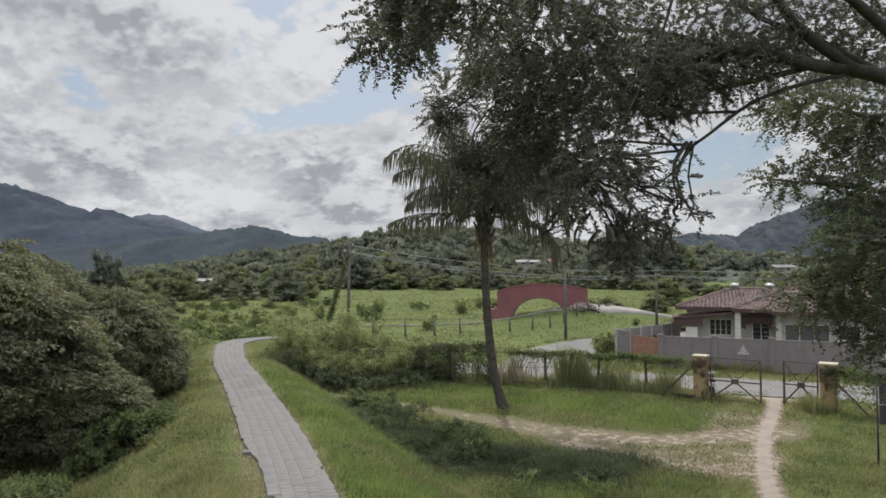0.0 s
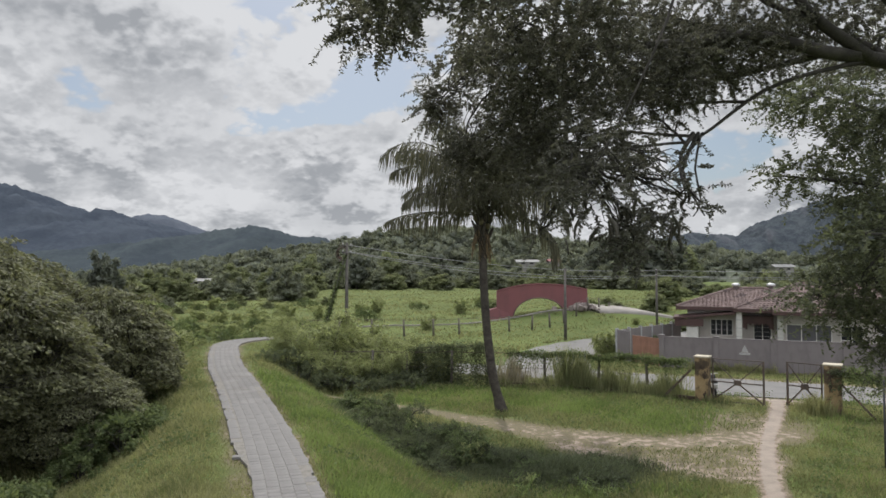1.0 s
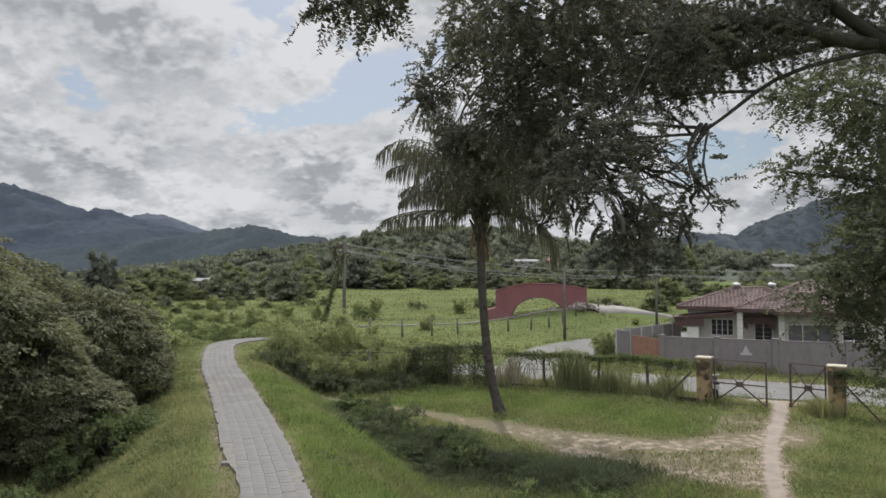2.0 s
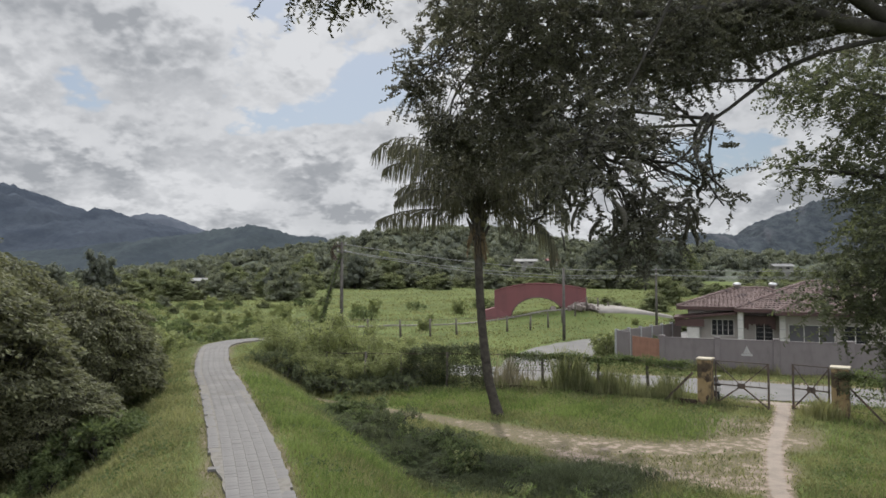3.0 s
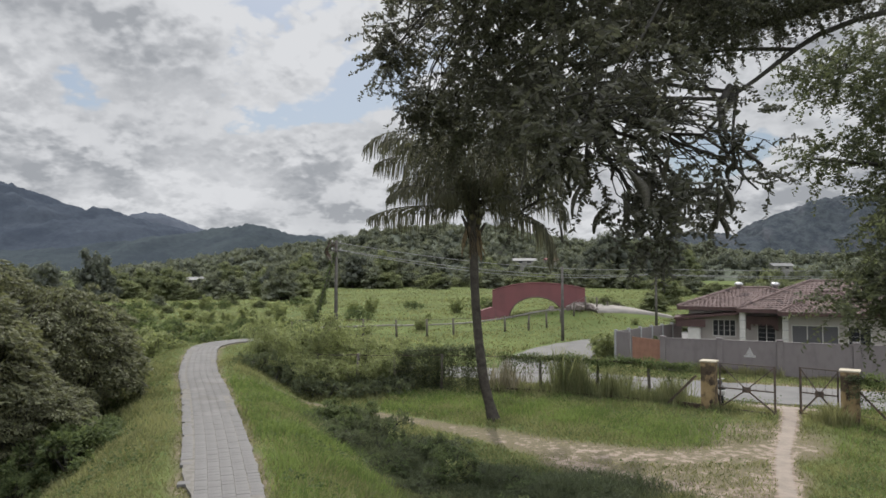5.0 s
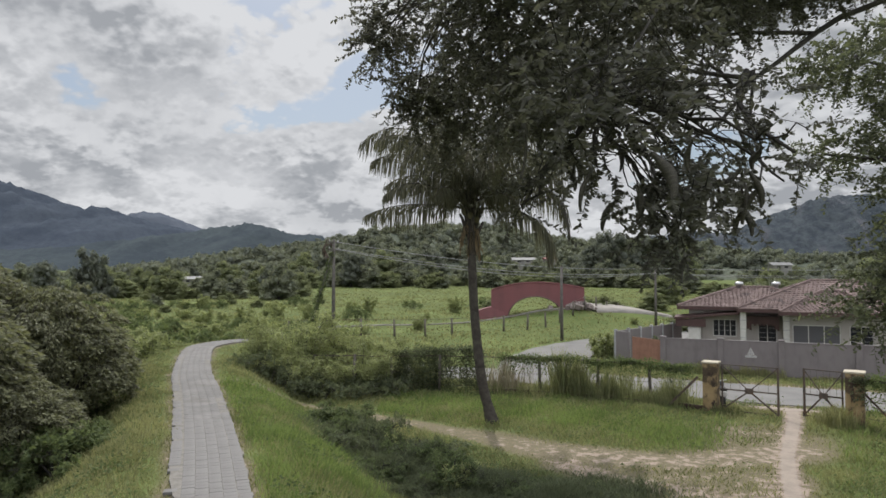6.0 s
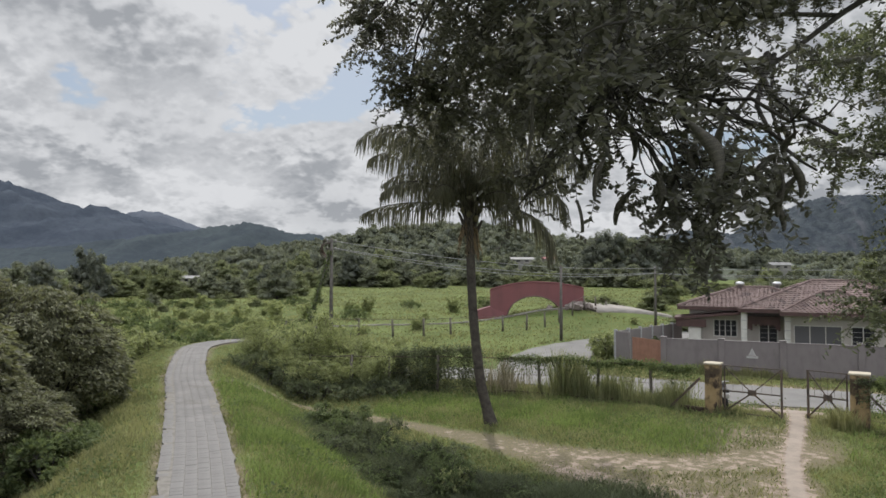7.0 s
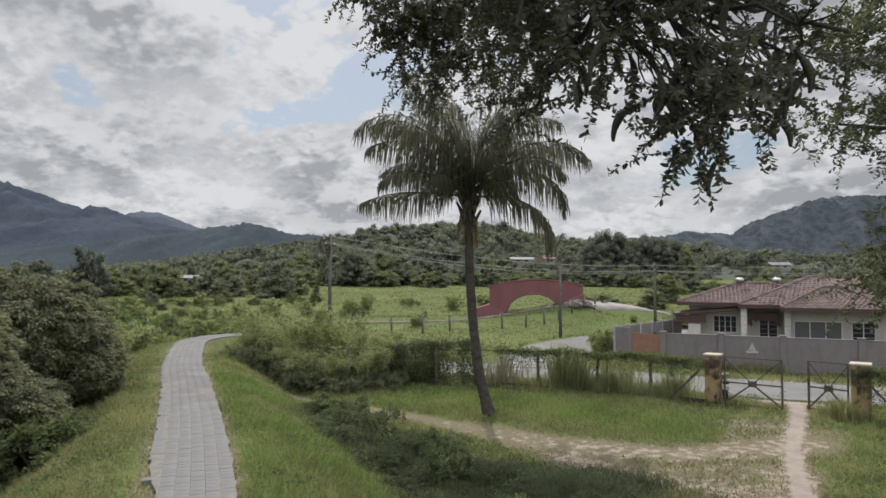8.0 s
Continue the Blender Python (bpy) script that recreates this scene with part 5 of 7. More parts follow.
def far_trees():
    r = np.random.RandomState(99)
    kinds = []
    for seed, wide, tall, n, leaf, tp, cone, mat in ((1, 8, 7.5, 3600, 0.36, 0.04, 0, HAZED_TREE), (2, 9.5, 9, 4200, 0.40, 0.05, 0, HAZED_OLIVE), (3, 7, 10, 3400, 0.36, 0.06, 0.6, HAZED_DARK), (4, 6.5, 5, 3000, 0.32, 0.02, 0, HAZED_OLIVE), (5, 8.5, 11, 4200, 0.40, 0.10, 0, HAZED_DARK)):
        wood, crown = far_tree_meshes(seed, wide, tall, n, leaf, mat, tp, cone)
        t = thing("tree", "bushy green tree beyond the open field", "tree", group="trees beyond the field")
        part("trunk", wood, t)
        part("crown", crown, t)
        kinds.append(t)
    global SCREEN_TREE
    SCREEN_TREE = kinds[0]
    put(kinds[0], -13, 262)
    put(kinds[1], 20, 258)
    put(kinds[2], -75, 150, 0, 1.0)
    put(kinds[3], 42, 128)
    put(kinds[4], 95, 205)
    n = 0
    while n < 58:
        y = r.uniform(0, 1) ** 1.3 * 150 + 188
        x = r.uniform(-0.72, 0.72) * y
        near = -0.20 < x / y < 0.34
        if near and y < 245:
            x, y = x * 1.3, y * 1.3
        again(kinds[r.choice([0, 1, 3, 3, 0, 4, 2], p=[.25, .2, .2, .15, .1, .07, .03])], x, y, r.uniform(0, 360), r.uniform(0.65, 1.2) * (1.25 if near else 1.0), r.uniform(0.7, 1.0), 0.3)
        n += 1
    n = 0
    while n < 96:
        y = r.uniform(150, 195)
        x = r.uniform(-0.72, 0.72) * y
        if -0.20 * y < x < 0.34 * y:
            x, y = x * 1.5, y * 1.5
        again(kinds[3 if r.uniform() < 0.7 else 0], x, y, r.uniform(0, 360), r.uniform(0.45, 0.95) * (1.35 if y > 196 else 1.0), r.uniform(0.7, 0.95), 0.3)
        n += 1
    for x, y, k, s in ((-80, 142, 4, 0.72), (-75, 150, 4, 0.66), (-69, 144, 2, 0.86), (-34, 150, 0, 0.9), (-41, 172, 4, 0.72), (56, 250, 4, 1.35), (62, 254, 4, 1.75), (70, 256, 0, 2.0), (77, 253, 4, 1.6), (84, 256, 4, 1.5), (93, 264, 1, 1.5), (-30, 240, 4, 1.1), (-19, 255, 1, 1.3), (23.5, 98.5, 3, 0.55), (25.5, 100.0, 3, 0.45)):
        again(kinds[k], x, y, r.uniform(0, 360), s, 1.0, 0.3)
    # low bushes along the far edge of the field
    for k in range(50):
        y = r.uniform(228, 262)
        again(kinds[(3, 0, 3)[k % 3]], y * (-0.21 + 0.56 * (k + r.uniform(0, 1)) / 50), y, r.uniform(0, 360), r.uniform(0.6, 1.3), r.uniform(0.7, 1.0), 0.3)
    for k in range(28):
        y = r.uniform(150, 196)
        again(kinds[(3, 3, 1)[k % 3]], y * (-0.60 + 0.42 * (k + r.uniform(0, 1)) / 28), y, r.uniform(0, 360), r.uniform(0.45, 0.85), r.uniform(0.6, 0.9), 0.3)
    # nearer shrubby trees at the field's left and behind the house
    for x, y, k, s in ((-58, 112, 3, 0.8), (-48, 120, 0, 0.7), (-66, 122, 1, 0.8), (-38, 128, 3, 0.9), (-30, 118, 3, 0.7), (-22, 130, 3, 0.8), (-52, 98, 3, 0.7), (-40, 104, 3, 0.6), (-62, 92, 3, 0.9), (-70, 105, 1, 0.7),
                       (38, 92, 3, 0.75), (46, 96, 0, 0.7), (52, 88, 3, 0.9), (60, 94, 1, 0.7), (44, 82, 3, 0.7), (56, 80, 0, 0.7), (66, 86, 3, 1.0), (48, 74, 3, 0.7), (58, 70, 0, 0.7),
                       (23, 104, 3, 0.5), (9, 112, 3, 0.45), (34, 110, 3, 0.7), (27.0, 78.0, 3, 0.5), (70, 110, 1, 0.9), (80, 120, 0, 1.0), (56, 116, 1, 0.8)):
        again(kinds[k], x, y, r.uniform(0, 360), s * (0.5 if x < 0 else 1), r.uniform(0.8, 1.0), 0.3)


def forest():
    """Woods on the low hill and along the valley, as one growth."""
    r = np.random.RandomState(64)
    parts, normals = [], []
    prof_x = np.array([-0.42, -0.30, -0.20, -0.14, -0.09, -0.02, 0.06, 0.12, 0.17, 0.24, 0.27, 0.32, 0.40, 0.55, 0.75, 1.0])
    prof_z = np.array([0.012, 0.030, 0.048, 0.056, 0.068, 0.074, 0.074, 0.066, 0.056, 0.052, 0.055, 0.045, 0.040, 0.036, 0.030, 0.020])
    for n in range(4400):
        k = r.uniform(0, 0.66) if n < 2000 else r.uniform(0.12, 0.66)
        y = 520 - 330 * 0.625 + 330 * k
        x = r.uniform(-0.8, 0.8) * 470 if n < 2000 else r.uniform(-0.46, 0.44) * y
        top = np.interp(x / 520, prof_x, prof_z, left=0.0, right=0.02) * 520
        gully = 1 + 0.14 * float(wave(x, y, 520 * 0.045, 23)) * math.sin(math.pi * min(1, k * 1.5)) * (k < 0.6)
        z = top * math.sin(min(1.0, k * 1.6) * math.pi / 2) * gully - 2
        y += 330 * 0.06 * float(wave(x, 23.0, 520 * 0.09, 23))
        if z < 0:
            z = 2.0
        R = 1.8 + 3.4 * r.uniform() ** 2
        m = 104
        c = np.array([x, y, z + R * 0.5])
        lump = in_ball(r, 3, 0.4) * 0.7
        d = in_ball(r, m, 0.75)
        d[:, 2] = np.abs(d[:, 2]) * 1.1 - 0.35
        at = c + (d * 0.6 + lump[r.randint(0, 3, m)]) * R
        parts.append(leaves(r, at, d * 0.5 + r.normal(size=(m, 3)) * 0.7, 1.0, 0.8))
        normals.append(np.repeat(unit(d + r.normal(size=(m, 3)) * 0.35 + np.array([0, 0, 0.55])), 4, 0))
        for t in lump:
            p, q, n = leaf_mass(r, c + t * R, np.array([0.42, 0.42, 0.38]) * R)
            parts.append((p, q))
            normals.append(n)
    v, q = join_arrays(parts)
    tagged(new("far_woods", array_mesh("far_woods", v, q, HAZED_FOREST, normals=np.concatenate(normals))), "dense green woods on the low hill", "woods", kind="stuff")


far_trees()
forest()


# ---- the gate and the fence ----
GATE_L, GATE_R = Vector((11.25, 29.95, 0)), Vector((15.30, 27.25, 0))


def peeled_patch(parent, r, x, z, wide, tall, face):
    """A thin ragged scab of dark bare render on the pillar's front."""
    n = 18
    rim = [(x + wide * math.cos(2 * math.pi * k / n) * f, z + tall * math.sin(2 * math.pi * k / n) * f) for k, f in enumerate(r.uniform(0.55, 1.15, n))]
    s = Shape()
    s.v = [(a, face - 0.005, b) for a, b in rim] + [(a * 1.01, face + 0.01, b) for a, b in rim]
    s.f = [tuple(range(n))] + [(k, k + n, (k + 1) % n + n, (k + 1) % n) for k in range(n)]
    part("peeled_patch", s.mesh("peeled_patch", PEELED), parent, "dark patch of peeled render")


def rough_pillar(p, size, tall, turn, label, patches):
    z = float(height(p.x, p.y))
    t = thing("gate_pillar", label, "gate pillar", pose(p.x, p.y, z, 0, 0, turn), "gate pillars")
    s = Shape()
    n = 9
    r = np.random.RandomState(int(p.x * 10))
    h = size / 2
    for i in range(n):
        zz = -0.3 + (tall + 0.3) * i / (n - 1)
        for a in range(12):
            u = a / 12 * 4
            k, f = int(u), u - int(u)
            cx = [(-1, -1), (1, -1), (1, 1), (-1, 1)]
            x = cx[k][0] * (1 - f) + cx[(k + 1) % 4][0] * f
            y = cx[k][1] * (1 - f) + cx[(k + 1) % 4][1] * f
            w = h * (1 - 0.05 * (f == 0)) + r.uniform(-0.006, 0.006)
            s.v.append((x * w, y * w, zz))
    for i in range(n - 1):
        for a in range(12):
            p0, p1 = i * 12 + a, i * 12 + (a + 1) % 12
            s.f.append((p0, p1, p1 + 12, p0 + 12))
    s.f.append(tuple((n - 1) * 12 + a for a in range(12)))
    part("shaft", s.mesh("shaft", PILLAR), t, "stained ochre render")
    cap = Shape().box((-h - 0.035, -h - 0.035, tall), (h + 0.035, h + 0.035, tall + 0.065))
    for x, zc, wide, high in patches:
        peeled_patch(t, r, x, zc, wide, high, -h - 0.006)
    part("cap", bevelled(cap.mesh("cap", PILLAR_CAP), 0.015), t, "pale flat cap")
    return t


rough_pillar(GATE_L, 0.56, 1.92, -34, "square ochre gate pillar with dark peeling stains",
             ((0.02, 1.50, 0.15, 0.10), (0.14, 1.18, 0.11, 0.17), (0.16, 0.28, 0.10, 0.22)))
rough_pillar(GATE_R, 0.60, 1.88, -34, "square ochre gate pillar overgrown with a vine",
             ((-0.05, 1.52, 0.20, 0.16), (-0.06, 1.10, 0.07, 0.30)))


def gate_leaf(hinge, free, label, low, high):
    hinge, free = Vector(hinge), Vector(free)
    d = free - hinge
    L = Vector((d.x, d.y)).length
    t = thing("gate_leaf", label, "gate", pose(hinge.x, hinge.y, 0, 0, 0, math.degrees(math.atan2(d.y, d.x))), "gate leaves")
    part("hinge_stile", Shape().bar((0.03, 0, low), (0.03, 0, high), 0.05).mesh("hinge_stile", GATE_IRON), t)
    part("end_stile", Shape().bar((L, 0, low - 0.06), (L, 0, high), 0.07).mesh("end_stile", GATE_IRON), t)
    part("top_rail", Shape().bar((0, 0, high - 0.02), (L, 0, high - 0.02), 0.035).mesh("top_rail", GATE_IRON), t)
    part("bottom_rail", Shape().bar((0, 0, low), (L, 0, low), 0.04).mesh("bottom_rail", GATE_IRON), t)
    c = (low + high) / 2 - 0.08
    part("middle_rail", Shape().bar((0, 0, c), (L, 0, c), 0.05).mesh("middle_rail", GATE_IRON), t)
    reach = min(L * 0.5, 1.0)
    for sx in (-1, 1):
        for sz in (-1, 1):
            end = (L / 2 + sx * reach, 0.006 * sx, low + 0.02 if sz < 0 else high - 0.04)
            b = Shape().bar((L / 2, 0.006 * sx, c), end, 0.055 if sz < 0 else 0.035)
            part("brace", b.mesh("brace", GATE_IRON), t)
    plate = Shape()
    plate.box((L / 2 - 0.15, -0.03, c - 0.11), (L / 2 + 0.15, 0.03, c + 0.11))
    part("cross_plate", bevelled(plate.mesh("cross_plate", GATE_IRON), 0.02), t)
    for i in range(1, 6):
        b = Shape().bar((L * i / 6, 0, c), (L * i / 6, 0, high), 0.008)
        part("wire", b.mesh("wire", GATE_IRON), t)
    lug = Shape().box((L - 0.06, -0.05, low - 0.05), (L + 0.05, 0.05, low + 0.12))
    part("shoe", bevelled(lug.mesh("shoe", GATE_IRON), 0.01), t)
    return t


gate_leaf((11.56, 29.72, 0), (13.18, 28.5, 0), "rusty iron gate leaf with crossed braces, ajar", 0.24, 2.02)
gate_leaf((15.0, 27.45, 0), (14.1, 28.4, 0), "rusty iron gate leaf with crossed braces, standing open", 0.30, 2.02)


def fence_run(line, label, spacing, seed, tall=1.75, thick=1.0):
    """Posts with two rails and strands of wire."""
    r = np.random.RandomState(seed)
    p0 = line[0]
    t = thing("fence", label, "fence", pose(float(p0[0]), float(p0[1]), float(height(p0[0], p0[1]))), "fences")
    back = t.matrix_basis.inverted()
    tops, d = [], 0.0
    last = None
    for a, b in zip(line[:-1], line[1:]):
        d += float(np.linalg.norm(b[:2] - a[:2]))
        if last is None or d >= spacing:
            d = 0.0
            z = float(height(a[0], a[1]))
            m = back @ Matrix.Translation((a[0], a[1], z)) @ pose(0, 0, 0, r.uniform(-3, 3), r.uniform(-3, 3), r.uniform(0, 90))
            s = Shape().tube([(0, 0, -0.3), (0, 0, tall * 0.5), (0, 0, tall)], [0.075 * thick, 0.07 * thick, 0.065 * thick], 7, 0.05, r)
            part("post", s.mesh("post", POST, True), t, m=m)
            tops.append(np.array([a[0], a[1], z]))
            last = a
    for f in (0.97, 0.55, 0.2):
        for a, b in zip(tops[:-1], tops[1:]):
            s = Shape().tube([a + (0, 0, tall * f), (a + b) / 2 + (0, 0, tall * f - 0.03), b + (0, 0, tall * f)], [0.022 if f > 0.9 else 0.008] * 3, 5)
            part("rail" if f > 0.9 else "strand", s.mesh("rail", GATE_IRON), t, m=back)
    return t, back


f1, back1 = fence_run(FENCE_LINE[::1], "old wire fence with leaning posts, overgrown", 1.9, 3)
brace = Shape().bar((9.72, 30.95, 0.02), (10.80, 30.15, 1.45), 0.085)
part("brace", brace.mesh("brace", GATE_IRON), f1, m=back1)
low_line = curve_points([(2.4, 34.75), (4.5, 34.3), (6.2, 33.7), (8.7, 32.25), (10.95, 30.15)], 0.7)
# low dark bars along the fence foot, in the pillars' peeled-render brown
for p, q in zip(low_line[:-1], low_line[1:]):
    plinth = Shape().bar((*p, float(height(*p)) + 0.10), (*q, float(height(*q)) + 0.10), 0.12, 0.24)
    part("plinth", plinth.mesh("plinth", PEELED), f1, "low dark bar under the fence", back1)
FENCE_RIGHT = curve_points([(15.35, 27.05), (17.0, 26.0), (20.0, 24.2), (24, 21.8)], 1.0)
f2, back2 = fence_run(FENCE_RIGHT, "wire fence beyond the gate, hung with vines", 2.0, 4)
part("brace", Shape().bar((15.45, 27.0, 1.35), (16.45, 26.4, 0.05), 0.07).mesh("brace", GATE_IRON), f2, m=back2)


def vine(name, label, nodes, spread, n, leaf, seed, mat=VINE_LEAF, drop=0.0, share=0.4):
    """A mat of climbing leaves along a line, with stems."""
    r = np.random.RandomState(seed)
    pts = curve_points(nodes, 0.1)
    t = thing(name, label, "vine", pose(*[float(a) for a in pts[0]]))
    back = Matrix.Translation(-Vector(pts[0]))
    stem = Shape()
    for _ in range(4):
        stem.tube(pts[::4] + r.normal(size=(len(pts[::4]), 3)) * 0.05, [0.012] * len(pts[::4]), 4)
    part("stem", stem.mesh("stem", BARK), t, m=back)
    bumps = 1 + 0.45 * np.sin(np.arange(len(pts)) * 0.35 + seed) + 0.3 * np.sin(np.arange(len(pts)) * 0.9)
    i = r.randint(0, len(pts), n)
    at = pts[i] + in_ball(r, n, 0.2) * np.array(spread) * bumps[i][:, None]
    at[:, 2] -= drop * r.uniform(0, 1, n) ** (2 if share < 0.5 else 1) * (r.uniform(0, 1, n) < share)
    way = r.normal(size=(n, 3)) * 0.6 + np.array([0, -0.4, 0.1])
    v, q = leaves(r, at, way, leaf, leaf * 0.6)
    part("foliage", array_mesh("foliage", v, q, mat), t, m=back)["kind"] = "stuff"
    return t


vine("fence_vine", "green vine along the fence top", [(3.4, 34.9, 1.7), (5.0, 34.4, 1.62), (6.2, 34.0, 1.72), (7.6, 33.2, 1.6), (8.7, 32.6, 1.75), (9.8, 31.5, 1.7), (10.7, 30.5, 1.75)], (0.32, 0.24, 0.19), 9500, 0.085, 3, drop=0.7)
vine("fence_vine", "dark vine curtain hanging over the fence", [(-1.6, 35.5, 1.75), (-0.4, 35.3, 1.9), (0.8, 35.2, 1.95), (2.0, 35.1, 2.0), (2.6, 35.1, 1.85)], (0.45, 0.35, 0.24), 11000, 0.10, 4, LOW_LEAF, 1.9, 0.85)
vine("pillar_vine", "green vine over the fence beside the gate pillar", [(15.45, 27.15, 1.72), (15.7, 26.9, 1.78), (16.1, 26.6, 1.7), (16.8, 26.1, 1.5), (18.4, 25.1, 1.5), (20, 24.2, 1.5)], (0.35, 0.3, 0.26), 5200, 0.10, 5, drop=1.2)


vine("pillar_vine", "dark vine hanging down the gate pillar", [(15.02, 26.9, 1.80), (15.2, 26.82, 1.84), (15.35, 26.8, 1.75)], (0.10, 0.07, 0.10), 260, 0.085, 8, LOW_LEAF, 0.75, 0.6)


def reeds(name, label, category, line, n, tall, mat, seed, spread=0.4, lean=0.12):
    """Tall narrow blades in clumps along a line, as one growth."""
    r = np.random.RandomState(seed)
    i = r.randint(0, len(line), n)
    x = line[i, 0] + r.normal(size=n) * spread
    y = line[i, 1] + r.normal(size=n) * spread
    z = height(x, y) - 0.03
    clump = 0.78 + 0.45 * np.sin(x * 2.1 + seed) * np.cos(y * 1.3) + 0.22 * np.sin(x * 6.3 + 2 * seed)
    h = tall * r.uniform(0.55, 1.15, n) * np.clip(clump, 0.45, 1.2)
    a = r.uniform(0, 2 * np.pi, n)
    w = 0.012 * r.uniform(0.7, 1.4, n)
    dx, dy = np.cos(a) * w, np.sin(a) * w
    lx, ly = r.normal(size=n) * lean * h, r.normal(size=n) * lean * h
    p0 = np.stack([x - dx, y - dy, z], 1)
    p1 = np.stack([x + dx, y + dy, z], 1)
    p2 = np.stack([x + lx * 0.4 + dx, y + ly * 0.4 + dy, z + h * 0.6], 1)
    p3 = np.stack([x + lx * 0.4 - dx, y + ly * 0.4 - dy, z + h * 0.6], 1)
    p4 = np.stack([x + lx + dx * 0.1, y + ly, z + h], 1)
    p5 = np.stack([x + lx - dx * 0.1, y + ly, z + h], 1)
    v = np.stack([p0, p1, p2, p3, p4, p5], 1).reshape(-1, 3)
    k = (np.arange(n) * 6)[:, None]
    q = np.concatenate([k + [[0, 1, 2, 3]], k + [[3, 2, 4, 5]]])
    return tagged(new(name, array_mesh(name, v, q, mat)), label, category, kind="stuff")


reeds("tall_grass", "tall green and straw-coloured reeds by the fence", "grass", curve_points([(6.0, 34.4), (7.4, 33.6), (8.5, 32.9)], 0.1), 2300, 1.75, REED, 1, 0.36, 0.2)
reeds("tall_grass", "thin reeds beside the gate pillar", "grass", curve_points([(9.2, 32.2), (10.4, 31.1)], 0.1), 900, 1.3, REED, 7, 0.3, 0.22)
reeds("dry_stalks", "dry bare stalks standing by the fence", "grass", curve_points([(2.9, 35.1), (3.6, 35.0), (4.3, 34.8)], 0.1), 360, 1.9, DRY_STALK, 2, 0.30, 0.14)
reeds("tall_grass", "tall grass at the foot of the fence", "grass", curve_points([(2.6, 34.9), (4.0, 34.6), (5.8, 34.1), (8.0, 32.9), (10.2, 30.8)], 0.1), 2200, 0.7, REED, 3, 0.25, 0.2)
reeds("tall_grass", "weeds round the gate pillar", "grass", curve_points([(11.4, 29.7), (12.0, 29.3)], 0.05), 420, 0.5, GRASS, 4, 0.22, 0.25)
reeds("tall_grass", "weeds beside the gate pillar", "grass", curve_points([(14.3, 27.6), (14.9, 26.9)], 0.05), 420, 0.7, GRASS, 5, 0.22, 0.25)
reeds("tall_grass", "yellow-green weeds at the foot of the grey wall", "grass", curve_points([(16.5, 46.2), (18.8, 45.1), (21, 44.1)], 0.1), 1200, 0.75, GRASS, 6, 0.25, 0.25)


# field fence, farther out
FIELD_FENCE = curve_points([(-13.0, 64.5), (-6.85, 67.3), (-1.7, 69.8), (7.0, 76.5), (11.0, 79.3), (16.9, 86.6), (21.7, 93.0), (26.0, 98.0)], 0.4)
fence_run(FIELD_FENCE, "line of grey posts and wire across the field", 3.2, 9, 1.75, 1.6)
DRAIN = curve_points([(-14.0, 75.5), (-10.9, 77.3), (-3.0, 83.4), (2.3, 86.5), (7.3, 88.6), (13.0, 89.3), (17.5, 89.2)], 1.0)
strip("drain_kerb", DRAIN, 0.12, 0.20, CONCRETE, "pale concrete drain edge across the field", "kerb")


# ---- utility poles and lines ----
def utility_pole(x, y, tall, label, lean=0.0, arms=True, seed=1):
    z = float(height(x, y))
    t = thing("utility_pole", label, "utility pole", pose(x, y, z, 0, lean, 0), "utility poles")
    part("shaft", Shape().tube([(0, 0, -0.5), (0, 0, tall * 0.5), (0, 0, tall)], [0.17, 0.14, 0.11], 10).mesh("shaft", POLE, True), t)
    if arms:
        for k, h in enumerate((tall - 0.25, tall - 0.85)):
            part("crossarm", bevelled(Shape().box((-0.8, -0.06, h - 0.06), (0.8, 0.06, h + 0.06)).mesh("crossarm", POLE), 0.01), t, m=pose(0, 0, 0, 0, 0, 70))
            for s in (-0.7, 0.0, 0.7):
                c = Shape().tube([(s * 0.34, s * 0.94, h + 0.05), (s * 0.34, s * 0.94, h + 0.14), (s * 0.34, s * 0.94, h + 0.22)], [0.035, 0.06, 0.03], 7)
                part("insulator", c.mesh("insulator", SIGN_WHITE, True), t)
    return t, Vector((x, y, z + tall))


pl, top_l = utility_pole(-8.0, 58.0, 8.7, "old wooden pole with crossarms and tangled cables")
_, top_r = utility_pole(25.6, 82.0, 7.0, "slim grey utility pole beside the road")
utility_pole(12.0, 67.0, 7.0, "short grey pole at the field fence", arms=False)
_, top_f = utility_pole(78.0, 80.0, 8.0, "grey utility pole beside the road")
stay = thing("leaning_pole", "leaning pole smothered in vines", "utility pole", pose(-10.2, 57.5, float(height(-10.2, 57.5))), "utility poles")
part("shaft", Shape().tube([(0, 0, -0.3), (1.1, 0.2, 4), (2.1, 0.4, 7.6)], [0.12, 0.11, 0.08], 8).mesh("shaft", POLE, True), stay)
rr = np.random.RandomState(3)
f = rr.uniform(0, 1, 2600) ** 1.6
at = np.stack([2.1 * f, 0.4 * f, 7.6 * f], 1) + in_ball(rr, 2600) * (0.42 - 0.28 * f)[:, None]
v, q = leaves(rr, at, rr.normal(size=(2600, 3)), 0.16, 0.10)
part("vine", array_mesh("vine", v, q, VINE_LEAF), stay, "climbing vine on the leaning pole")
tangle = Shape()
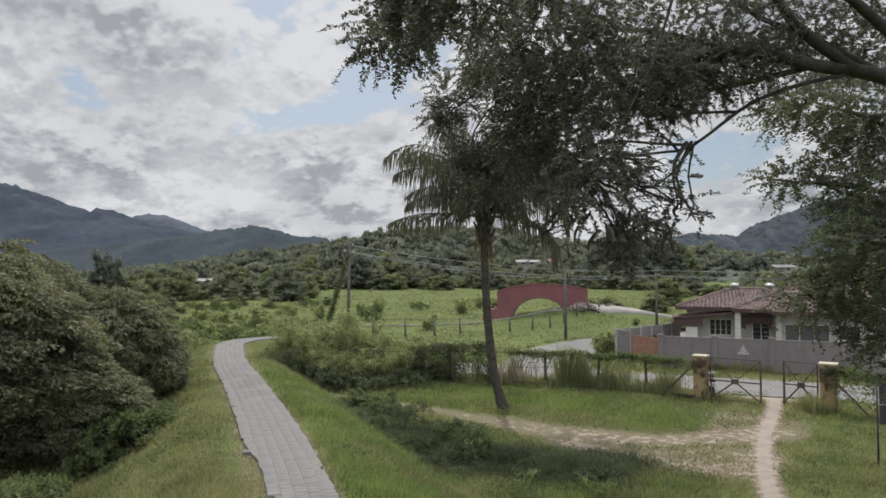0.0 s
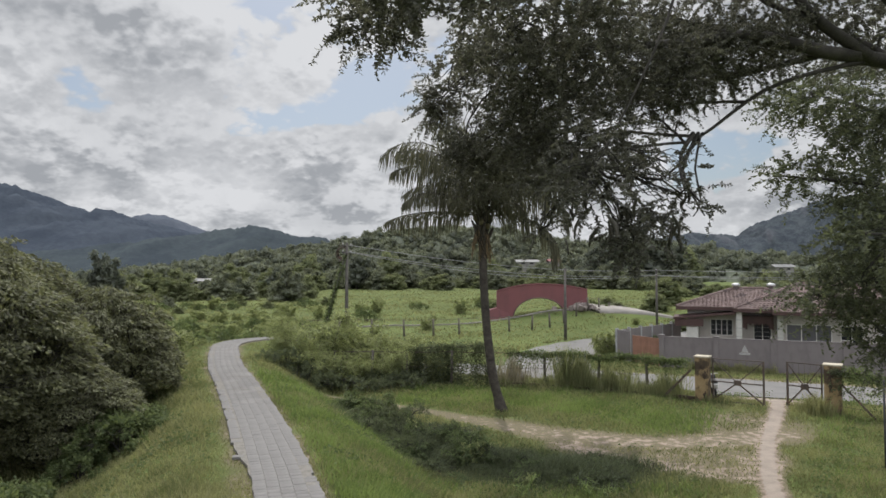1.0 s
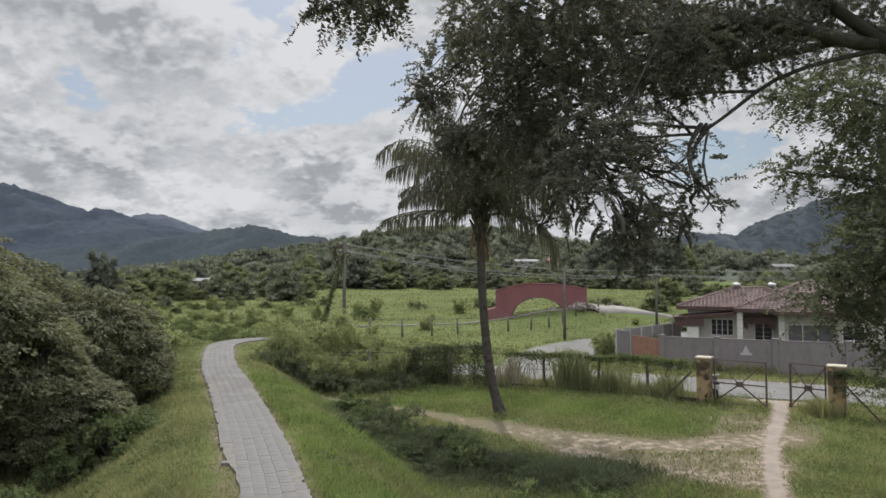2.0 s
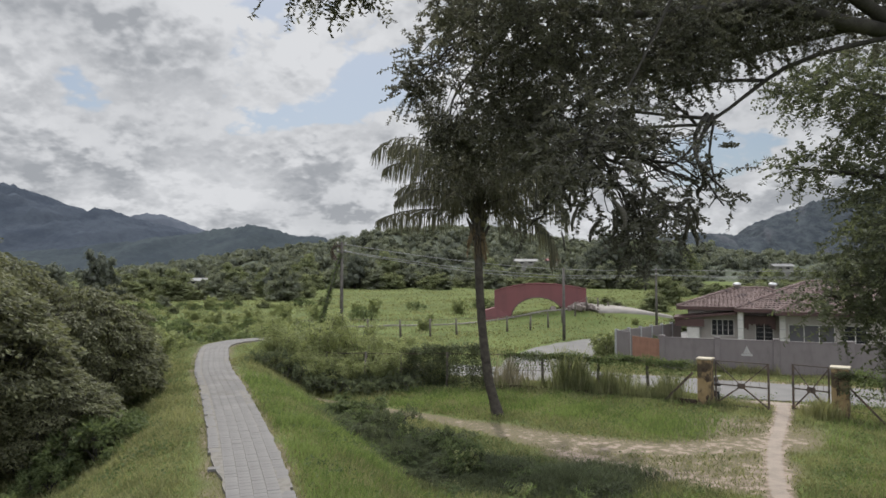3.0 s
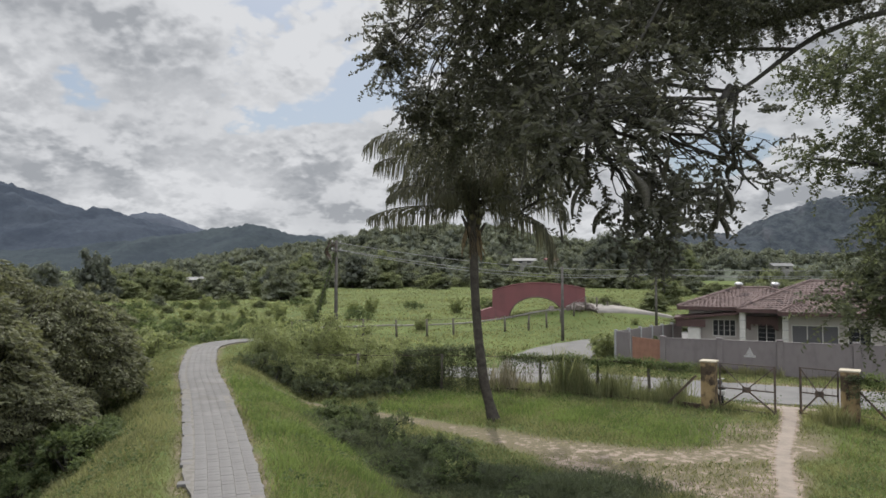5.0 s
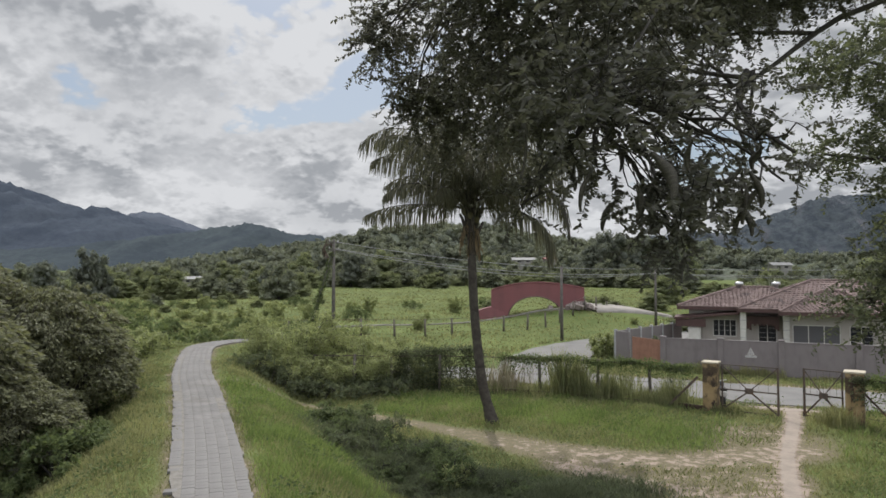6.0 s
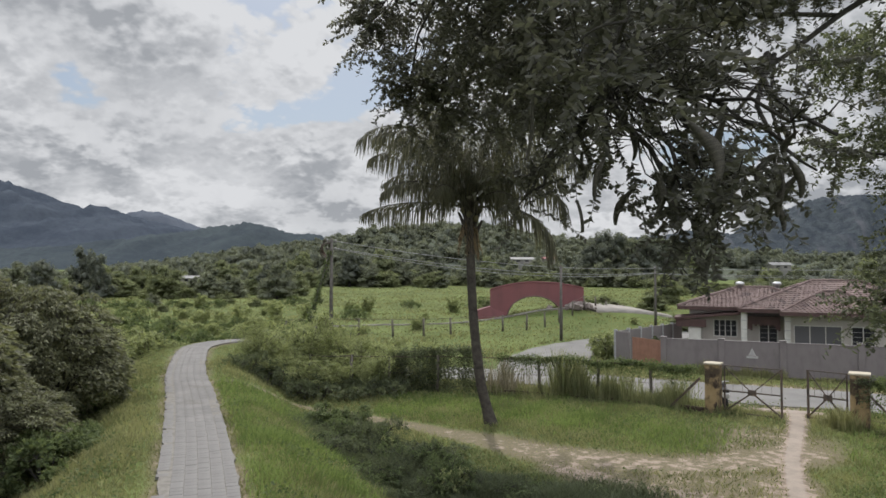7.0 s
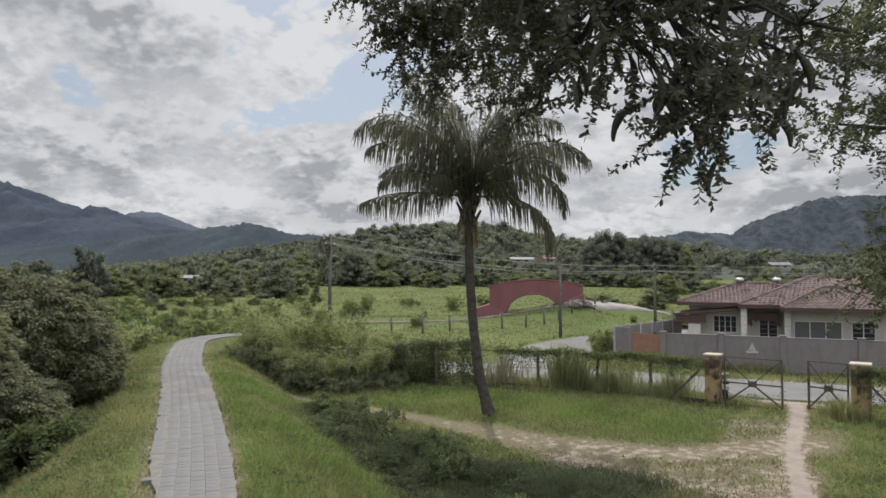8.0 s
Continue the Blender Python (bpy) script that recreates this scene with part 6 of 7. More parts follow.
for k in range(9):
    a = k * 0.7
    tangle.tube(curve_points([(0, 0, 7.9 + 0.07 * k), (-0.5 - 0.05 * k, 0.2 * math.sin(a), 8.7 - 0.1 * k), (-0.75, 0.2, 7.9 - 0.09 * k), (-0.3, 0.1 * math.cos(a), 7.2), (0.0, 0.0, 7.0 + 0.1 * k)], 0.2), [0.022] * len(curve_points([(0, 0, 7.9 + 0.07 * k), (-0.5 - 0.05 * k, 0.2 * math.sin(a), 8.7 - 0.1 * k), (-0.75, 0.2, 7.9 - 0.09 * k), (-0.3, 0.1 * math.cos(a), 7.2), (0.0, 0.0, 7.0 + 0.1 * k)], 0.2)), 4)
part("cable_coil", tangle.mesh("cable_coil", GATE_IRON), pl)


def cable(a, b, sag, r=0.028):
    a, b = Vector(a), Vector(b)
    pts = [a.lerp(b, i / 24) - Vector((0, 0, sag * 4 * (i / 24) * (1 - i / 24))) for i in range(25)]
    ob = part("cable", Shape().tube(pts, [r] * 25, 5).mesh("cable", WIRE), None)
    return tagged(ob, "sagging black overhead cable between the poles", "cable", "overhead cables")


for dz, sag in ((-0.2, 0.8), (-0.75, 0.9), (-0.8, 1.15)):
    cable(top_l + Vector((0.2, 0, dz)), top_r + Vector((0, 0, dz)), sag)
for dz, sag in ((-0.2, 0.6), (-0.8, 0.7), (-0.85, 0.9)):
    cable(top_r + Vector((0, 0, dz)), top_f + Vector((0, 0, dz)), sag)


# ---- the house ----
def hip_roof(parent, x0, x1, y0, y1, z, rise, label):
    """A hipped roof with rows of tiles standing proud, and its ridge tiles."""
    roof = part("roof", Shape().box((x0, y0, z - 0.03), (x1, y1, z)).mesh("roof_deck", MAROON), parent, label)
    half = (y1 - y0) / 2
    yc = (y0 + y1) / 2
    ra, rb = x0 + half, x1 - half
    faces = {"front": ((x0, y0), (x1, y0), (ra, yc), (rb, yc)), "left": ((x0, y1), (x0, y0), (ra, yc), (ra, yc)),
             "right": ((x1, y0), (x1, y1), (rb, yc), (rb, yc)), "rear": ((x1, y1), (x0, y1), (rb, yc), (ra, yc))}
    for name, (a, b, ta, tb) in faces.items():
        s = Shape()
        a, b = Vector((*a, z)), Vector((*b, z))
        ta, tb = Vector((*ta, z + rise)), Vector((*tb, z + rise))
        rows = 15
        nrm = (b - a).cross(ta - a).normalized()
        if nrm.z < 0:
            nrm.negate()
        for i in range(rows):
            f0, f1 = i / rows, (i + 1) / rows
            p, q2 = a.lerp(ta, f0), b.lerp(tb, f0)
            p2, q3 = a.lerp(ta, f1), b.lerp(tb, f1)
            cols = max(2, int((q2 - p).length / 0.30) * 2)
            for c in range(cols):
                g0, g1 = c / cols, (c + 1) / cols
                hi = 0.045 if c % 2 else 0.012
                A, B = p.lerp(q2, g0) + nrm * (0.05 + hi), p.lerp(q2, g1) + nrm * (0.05 + hi)
                C, D = p2.lerp(q3, g1) + nrm * hi, p2.lerp(q3, g0) + nrm * hi
                A0, B0 = A - nrm * (0.05 + hi), B - nrm * (0.05 + hi)
                s.add([A, B, C, D, A0, B0, C - nrm * hi, D - nrm * hi], [(0, 1, 2, 3), (4, 5, 1, 0), (1, 5, 6, 2), (4, 0, 3, 7)])
        part("tile_slope", s.mesh("tile_slope", ROOF_TILE), roof)["kind"] = "stuff"
    caps = Shape()
    for a, b in (((x0, y0, z), (ra, yc, z + rise)), ((x0, y1, z), (ra, yc, z + rise)), ((x1, y0, z), (rb, yc, z + rise)), ((x1, y1, z), (rb, yc, z + rise)), ((ra, yc, z + rise), (rb, yc, z + rise))):
        a, b = Vector(a), Vector(b)
        if (b - a).length < 0.3:
            continue
        n = max(2, int((b - a).length / 0.35))
        for i in range(n):
            caps.tube([a.lerp(b, i / n) + Vector((0, 0, 0.10)), a.lerp(b, (i + 1.08) / n) + Vector((0, 0, 0.08))], [0.11, 0.09], 7)
    part("ridge_capping", caps.mesh("ridge_capping", ROOF_TILE), roof)["kind"] = "stuff"
    for a, b in (((x0, y0 - 0.02, z - 0.22), (x1, y0 + 0.02, z + 0.03)), ((x0, y1 - 0.02, z - 0.22), (x1, y1 + 0.02, z + 0.03)),
                 ((x0 - 0.02, y0 + 0.02, z - 0.22), (x0 + 0.02, y1 - 0.02, z + 0.03)), ((x1 - 0.02, y0 + 0.02, z - 0.22), (x1 + 0.02, y1 - 0.02, z + 0.03))):
        part("fascia", Shape().box(a, b).mesh("fascia", MAROON), roof, "maroon fascia board")
    return roof


def house_window(parent, x0, x1, z0, z1, y, panes, bars, glass=None):
    w = part("window", Shape().box((x0 - 0.06, y - 0.05, z0 - 0.10), (x1 + 0.06, y + 0.02, z0 - 0.03)).mesh("sill", HOUSE_WHITE), parent, "dark glazed window with a white grille")
    fr = Shape()
    t = 0.06
    fr.box((x0, y - 0.05, z0), (x0 + t, y + 0.03, z1)).box((x1 - t, y - 0.05, z0), (x1, y + 0.03, z1))
    fr.box((x0 + t, y - 0.05, z0), (x1 - t, y + 0.03, z0 + t)).box((x0 + t, y - 0.05, z1 - t), (x1 - t, y + 0.03, z1))
    part("frame", fr.mesh("frame", HOUSE_WHITE), w)
    step = (x1 - x0 - t) / panes
    for k in range(panes):
        a = x0 + t + k * step
        part("pane", Shape().box((a, y + 0.0, z0 + t), (a + step - t, y + 0.012, z1 - t)).mesh("pane", glass or DARK_GLASS), w)
        if k:
            part("mullion", Shape().box((a - t, y - 0.045, z0 + t), (a, y + 0.025, z1 - t)).mesh("mullion", HOUSE_WHITE), w)
        for b in range(1, bars + 1):
            zz = z0 + t + (z1 - z0 - 2 * t) * b / (bars + 1)
            part("grille_bar", Shape().box((a, y - 0.03, zz - 0.012), (a + step - t, y - 0.012, zz + 0.012)).mesh("grille_bar", SIGN_GREY), w)
    return w


def wall_with_holes(x0, x1, z0, z1, y0, y1, holes):
    """A wall slab along x, in one piece, with real openings."""
    xs = sorted({x0, x1, *[h[0] for h in holes], *[h[1] for h in holes]})
    zs = sorted({z0, z1, *[h[2] for h in holes], *[h[3] for h in holes]})
    nx, nz = len(xs), len(zs)
    s = Shape()
    s.v = [(x, y, z) for y in (y0, y1) for z in zs for x in xs]

    def solid(i, k):
        if not (0 <= i < nx - 1 and 0 <= k < nz - 1):
            return False
        cx, cz = (xs[i] + xs[i + 1]) / 2, (zs[k] + zs[k + 1]) / 2
        return not any(h[0] < cx < h[1] and h[2] < cz < h[3] for h in holes)

    b = nx * nz
    for k in range(nz - 1):
        for i in range(nx - 1):
            if not solid(i, k):
                continue
            p, q, r, t = k * nx + i, k * nx + i + 1, (k + 1) * nx + i + 1, (k + 1) * nx + i
            s.f += [(p, q, r, t), (b + t, b + r, b + q, b + p)]
            if not solid(i - 1, k):
                s.f.append((p, t, b + t, b + p))
            if not solid(i + 1, k):
                s.f.append((q, b + q, b + r, r))
            if not solid(i, k - 1):
                s.f.append((p, b + p, b + q, q))
            if not solid(i, k + 1):
                s.f.append((t, r, b + r, b + t))
    return s


def build_house():
    h = thing("bungalow", "cream single-storey bungalow with red-brown hipped tile roofs", "house", pose(20.3, 57.0, -0.6, 0, 0, -25.2))
    w1, w2, w3, w4, w5 = (1.75, 3.45, 1.30, 2.62), (4.95, 6.25, 0.9, 2.45), (7.25, 10.3, 1.05, 2.42), (10.85, 12.3, 0.95, 2.42), (13.4, 14.6, 1.3, 2.42)
    part("wall", wall_with_holes(0, 6.9, 0, 3.45, 0, 0.2, [w1, w2]).mesh("wall", HOUSE_WALL), h)
    part("wall", wall_with_holes(6.9, 16, 0, 3.35, -1.25, -1.05, [w3, w4, w5]).mesh("wall", HOUSE_WALL), h)
    part("wall", Shape().box((0, 0.2, 0), (0.2, 7.0, 3.45)).mesh("wall", HOUSE_WALL), h)
    part("wall", Shape().box((15.8, -1.05, 0), (16.0, 7.0, 3.35)).mesh("wall", HOUSE_WALL), h)
    part("wall", Shape().box((0.2, 6.8, 0), (15.8, 7.0, 3.35)).mesh("wall", HOUSE_WALL), h)
    part("wall", Shape().box((6.9, -1.05, 0), (7.1, 0.0, 3.35)).mesh("wall", HOUSE_WALL), h)
    part("floor_slab", Shape().box((-0.5, -1.5, -0.3), (16.3, 7.2, -0.02)).mesh("floor_slab", CONCRETE), h)
    house_window(h, *w1, 0.08, 4, 2)
    house_window(h, *w2, 0.08, 2, 3)
    house_window(h, *w3, -1.17, 3, 0, GREY_GLASS)
    house_window(h, *w4, -1.17, 2, 3)
    house_window(h, *w5, -1.17, 2, 1)
    for x in (3.95, 6.85):
        c = part("column", Shape().box((x - 0.2, -1.45, -0.05), (x + 0.2, -1.05, 3.4)).mesh("column", HOUSE_WHITE), h, "white porch column with banded grooves")
        for z in (0.7, 1.35, 2.0, 2.65):
            part("band", Shape().box((x - 0.215, -1.465, z), (x + 0.215, -1.035, z + 0.05)).mesh("band", SIGN_GREY), c)
    # scalloped awning over the porch window, and the lean-to at the side
    s = Shape()
    n = 14
    for i in range(n):
        a, b = 4.2 + 2.2 * i / n, 4.2 + 2.2 * (i + 1) / n
        low = 2.35 - (0.10 if i % 2 else 0.0) - (0.35 if i in (0, 1, n - 1, n - 2) else 0)
        s.box((a, -0.75, low), (b, -0.70, 2.95))
    s.box((4.2, -0.75, 2.93), (6.4, 0.0, 2.97))
    part("awning", s.mesh("awning", MAROON), h, "maroon scalloped porch awning")
    s = Shape()
    s.add([(-1.0, -1.1, 2.75), (3.7, -1.1, 3.22), (3.7, 0, 3.32), (-1.0, 0, 2.9), (-1.0, -1.1, 2.60), (3.7, -1.1, 3.07), (3.7, 0, 3.17), (-1.0, 0, 2.75)],
          [(0, 1, 2, 3), (7, 6, 5, 4), (0, 4, 5, 1), (3, 2, 6, 7), (0, 3, 7, 4), (1, 5, 6, 2)])
    part("lean_to_roof", s.mesh("lean_to_roof", MAROON), h, "maroon sheet roof over the side porch")
    part("side_wall", Shape().box((0.0, -0.9, 0), (0.9, -0.002, 2.0)).mesh("side_wall", HOUSE_WHITE), h, "white side porch wall")
    part("side_awning", Shape().box((-0.9, -1.0, 2.05), (1.3, -0.95, 2.65)).mesh("side_awning", MAROON), h, "hanging maroon awning")
    hip_roof(h, -0.8, 10.0, -0.8, 7.6, 3.58, 1.42, "red-brown tiled hip roof")
    hip_roof(h, 3.55, 17.0, -1.75, 8.6, 3.50, 2.05, "red-brown tiled hip roof")
    hip_roof(h, 6.35, 13.3, -2.5, 3.2, 3.36, 1.45, "red-brown tiled hip roof over the front room")
    for x, y, z in ((3.6, 3.4, 4.95), (6.3, 3.4, 4.95)):
        v = Shape().tube([(x, y, z), (x, y, z + 0.28), (x, y, z + 0.30), (x, y, z + 0.48), (x, y, z + 0.56)], [0.18, 0.18, 0.34, 0.34, 0.14], 12)
        part("roof_vent", v.mesh("roof_vent", STEEL, True), h, "squat galvanised roof ventilator")
    return h


build_house()


def build_boundary():
    t = thing("boundary_wall", "grey painted masonry boundary wall with pillars", "wall", pose(14.5, 47.7, -0.75, 0, 0, -25.2))
    L, tall = 22.0, 2.12
    xs = [0.65, 4.1, 7.55, 11.6, 15.5, 19.5, L]
    for a, b in zip(xs[:-1], xs[1:]):
        part("panel", Shape().box((a + 0.15, -0.07, -0.2), (b - 0.15, 0.07, tall - 0.03)).mesh("panel", WALL_GREY), t)
        part("coping", Shape().box((a + 0.15, -0.10, tall - 0.03), (b - 0.15, 0.10, tall + 0.02)).mesh("coping", WALL_GREY), t)
    for x in xs:
        s = Shape().box((x - 0.17, -0.17, -0.2), (x + 0.17, 0.17, tall + 0.08))
        p = part("pillar", bevelled(s.mesh("pillar", WALL_GREY), 0.015), t)
        part("pillar_cap", bevelled(Shape().box((x - 0.21, -0.21, tall + 0.08), (x + 0.21, 0.21, tall + 0.14)).mesh("pillar_cap", WALL_GREY), 0.015), p)
    side = thing("boundary_wall", "grey side wall with paler posts, stepping up", "wall", pose(13.2, 52.0, -0.75, 0, 0, 47.5))
    for k in range(6):
        part("panel", Shape().box((0.1 + 1.9 * k, -0.06, -0.2), (1.9 * k + 1.8, 0.06, 2.2)).mesh("panel", WALL_GREY), side)
        part("post", Shape().box((1.9 * k - 0.1, -0.10, -0.2), (1.9 * k + 0.1, 0.10, 2.32)).mesh("post", SIGN_GREY), side)
    end = thing("boundary_wall", "short grey end wall beside the orange gate", "wall", pose(13.2, 52.0, -0.75, 0, 0, -68))
    part("panel", Shape().box((0.1, -0.07, -0.2), (1.5, 0.07, 2.22)).mesh("panel", WALL_GREY), end)
    g = thing("sheet_gate", "orange sheet metal driveway gate, closed", "gate", pose(13.92, 50.35, -0.72, 0, 0, -67))
    part("frame", Shape().box((0, -0.03, 0.02), (0.08, 0.03, 1.92)).box((2.75, -0.03, 0.02), (2.83, 0.03, 1.92)).box((0.08, -0.03, 1.84), (2.75, 0.03, 1.92)).box((0.08, -0.03, 0.02), (2.75, 0.03, 0.1)).mesh("frame", WALL_ORANGE), g)
    for k in range(8):
        part("panel", Shape().box((0.09 + k * 0.333, -0.02, 0.1), (0.40 + k * 0.333, 0.012, 1.84)).mesh("panel", WALL_ORANGE), g)
    # white triangular notices fixed to the wall
    for x in (5.85, 13.9):
        z = 1.28
        n = thing("wall_notice", "small white triangular notice on the grey wall", "sign", pose(14.5, 47.7, -0.75, 0, 0, -25.2) @ pose(x, -0.085, z), "wall notices")
        s = Shape().add([(-0.22, 0, 0.0), (0.22, 0, 0.0), (0.0, 0, 0.48), (-0.22, -0.02, 0.0), (0.22, -0.02, 0.0), (0.0, -0.02, 0.48)], [(3, 4, 5), (0, 2, 1), (0, 1, 4, 3), (1, 2, 5, 4), (2, 0, 3, 5)])
        part("triangle", s.mesh("triangle", SIGN_WHITE), n)
        part("plate", Shape().box((-0.33, -0.02, -0.16), (0.33, 0, -0.03)).mesh("plate", SIGN_WHITE), n)
        for k, (wd, zz) in enumerate(((0.03, 0.31), (0.09, 0.19), (0.14, 0.07))):
            part("bar", Shape().box((-wd, -0.026, zz), (wd, -0.021, zz + 0.06)).mesh("bar", SIGN_GREY), n)
        part("bar", Shape().box((-0.28, -0.026, -0.12), (0.28, -0.021, -0.07)).mesh("bar", SIGN_GREY), n)


build_boundary()


# ---- small things ----
def notice_board():
    x, y = 12.75, 20.2
    z = float(height(x, y))
    t = thing("notice_board", "dark notice board on thin black posts in the grass", "sign", pose(x, y, z, 0, 0, -6))
    for px in (0.0, 1.5):
        part("post", Shape().tube([(px, 0, -0.3), (px, 0, 2.55)], [0.03, 0.03], 8).mesh("post", BOARD, True), t)
    part("panel", bevelled(Shape().box((0.04, -0.05, 1.22), (1.46, -0.031, 2.42)).mesh("panel", BOARD), 0.004), t, "dark blue-black panel")
    part("trim", Shape().box((0.035, -0.06, 1.78), (1.465, -0.052, 1.81)).mesh("trim", SIGN_GREY), t)


notice_board()


def parked_motorcycle():
    """Only its rear shows past the gate pillar."""
    t = thing("motorcycle", "parked dark motorcycle with a white rear panel by the gate", "motorcycle", pose(12.05, 30.75, float(height(12.05, 30.75)), 0, 0, 78))
    def wheel(x):
        s = Shape()
        n = 18
        ring = [(x + 0.29 * math.cos(2 * math.pi * k / n), 0, 0.29 + 0.29 * math.sin(2 * math.pi * k / n)) for k in range(n + 1)]
        w = part("wheel", s.tube(ring, [0.05] * (n + 1), 7).mesh("tyre", RUBBER, True), t)
        h = Shape()
        for k in range(6):
            a = k * math.pi / 3
            h.bar((x, 0, 0.29), (x + 0.25 * math.cos(a), 0, 0.29 + 0.25 * math.sin(a)), 0.025)
        part("rim", h.mesh("rim", STEEL), w)
    wheel(0.0)
    wheel(1.25)
    part("seat", bevelled(Shape().box((-0.15, -0.13, 0.72), (0.55, 0.13, 0.84)).mesh("seat", RUBBER), 0.05, 3), t)
    part("rear_panel", bevelled(Shape().box((-0.25, -0.12, 0.50), (0.45, 0.12, 0.71)).mesh("rear_panel", SIGN_WHITE), 0.05, 3), t, "white plastic rear panel")
    part("body", bevelled(Shape().box((0.25, -0.12, 0.22), (0.85, 0.12, 0.52)).mesh("body", BOARD), 0.06, 3), t)
    part("front_shield", bevelled(Shape().box((0.86, -0.20, 0.35), (0.98, 0.20, 0.95)).mesh("front_shield", BOARD), 0.04, 3), t)
    part("fork", Shape().bar((1.25, 0.07, 0.29), (1.0, 0.07, 0.98), 0.04).bar((1.25, -0.07, 0.29), (1.0, -0.07, 0.98), 0.04).mesh("fork", STEEL), t)
    part("handlebar", Shape().tube([(0.95, -0.32, 1.02), (1.0, 0, 0.98), (0.95, 0.32, 1.02)], [0.018] * 3, 6).mesh("handlebar", STEEL), t)
    part("stand", Shape().bar((0.5, 0.1, 0.3), (0.5, 0.22, 0.0), 0.025).mesh("stand", STEEL), t)


parked_motorcycle()


def bridge_top(x):
    return 4.40 - (1.15 if x < 0 else 0.75) * (x / 6.2) ** 2


def red_bridge():
    t = thing("arched_bridge", "red painted humped arch bridge standing in the field", "bridge", pose(13.0, 92.0, 0.04, 0, 0, -4))
    W, D = 6.2, 2.6
    n = 40
    s = Shape()
    for y in (-D / 2, D / 2):
        for i in range(n + 1):
            x = -W + 0.5 + (2 * W - 0.5) * i / n
            top = bridge_top(x)
            a = (x + 0.05) / 3.45
            under = 2.62 * math.sqrt(max(0.0, 1 - a * a)) if abs(a) < 1 else -1.3
            s.v.append((x, y, max(under, -1.3)))
            s.v.append((x, y, top))
    m = 2 * (n + 1)
    for i in range(n):
        k = 2 * i
        s.f += [(k, k + 2, k + 3, k + 1), (m + k, m + k + 1, m + k + 3, m + k + 2), (k + 1, k + 3, m + k + 3, m + k + 1), (k, m + k, m + k + 2, k + 2)]
    s.f += [(0, 1, m + 1, m), (2 * n, m + 2 * n, m + 2 * n + 1, 2 * n + 1)]
    part("arch_wall", s.mesh("arch_wall", ARCH_RED), t)
    rim = Shape()
    pts = [(-0.05 + 3.45 * math.cos(math.pi * k / 30), -D / 2 - 0.03, 2.62 * math.sin(math.pi * k / 30)) for k in range(31)]
    part("arch_rim", rim.tube(pts, [0.09] * 31, 5).mesh("arch_rim", ARCH_DARK), t)
    part("coping", Shape().tube([(-W + 0.5 + (2 * W - 0.5) * i / n, -D / 2, bridge_top(-W + 0.5 + (2 * W - 0.5) * i / n) + 0.02) for i in range(n + 1)], [0.10] * (n + 1), 5).mesh("coping", ARCH_RED), t)
    w = Shape()
    w.add([(-W - 1.6, -1.6, -1.3), (-W + 2.6, -1.6, -1.3), (-W + 2.2, -1.35, 0.5), (-W + 0.4, -1.35, 1.25), (-W - 1.3, -1.5, 0.75), (-W - 1.6, 0.9, -1.3), (-W + 2.6, 0.9, -1.3), (-W + 2.2, 0.9, 0.5), (-W + 0.4, 0.9, 1.25), (-W - 1.3, 0.9, 0.75)],
          [(0, 1, 2, 3, 4), (9, 8, 7, 6, 5), (0, 4, 9, 5), (4, 3, 8, 9), (3, 2, 7, 8), (2, 1, 6, 7)])
    part("wing_wall", w.mesh("wing_wall", ARCH_RED), t, "low red wing wall")
    return t


red_bridge()


def village_house(x, y, z, wide, deep, tall, roof, turn, label):
    t = thing("village_house", label, "house", pose(x, y, z, 0, 0, turn), "village houses")
    part("wall", wall_with_holes(-wide / 2, wide / 2, -3, tall, -deep / 2, -deep / 2 + 0.2, [(-wide * 0.3, -wide * 0.12, tall * 0.35, tall * 0.75), (wide * 0.1, wide * 0.3, tall * 0.35, tall * 0.75)]).box((-wide / 2, -deep / 2 + 0.2, -3), (wide / 2, deep / 2, tall)).mesh("wall", FAR_WALL), t)
    for a in (-wide * 0.21, wide * 0.2):
        part("window", Shape().box((a - wide * 0.09, -deep / 2 + 0.1, tall * 0.35), (a + wide * 0.1, -deep / 2 + 0.18, tall * 0.75)).mesh("window", DARK_GLASS), t)
    e = 0.6
    s = Shape().add([(-wide / 2 - e, -deep / 2 - e, tall), (wide / 2 + e, -deep / 2 - e, tall), (wide / 2 + e, deep / 2 + e, tall), (-wide / 2 - e, deep / 2 + e, tall), (-wide / 2 - e, 0, tall + deep * 0.22), (wide / 2 + e, 0, tall + deep * 0.22)],
                    [(0, 1, 5, 4), (2, 3, 4, 5), (0, 4, 3), (1, 2, 5), (0, 3, 2, 1)])
    part("roof", s.mesh("roof", roof), t)
    for dx, sc in ((-wide * 0.6, 0.5), (wide * 0.55, 0.42), (wide * 0.05, 0.36)):
        c = copy_thing(SCREEN_TREE, pose(0, 0, 0))
        c.matrix_basis = pose(x + dx, y - deep - 2.5, z - 3.2, 0, 0, dx * 40) @ Matrix.Diagonal((sc, sc, sc * 0.9, 1))


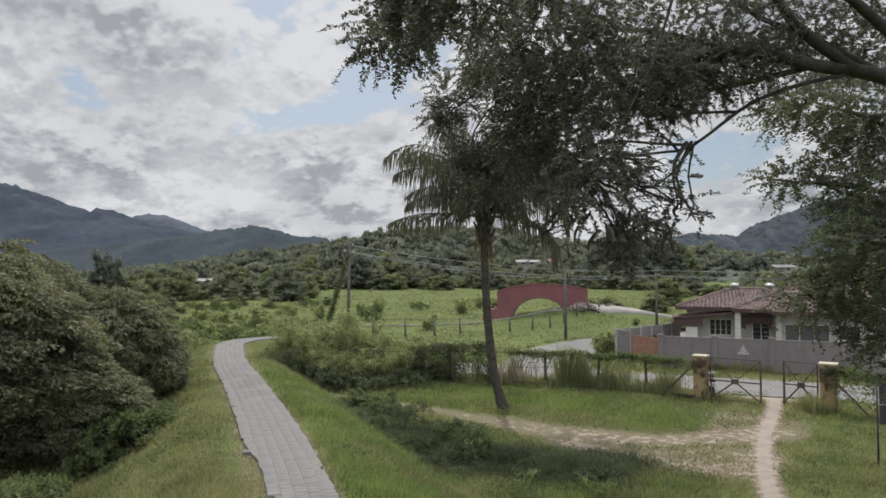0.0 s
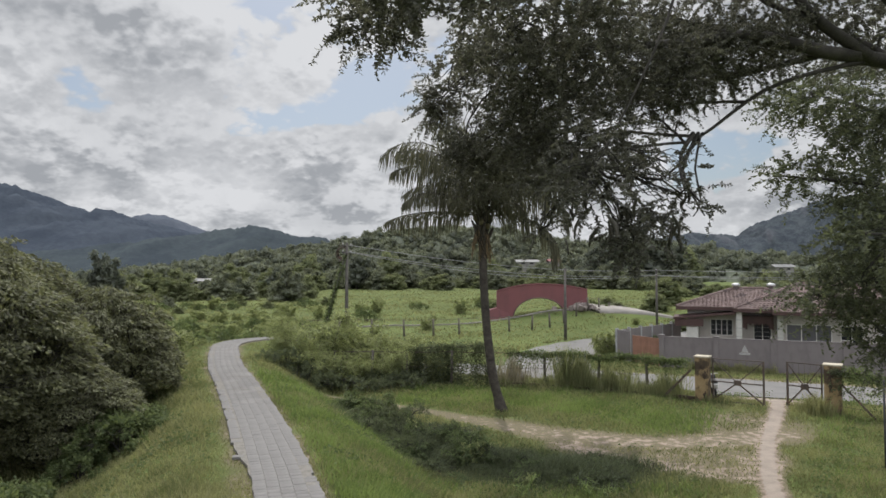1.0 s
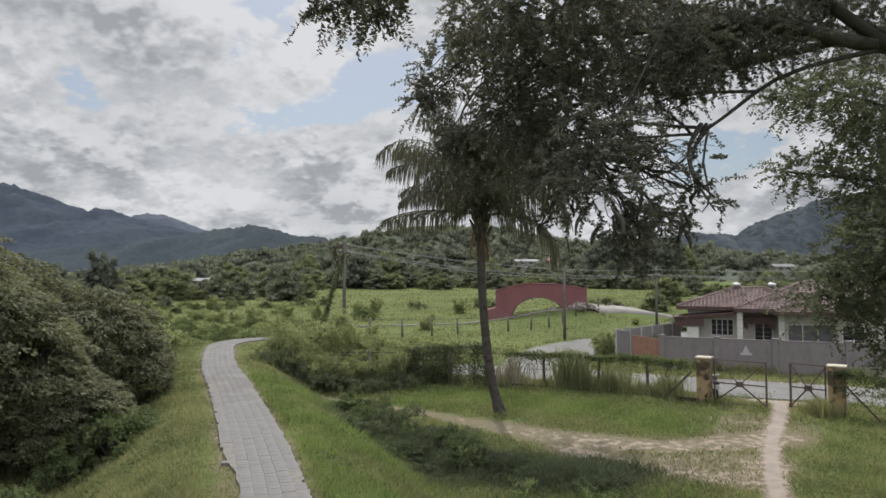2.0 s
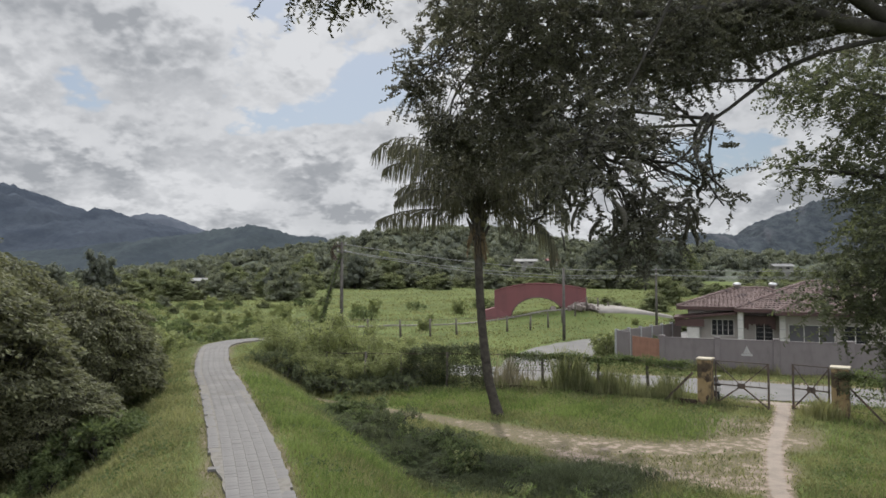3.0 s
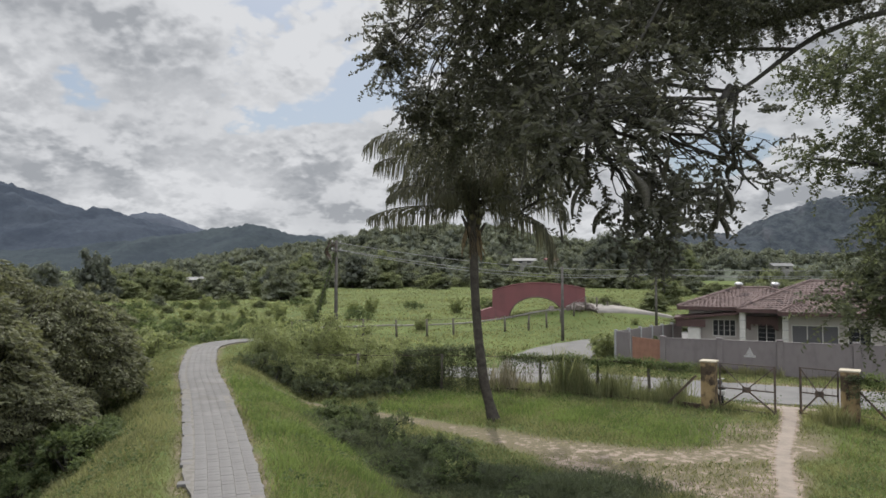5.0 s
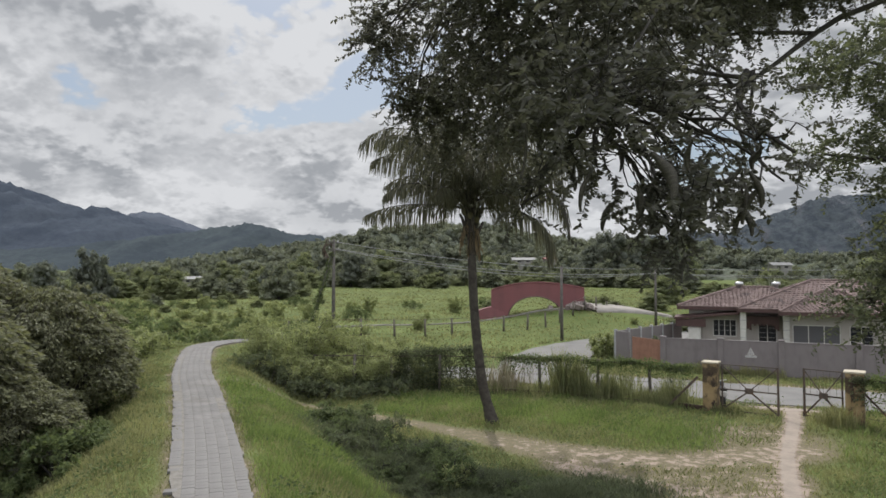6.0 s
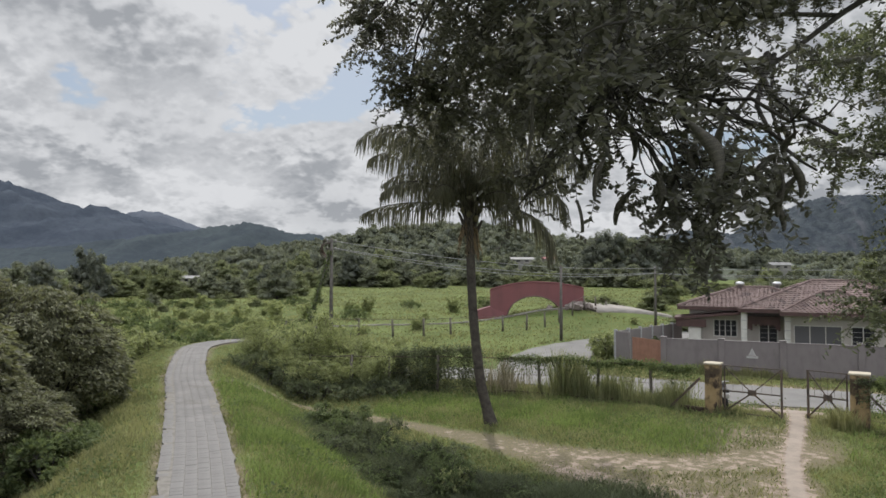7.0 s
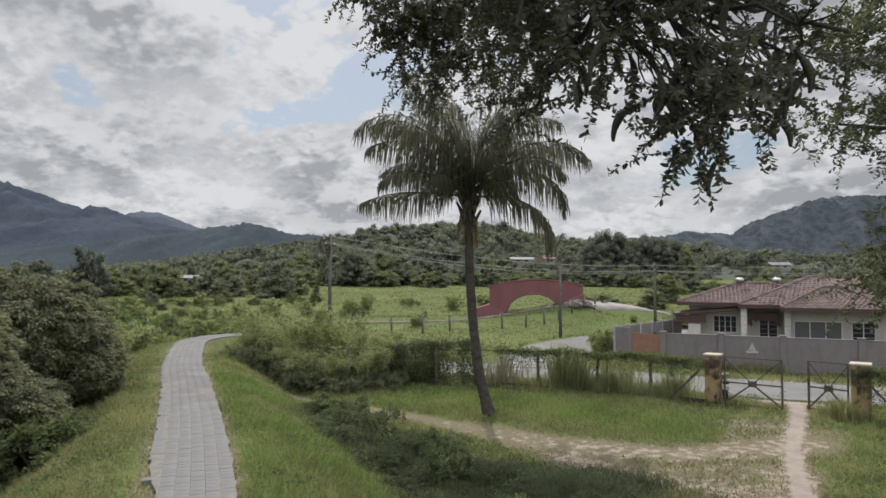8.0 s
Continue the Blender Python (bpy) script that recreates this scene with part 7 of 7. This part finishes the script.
village_house(-82, 232, 2.4, 6, 4, 1.5, FAR_ROOF, 12, "far village house with a pale sheet roof among trees")
village_house(-100, 205, 2.2, 5, 4, 1.3, FAR_ROOF, -20, "far village house with a rusty pale roof among trees")
village_house(-54, 264, 1.2, 5, 4, 1.3, FAR_ROOF, 5, "far low house with a pale roof among trees")
village_house(24, 266, 1.6, 5, 4, 1.2, FAR_ROOF, 0, "far low white house among trees")
village_house(37, 300, 10.2, 9, 5, 1.4, FAR_ROOF, 0, "far house on the hillside among trees")
village_house(48, 296, 10.2, 4.5, 4, 1.6, FAR_RED, 8, "far house with a bright red roof among trees")
village_house(74, 262, 1.6, 7, 4, 1.2, FAR_ROOF, 0, "far low house with a white roof")
village_house(130, 262, 7.2, 7, 5, 1.6, FAR_ROOF, 0, "far white house on the slope")


# ---- paved footpath ----
def path_overgrown(y):
    """Width of the paving that grass and soil have covered on the shady side, near end."""
    return 0.22 * (1 - smooth01(y, 14.0, 17.5)) + 0.20 * (1 - smooth01(y, 11.0, 14.0))


def build_path():
    r = np.random.RandomState(17)
    line = curve_points(FOOTPATH[:-2, :2], 0.2)
    seg = np.linalg.norm(np.diff(line, axis=0), axis=1)
    s = np.concatenate([[0], np.cumsum(seg)])
    total = s[-1]
    bed = strip("footpath", FOOTPATH[:-2], 0.71, 0.071, BEDDING, "narrow footpath of grey concrete pavers with broken edges", "path", 0.06, r, overgrown=path_overgrown)
    cols, wide, long, step = 6, 0.232, 0.197, 0.200
    tpl = Shape()
    a, b, e = long / 2, wide / 2, 0.004
    tpl.v = [(sx * (a - k), sy * (b - k), z) for z, k in ((0, 0), (0.052, 0), (0.058, e)) for sx, sy in ((-1, -1), (1, -1), (1, 1), (-1, 1))]
    tpl.f = [(0, 1, 5, 4), (1, 2, 6, 5), (2, 3, 7, 6), (3, 0, 4, 7), (4, 5, 9, 8), (5, 6, 10, 9), (6, 7, 11, 10), (7, 4, 8, 11), (8, 9, 10, 11)]
    me = tpl.mesh("paver", PAVER)
    base_v, base_f = np.array(tpl.v), np.array(tpl.f)
    rest, singles = [], 0
    d = 0.0
    while d < total - 0.3:
        for c in range(cols):
            edge = c in (0, cols - 1)
            if c < 2 and c * 0.24 + 0.12 < path_overgrown(np.interp(d, s, line[:, 1])) + r.uniform(-0.09, 0.09):
                continue
            worn = 0.5 + 0.5 * math.sin(d * 0.9 + c) * math.cos(d * 0.37 + 2 * c)
            if edge and r.uniform() < (0.10 + 0.62 * (worn > 0.66) if c == 0 else 0.02 + 0.40 * (worn > 0.78)):
                continue
            dd = d + (step / 2 if c % 2 else 0)
            x, y = np.interp(dd, s, line[:, 0]), np.interp(dd, s, line[:, 1])
            x2, y2 = np.interp(dd + 0.2, s, line[:, 0]), np.interp(dd + 0.2, s, line[:, 1])
            t = unit(np.array([x2 - x + 1e-9, y2 - y]))
            off = (c - (cols - 1) / 2) * (wide + 0.007)
            if c == 0:
                off -= 0.034 + 0.02 * worn + abs(r.normal()) * 0.012
            elif edge:
                off += abs(r.normal()) * 0.010 * (0.4 + worn)
            px, py = x + t[1] * off, y - t[0] * off
            z = float(height(px, py)) + 0.022 + r.uniform(-0.003, 0.003) - (0.010 * worn if edge else 0)
            m = pose(px, py, z, r.uniform(-0.4, 0.4), r.uniform(-0.4, 0.4), math.degrees(math.atan2(t[1], t[0])) + (r.normal() * 3.0 * worn if edge else r.uniform(-0.5, 0.5)))
            if 13.0 < py < 21.5 and singles < 300:
                ob = new("paver", me)
                ob.parent = bed
                ob.matrix_basis = m
                singles += 1
            else:
                M = np.array(m)
                rest.append((base_v @ M[:3, :3].T + M[:3, 3], base_f))
        d += step
    v, q = join_arrays(rest)
    p = part("far_pavers", array_mesh("far_pavers", v, q, PAVER), bed)
    p["kind"] = "stuff"


# ---- grass ----
def build_grass():
    r = np.random.RandomState(55)
    n = 360000
    y = 10.5 + 38 * r.uniform(0, 1, n) ** 1.5
    x = r.uniform(-0.62, 0.72, n) * y + r.normal(size=n) * 0.5
    d_path = far_from(x, y, FOOTPATH)
    bare = np.maximum.reduce([(0.66 + 0.30 * smooth01(x, -3, 1)) * (1 - smooth01(far_from(x, y, TRACK), 0.35, 0.85 + 0.9 * smooth01(x, -1, 5))), 0.62 * (1 - smooth01(far_from(x, y, TRACK_2), 0.4, 1.5)), 1 - smooth01(far_from(x, y, FOOTWAY), 0.15, 0.6)])
    bare = np.maximum(bare, 0.62 * (1 - smooth01(np.hypot((x - 7.4) / 4.2, (y - 21.2) / 2.4), 0.2, 1.2)))
    bare = np.maximum(bare, 0.45 * (1 - smooth01(np.hypot((x - 11.0) / 3.2, (y - 25.6) / 2.6), 0.3, 1.3)))
    bare = np.maximum(bare, 0.95 * (1 - smooth01(np.hypot((x - 14.6) / 2.4, (y - 31.0) / 2.6), 0.4, 1.1)))
    patch = 0.5 + 0.5 * wave(x, y, 1.3, 4.0)
    left = x < np.interp(y, FOOTPATH[:120, 1], FOOTPATH[:120, 0])
    keep = (d_path > 0.60 - left * (0.10 + path_overgrown(y)) + 0.26 * wave(x, y, 0.7, 2.0) ** 2 + 0.16 * r.uniform(0, 1, n)) & (np.minimum(far_from(x, y, ROAD_NEAR), far_from(x, y, LANE_LINE) + 0.6) > 3.1) & (r.uniform(0, 1, n) > bare + 0.15 * (patch < 0.3))
    x, y, patch, bare, d_path = x[keep], y[keep], patch[keep], bare[keep], d_path[keep]
    n = len(x)
    z = height(x, y) - 0.01
    rich = smooth01(wave(x, y, 4.5, 1.0), -0.4, 0.6)
    h = (0.06 + 0.09 * rich + 0.06 * patch) * r.uniform(0.5, 1.3, n) * (1 - 0.80 * bare) * (0.45 + 0.55 * smooth01(d_path, 0.8, 1.6))
    h = h * (1 + 0.6 * (1 - smooth01(far_from(x, y, FENCE_LINE), 0.5, 3.5)))
    h = h * (1 - 0.6 * smooth01(y, 33, 38) * (1 - smooth01(d_path, 2.0, 4.0)))
    a = r.uniform(0, 2 * np.pi, n)
    w = (0.004 + 0.0005 * y) * r.uniform(0.7, 1.4, n)
    dx, dy = np.cos(a) * w, np.sin(a) * w
    lx, ly = r.normal(size=n) * 0.5 * h, r.normal(size=n) * 0.5 * h
    v = np.stack([np.stack([x - dx, y - dy, z], 1), np.stack([x + dx, y + dy, z], 1), np.stack([x + lx + dx * 0.25, y + ly + dy * 0.25, z + h], 1), np.stack([x + lx - dx * 0.25, y + ly - dy * 0.25, z + h], 1)], 1)
    q = np.arange(4 * n).reshape(n, 4)
    tagged(new("grass", array_mesh("grass", v.reshape(-1, 3), q, GRASS)), "uneven bright green grass on the bank and lawn", "grass", kind="stuff")


def blades(r, x, y, h, w, lean):
    """Grass blades that bend over at the tip: vertices and quads."""
    n = len(x)
    z = height(x, y) - 0.01
    a = r.uniform(0, 2 * np.pi, n)
    w = w * r.uniform(0.7, 1.4, n)
    dx, dy = np.cos(a) * w, np.sin(a) * w
    lx, ly = r.normal(size=n) * lean * h, r.normal(size=n) * lean * h
    v = np.stack([np.stack([x - dx, y - dy, z], 1), np.stack([x + dx, y + dy, z], 1), np.stack([x + lx * 0.35 + dx * 0.8, y + ly * 0.35 + dy * 0.8, z + h * 0.62], 1), np.stack([x + lx * 0.35 - dx * 0.8, y + ly * 0.35 - dy * 0.8, z + h * 0.62], 1),
                  np.stack([x + lx + dx * 0.1, y + ly + dy * 0.1, z + h], 1), np.stack([x + lx - dx * 0.1, y + ly - dy * 0.1, z + h], 1)], 1)
    k = (np.arange(n) * 6)[:, None]
    return v.reshape(-1, 3), np.concatenate([k + [[0, 1, 2, 3]], k + [[3, 2, 4, 5]]])


DITCH = curve_points([(-3.0, 26.6), (-1.3, 23.6), (0.6, 21.4), (2.6, 20.2), (4.8, 19.9)], 0.4)


def build_lush_grass():
    """Long fresh grass on the sunny side of the bank and in front of the fence."""
    r = np.random.RandomState(57)
    n = 210000
    y = 11.5 + 23 * r.uniform(0, 1, n) ** 1.15
    x = r.uniform(-0.28, 0.62, n) * y
    d = far_from(x, y, FOOTPATH)
    middle = np.interp(y, FOOTPATH[:120, 1], FOOTPATH[:120, 0])
    bank = smooth01(d, 0.75, 1.3) * (1 - smooth01(d, 3.2, 4.6)) * (x > middle) * (1 - smooth01(y, 27, 30))
    track = np.interp(x, TRACK[8:, 0], TRACK[8:, 1])
    strip_ = smooth01(y - track, 0.5, 1.6) * (x > -2) * (x < 11.2) * (1 - smooth01(far_from(x, y, FENCE_LINE), 5.0, 7.5)) * (1 - 0.8 * smooth01(x, 8.0, 10.5))
    side = 0.14 * smooth01(far_from(x, y, FOOTWAY), 0.9, 2.0) * (x > np.interp(y, FOOTWAY[:, 1], FOOTWAY[:, 0])) * (y > 17)
    front = 0.35 * (y < 18.5) * (x > middle) * smooth01(d, 3.0, 5.0) * (1 - smooth01(x, 6, 8))
    shady = 0.75 * smooth01(d, 0.8, 1.5) * (1 - smooth01(d, 2.6, 4.0)) * (x < middle) * smooth01(wave(x, y, 1.5, 8.0), -0.5, 0.4)
    want = np.maximum.reduce([bank, 0.9 * strip_, side, front, shady]) * (0.62 + 0.55 * wave(x, y, 1.6, 6.0))
    keep = (r.uniform(0, 1, n) < want) & (far_from(x, y, DITCH) > 0.7) & (y < 34.5)
    x, y = x[keep], y[keep]
    h = (0.13 + 0.13 * smooth01(wave(x, y, 1.9, 2.0), -0.5, 0.8)) * r.uniform(0.6, 1.35, len(x))
    v, q = blades(r, x, y, h, 0.005 + 0.00035 * y, 0.45)
    tagged(new("lush_grass", array_mesh("lush_grass", v, q, LUSH)), "long fresh bright green grass beside the path", "grass", kind="stuff")


def build_shade_toned_grass():
    """Rank grass in and round the ditch, coloured dark for shadow too, thinning outwards."""
    r = np.random.RandomState(59)
    n = 62000
    i = r.randint(0, len(DITCH), n)
    x, y = DITCH[i, 0] + r.normal(size=n) * 0.95, DITCH[i, 1] + r.normal(size=n) * 0.95 - 0.3
    keep = (far_from(x, y, FOOTPATH) > 2.7) & (far_from(x, y, TRACK) > 0.55) & (wave(x, y, 1.1, 5.0) > -0.75)
    x, y = x[keep], y[keep]
    h = (0.20 + 0.24 * smooth01(wave(x, y, 1.3, 9.0), -0.5, 0.8)) * r.uniform(0.5, 1.3, len(x)) * np.exp(-(far_from(x, y, DITCH) / 1.9) ** 2)
    v, q = blades(r, x, y, h, 0.011, 0.5)
    tagged(new("shade_toned_grass", array_mesh("shade_toned_grass", v, q, LOW_LEAF)), "rank green grass along the ditch, darkened for the shadow on it", "grass", kind="stuff")


def build_field_growth():
    """Coarse tufts over the open field."""
    r = np.random.RandomState(56)
    n = 130000
    y = 38 + 215 * r.uniform(0, 1, n) ** 1.6
    x = r.uniform(-0.68, 0.55, n) * y
    keep = (far_from(x, y, FOOTPATH) > 2.6) & (np.minimum(far_from(x, y, ROAD_NEAR), far_from(x, y, LANE_LINE) + 0.6) > 3.3) & ~((x > 13) & (x - 13 > (y - 52) * 0.6) & (y < 70))
    x, y = x[keep], y[keep]
    n = len(x)
    z = height(x, y) - 0.03
    h = (0.10 + 0.20 * smooth01(wave(x, y, 5.0, 3.0) + 0.6 * wave(x, y, 17.0, 1.0), -0.3, 0.9)) * r.uniform(0.5, 1.3, n)
    a = r.uniform(0, 2 * np.pi, n)
    w = 0.05 * r.uniform(0.6, 1.4, n) * (0.6 + y / 100)
    dx, dy = np.cos(a) * w, np.sin(a) * w
    lx, ly = r.normal(size=n) * 0.4 * h, r.normal(size=n) * 0.4 * h
    v = np.stack([np.stack([x - dx, y - dy, z], 1), np.stack([x + dx, y + dy, z], 1), np.stack([x + lx + dx * 0.5, y + ly + dy * 0.5, z + h], 1), np.stack([x + lx - dx * 0.5, y + ly - dy * 0.5, z + h], 1)], 1)
    tagged(new("field_grass", array_mesh("field_grass", v.reshape(-1, 3), np.arange(4 * n).reshape(n, 4), GRASS)), "rough tufted green field", "grass", kind="stuff")


def build_weeds():
    """Small broad-leaved weeds in drifts through the lawn."""
    r = np.random.RandomState(58)
    n = 60000
    y = 14 + 23 * r.uniform(0, 1, n)
    x = r.uniform(-0.5, 0.68, n) * y
    bare = np.minimum.reduce([far_from(x, y, TRACK), far_from(x, y, FOOTWAY), far_from(x, y, TRACK_2)])
    drift = wave(x, y, 2.2, 7.0) + 0.7 * wave(x, y, 0.8, 3.0) + 0.8 * (1 - smooth01(far_from(x, y, FENCE_LINE), 1.0, 4.0))
    keep = (drift > 0.35) & (bare > 0.9) & (far_from(x, y, FOOTPATH) > 1.1)
    x, y = x[keep], y[keep]
    n = len(x)
    at = np.stack([x, y, height(x, y) + r.uniform(0.02, 0.22, n)], 1)
    v, q = leaves(r, at, r.normal(size=(n, 3)) * (1, 1, 0.35), 0.085, 0.05)
    tagged(new("lawn_weeds", array_mesh("lawn_weeds", v, q, VINE_LEAF)), "drifts of small broad-leaved weeds in the grass", "weeds", kind="stuff")


def rubble():
    """Broken pale blocks heaped where the bank meets the arch."""
    r = np.random.RandomState(71)
    s = Shape()
    for _ in range(26):
        x, y = 18.4 + r.normal() * 1.5, 89.6 + r.normal() * 0.5
        c = r.uniform(0.15, 0.42, 3)
        s.box(tuple(-c), tuple(c), pose(x, y, float(height(x, y)) + 0.55 * math.exp(-((x - 18.6) / 1.5) ** 2) + r.uniform(-0.1, 0.15), r.uniform(0, 90), r.uniform(0, 90), r.uniform(0, 90)))
    z = float(height(18.6, 89.8))
    s.add([(16.4, 88.6, z - 0.7), (21.2, 88.8, z - 0.7), (20.8, 90.6, z - 0.4), (16.8, 90.6, z - 0.4), (18.6, 89.9, z + 0.5)], [(0, 1, 4), (1, 2, 4), (2, 3, 4), (3, 0, 4)])
    tagged(new("rubble_heap", bevelled(s.mesh("rubble_heap", RUBBLE), 0.04, 1)), "heap of pale broken concrete beside the red arch", "rubble", kind="stuff")


rubble()
build_path()
build_weeds()
build_grass()
build_lush_grass()
build_shade_toned_grass()
build_field_growth()
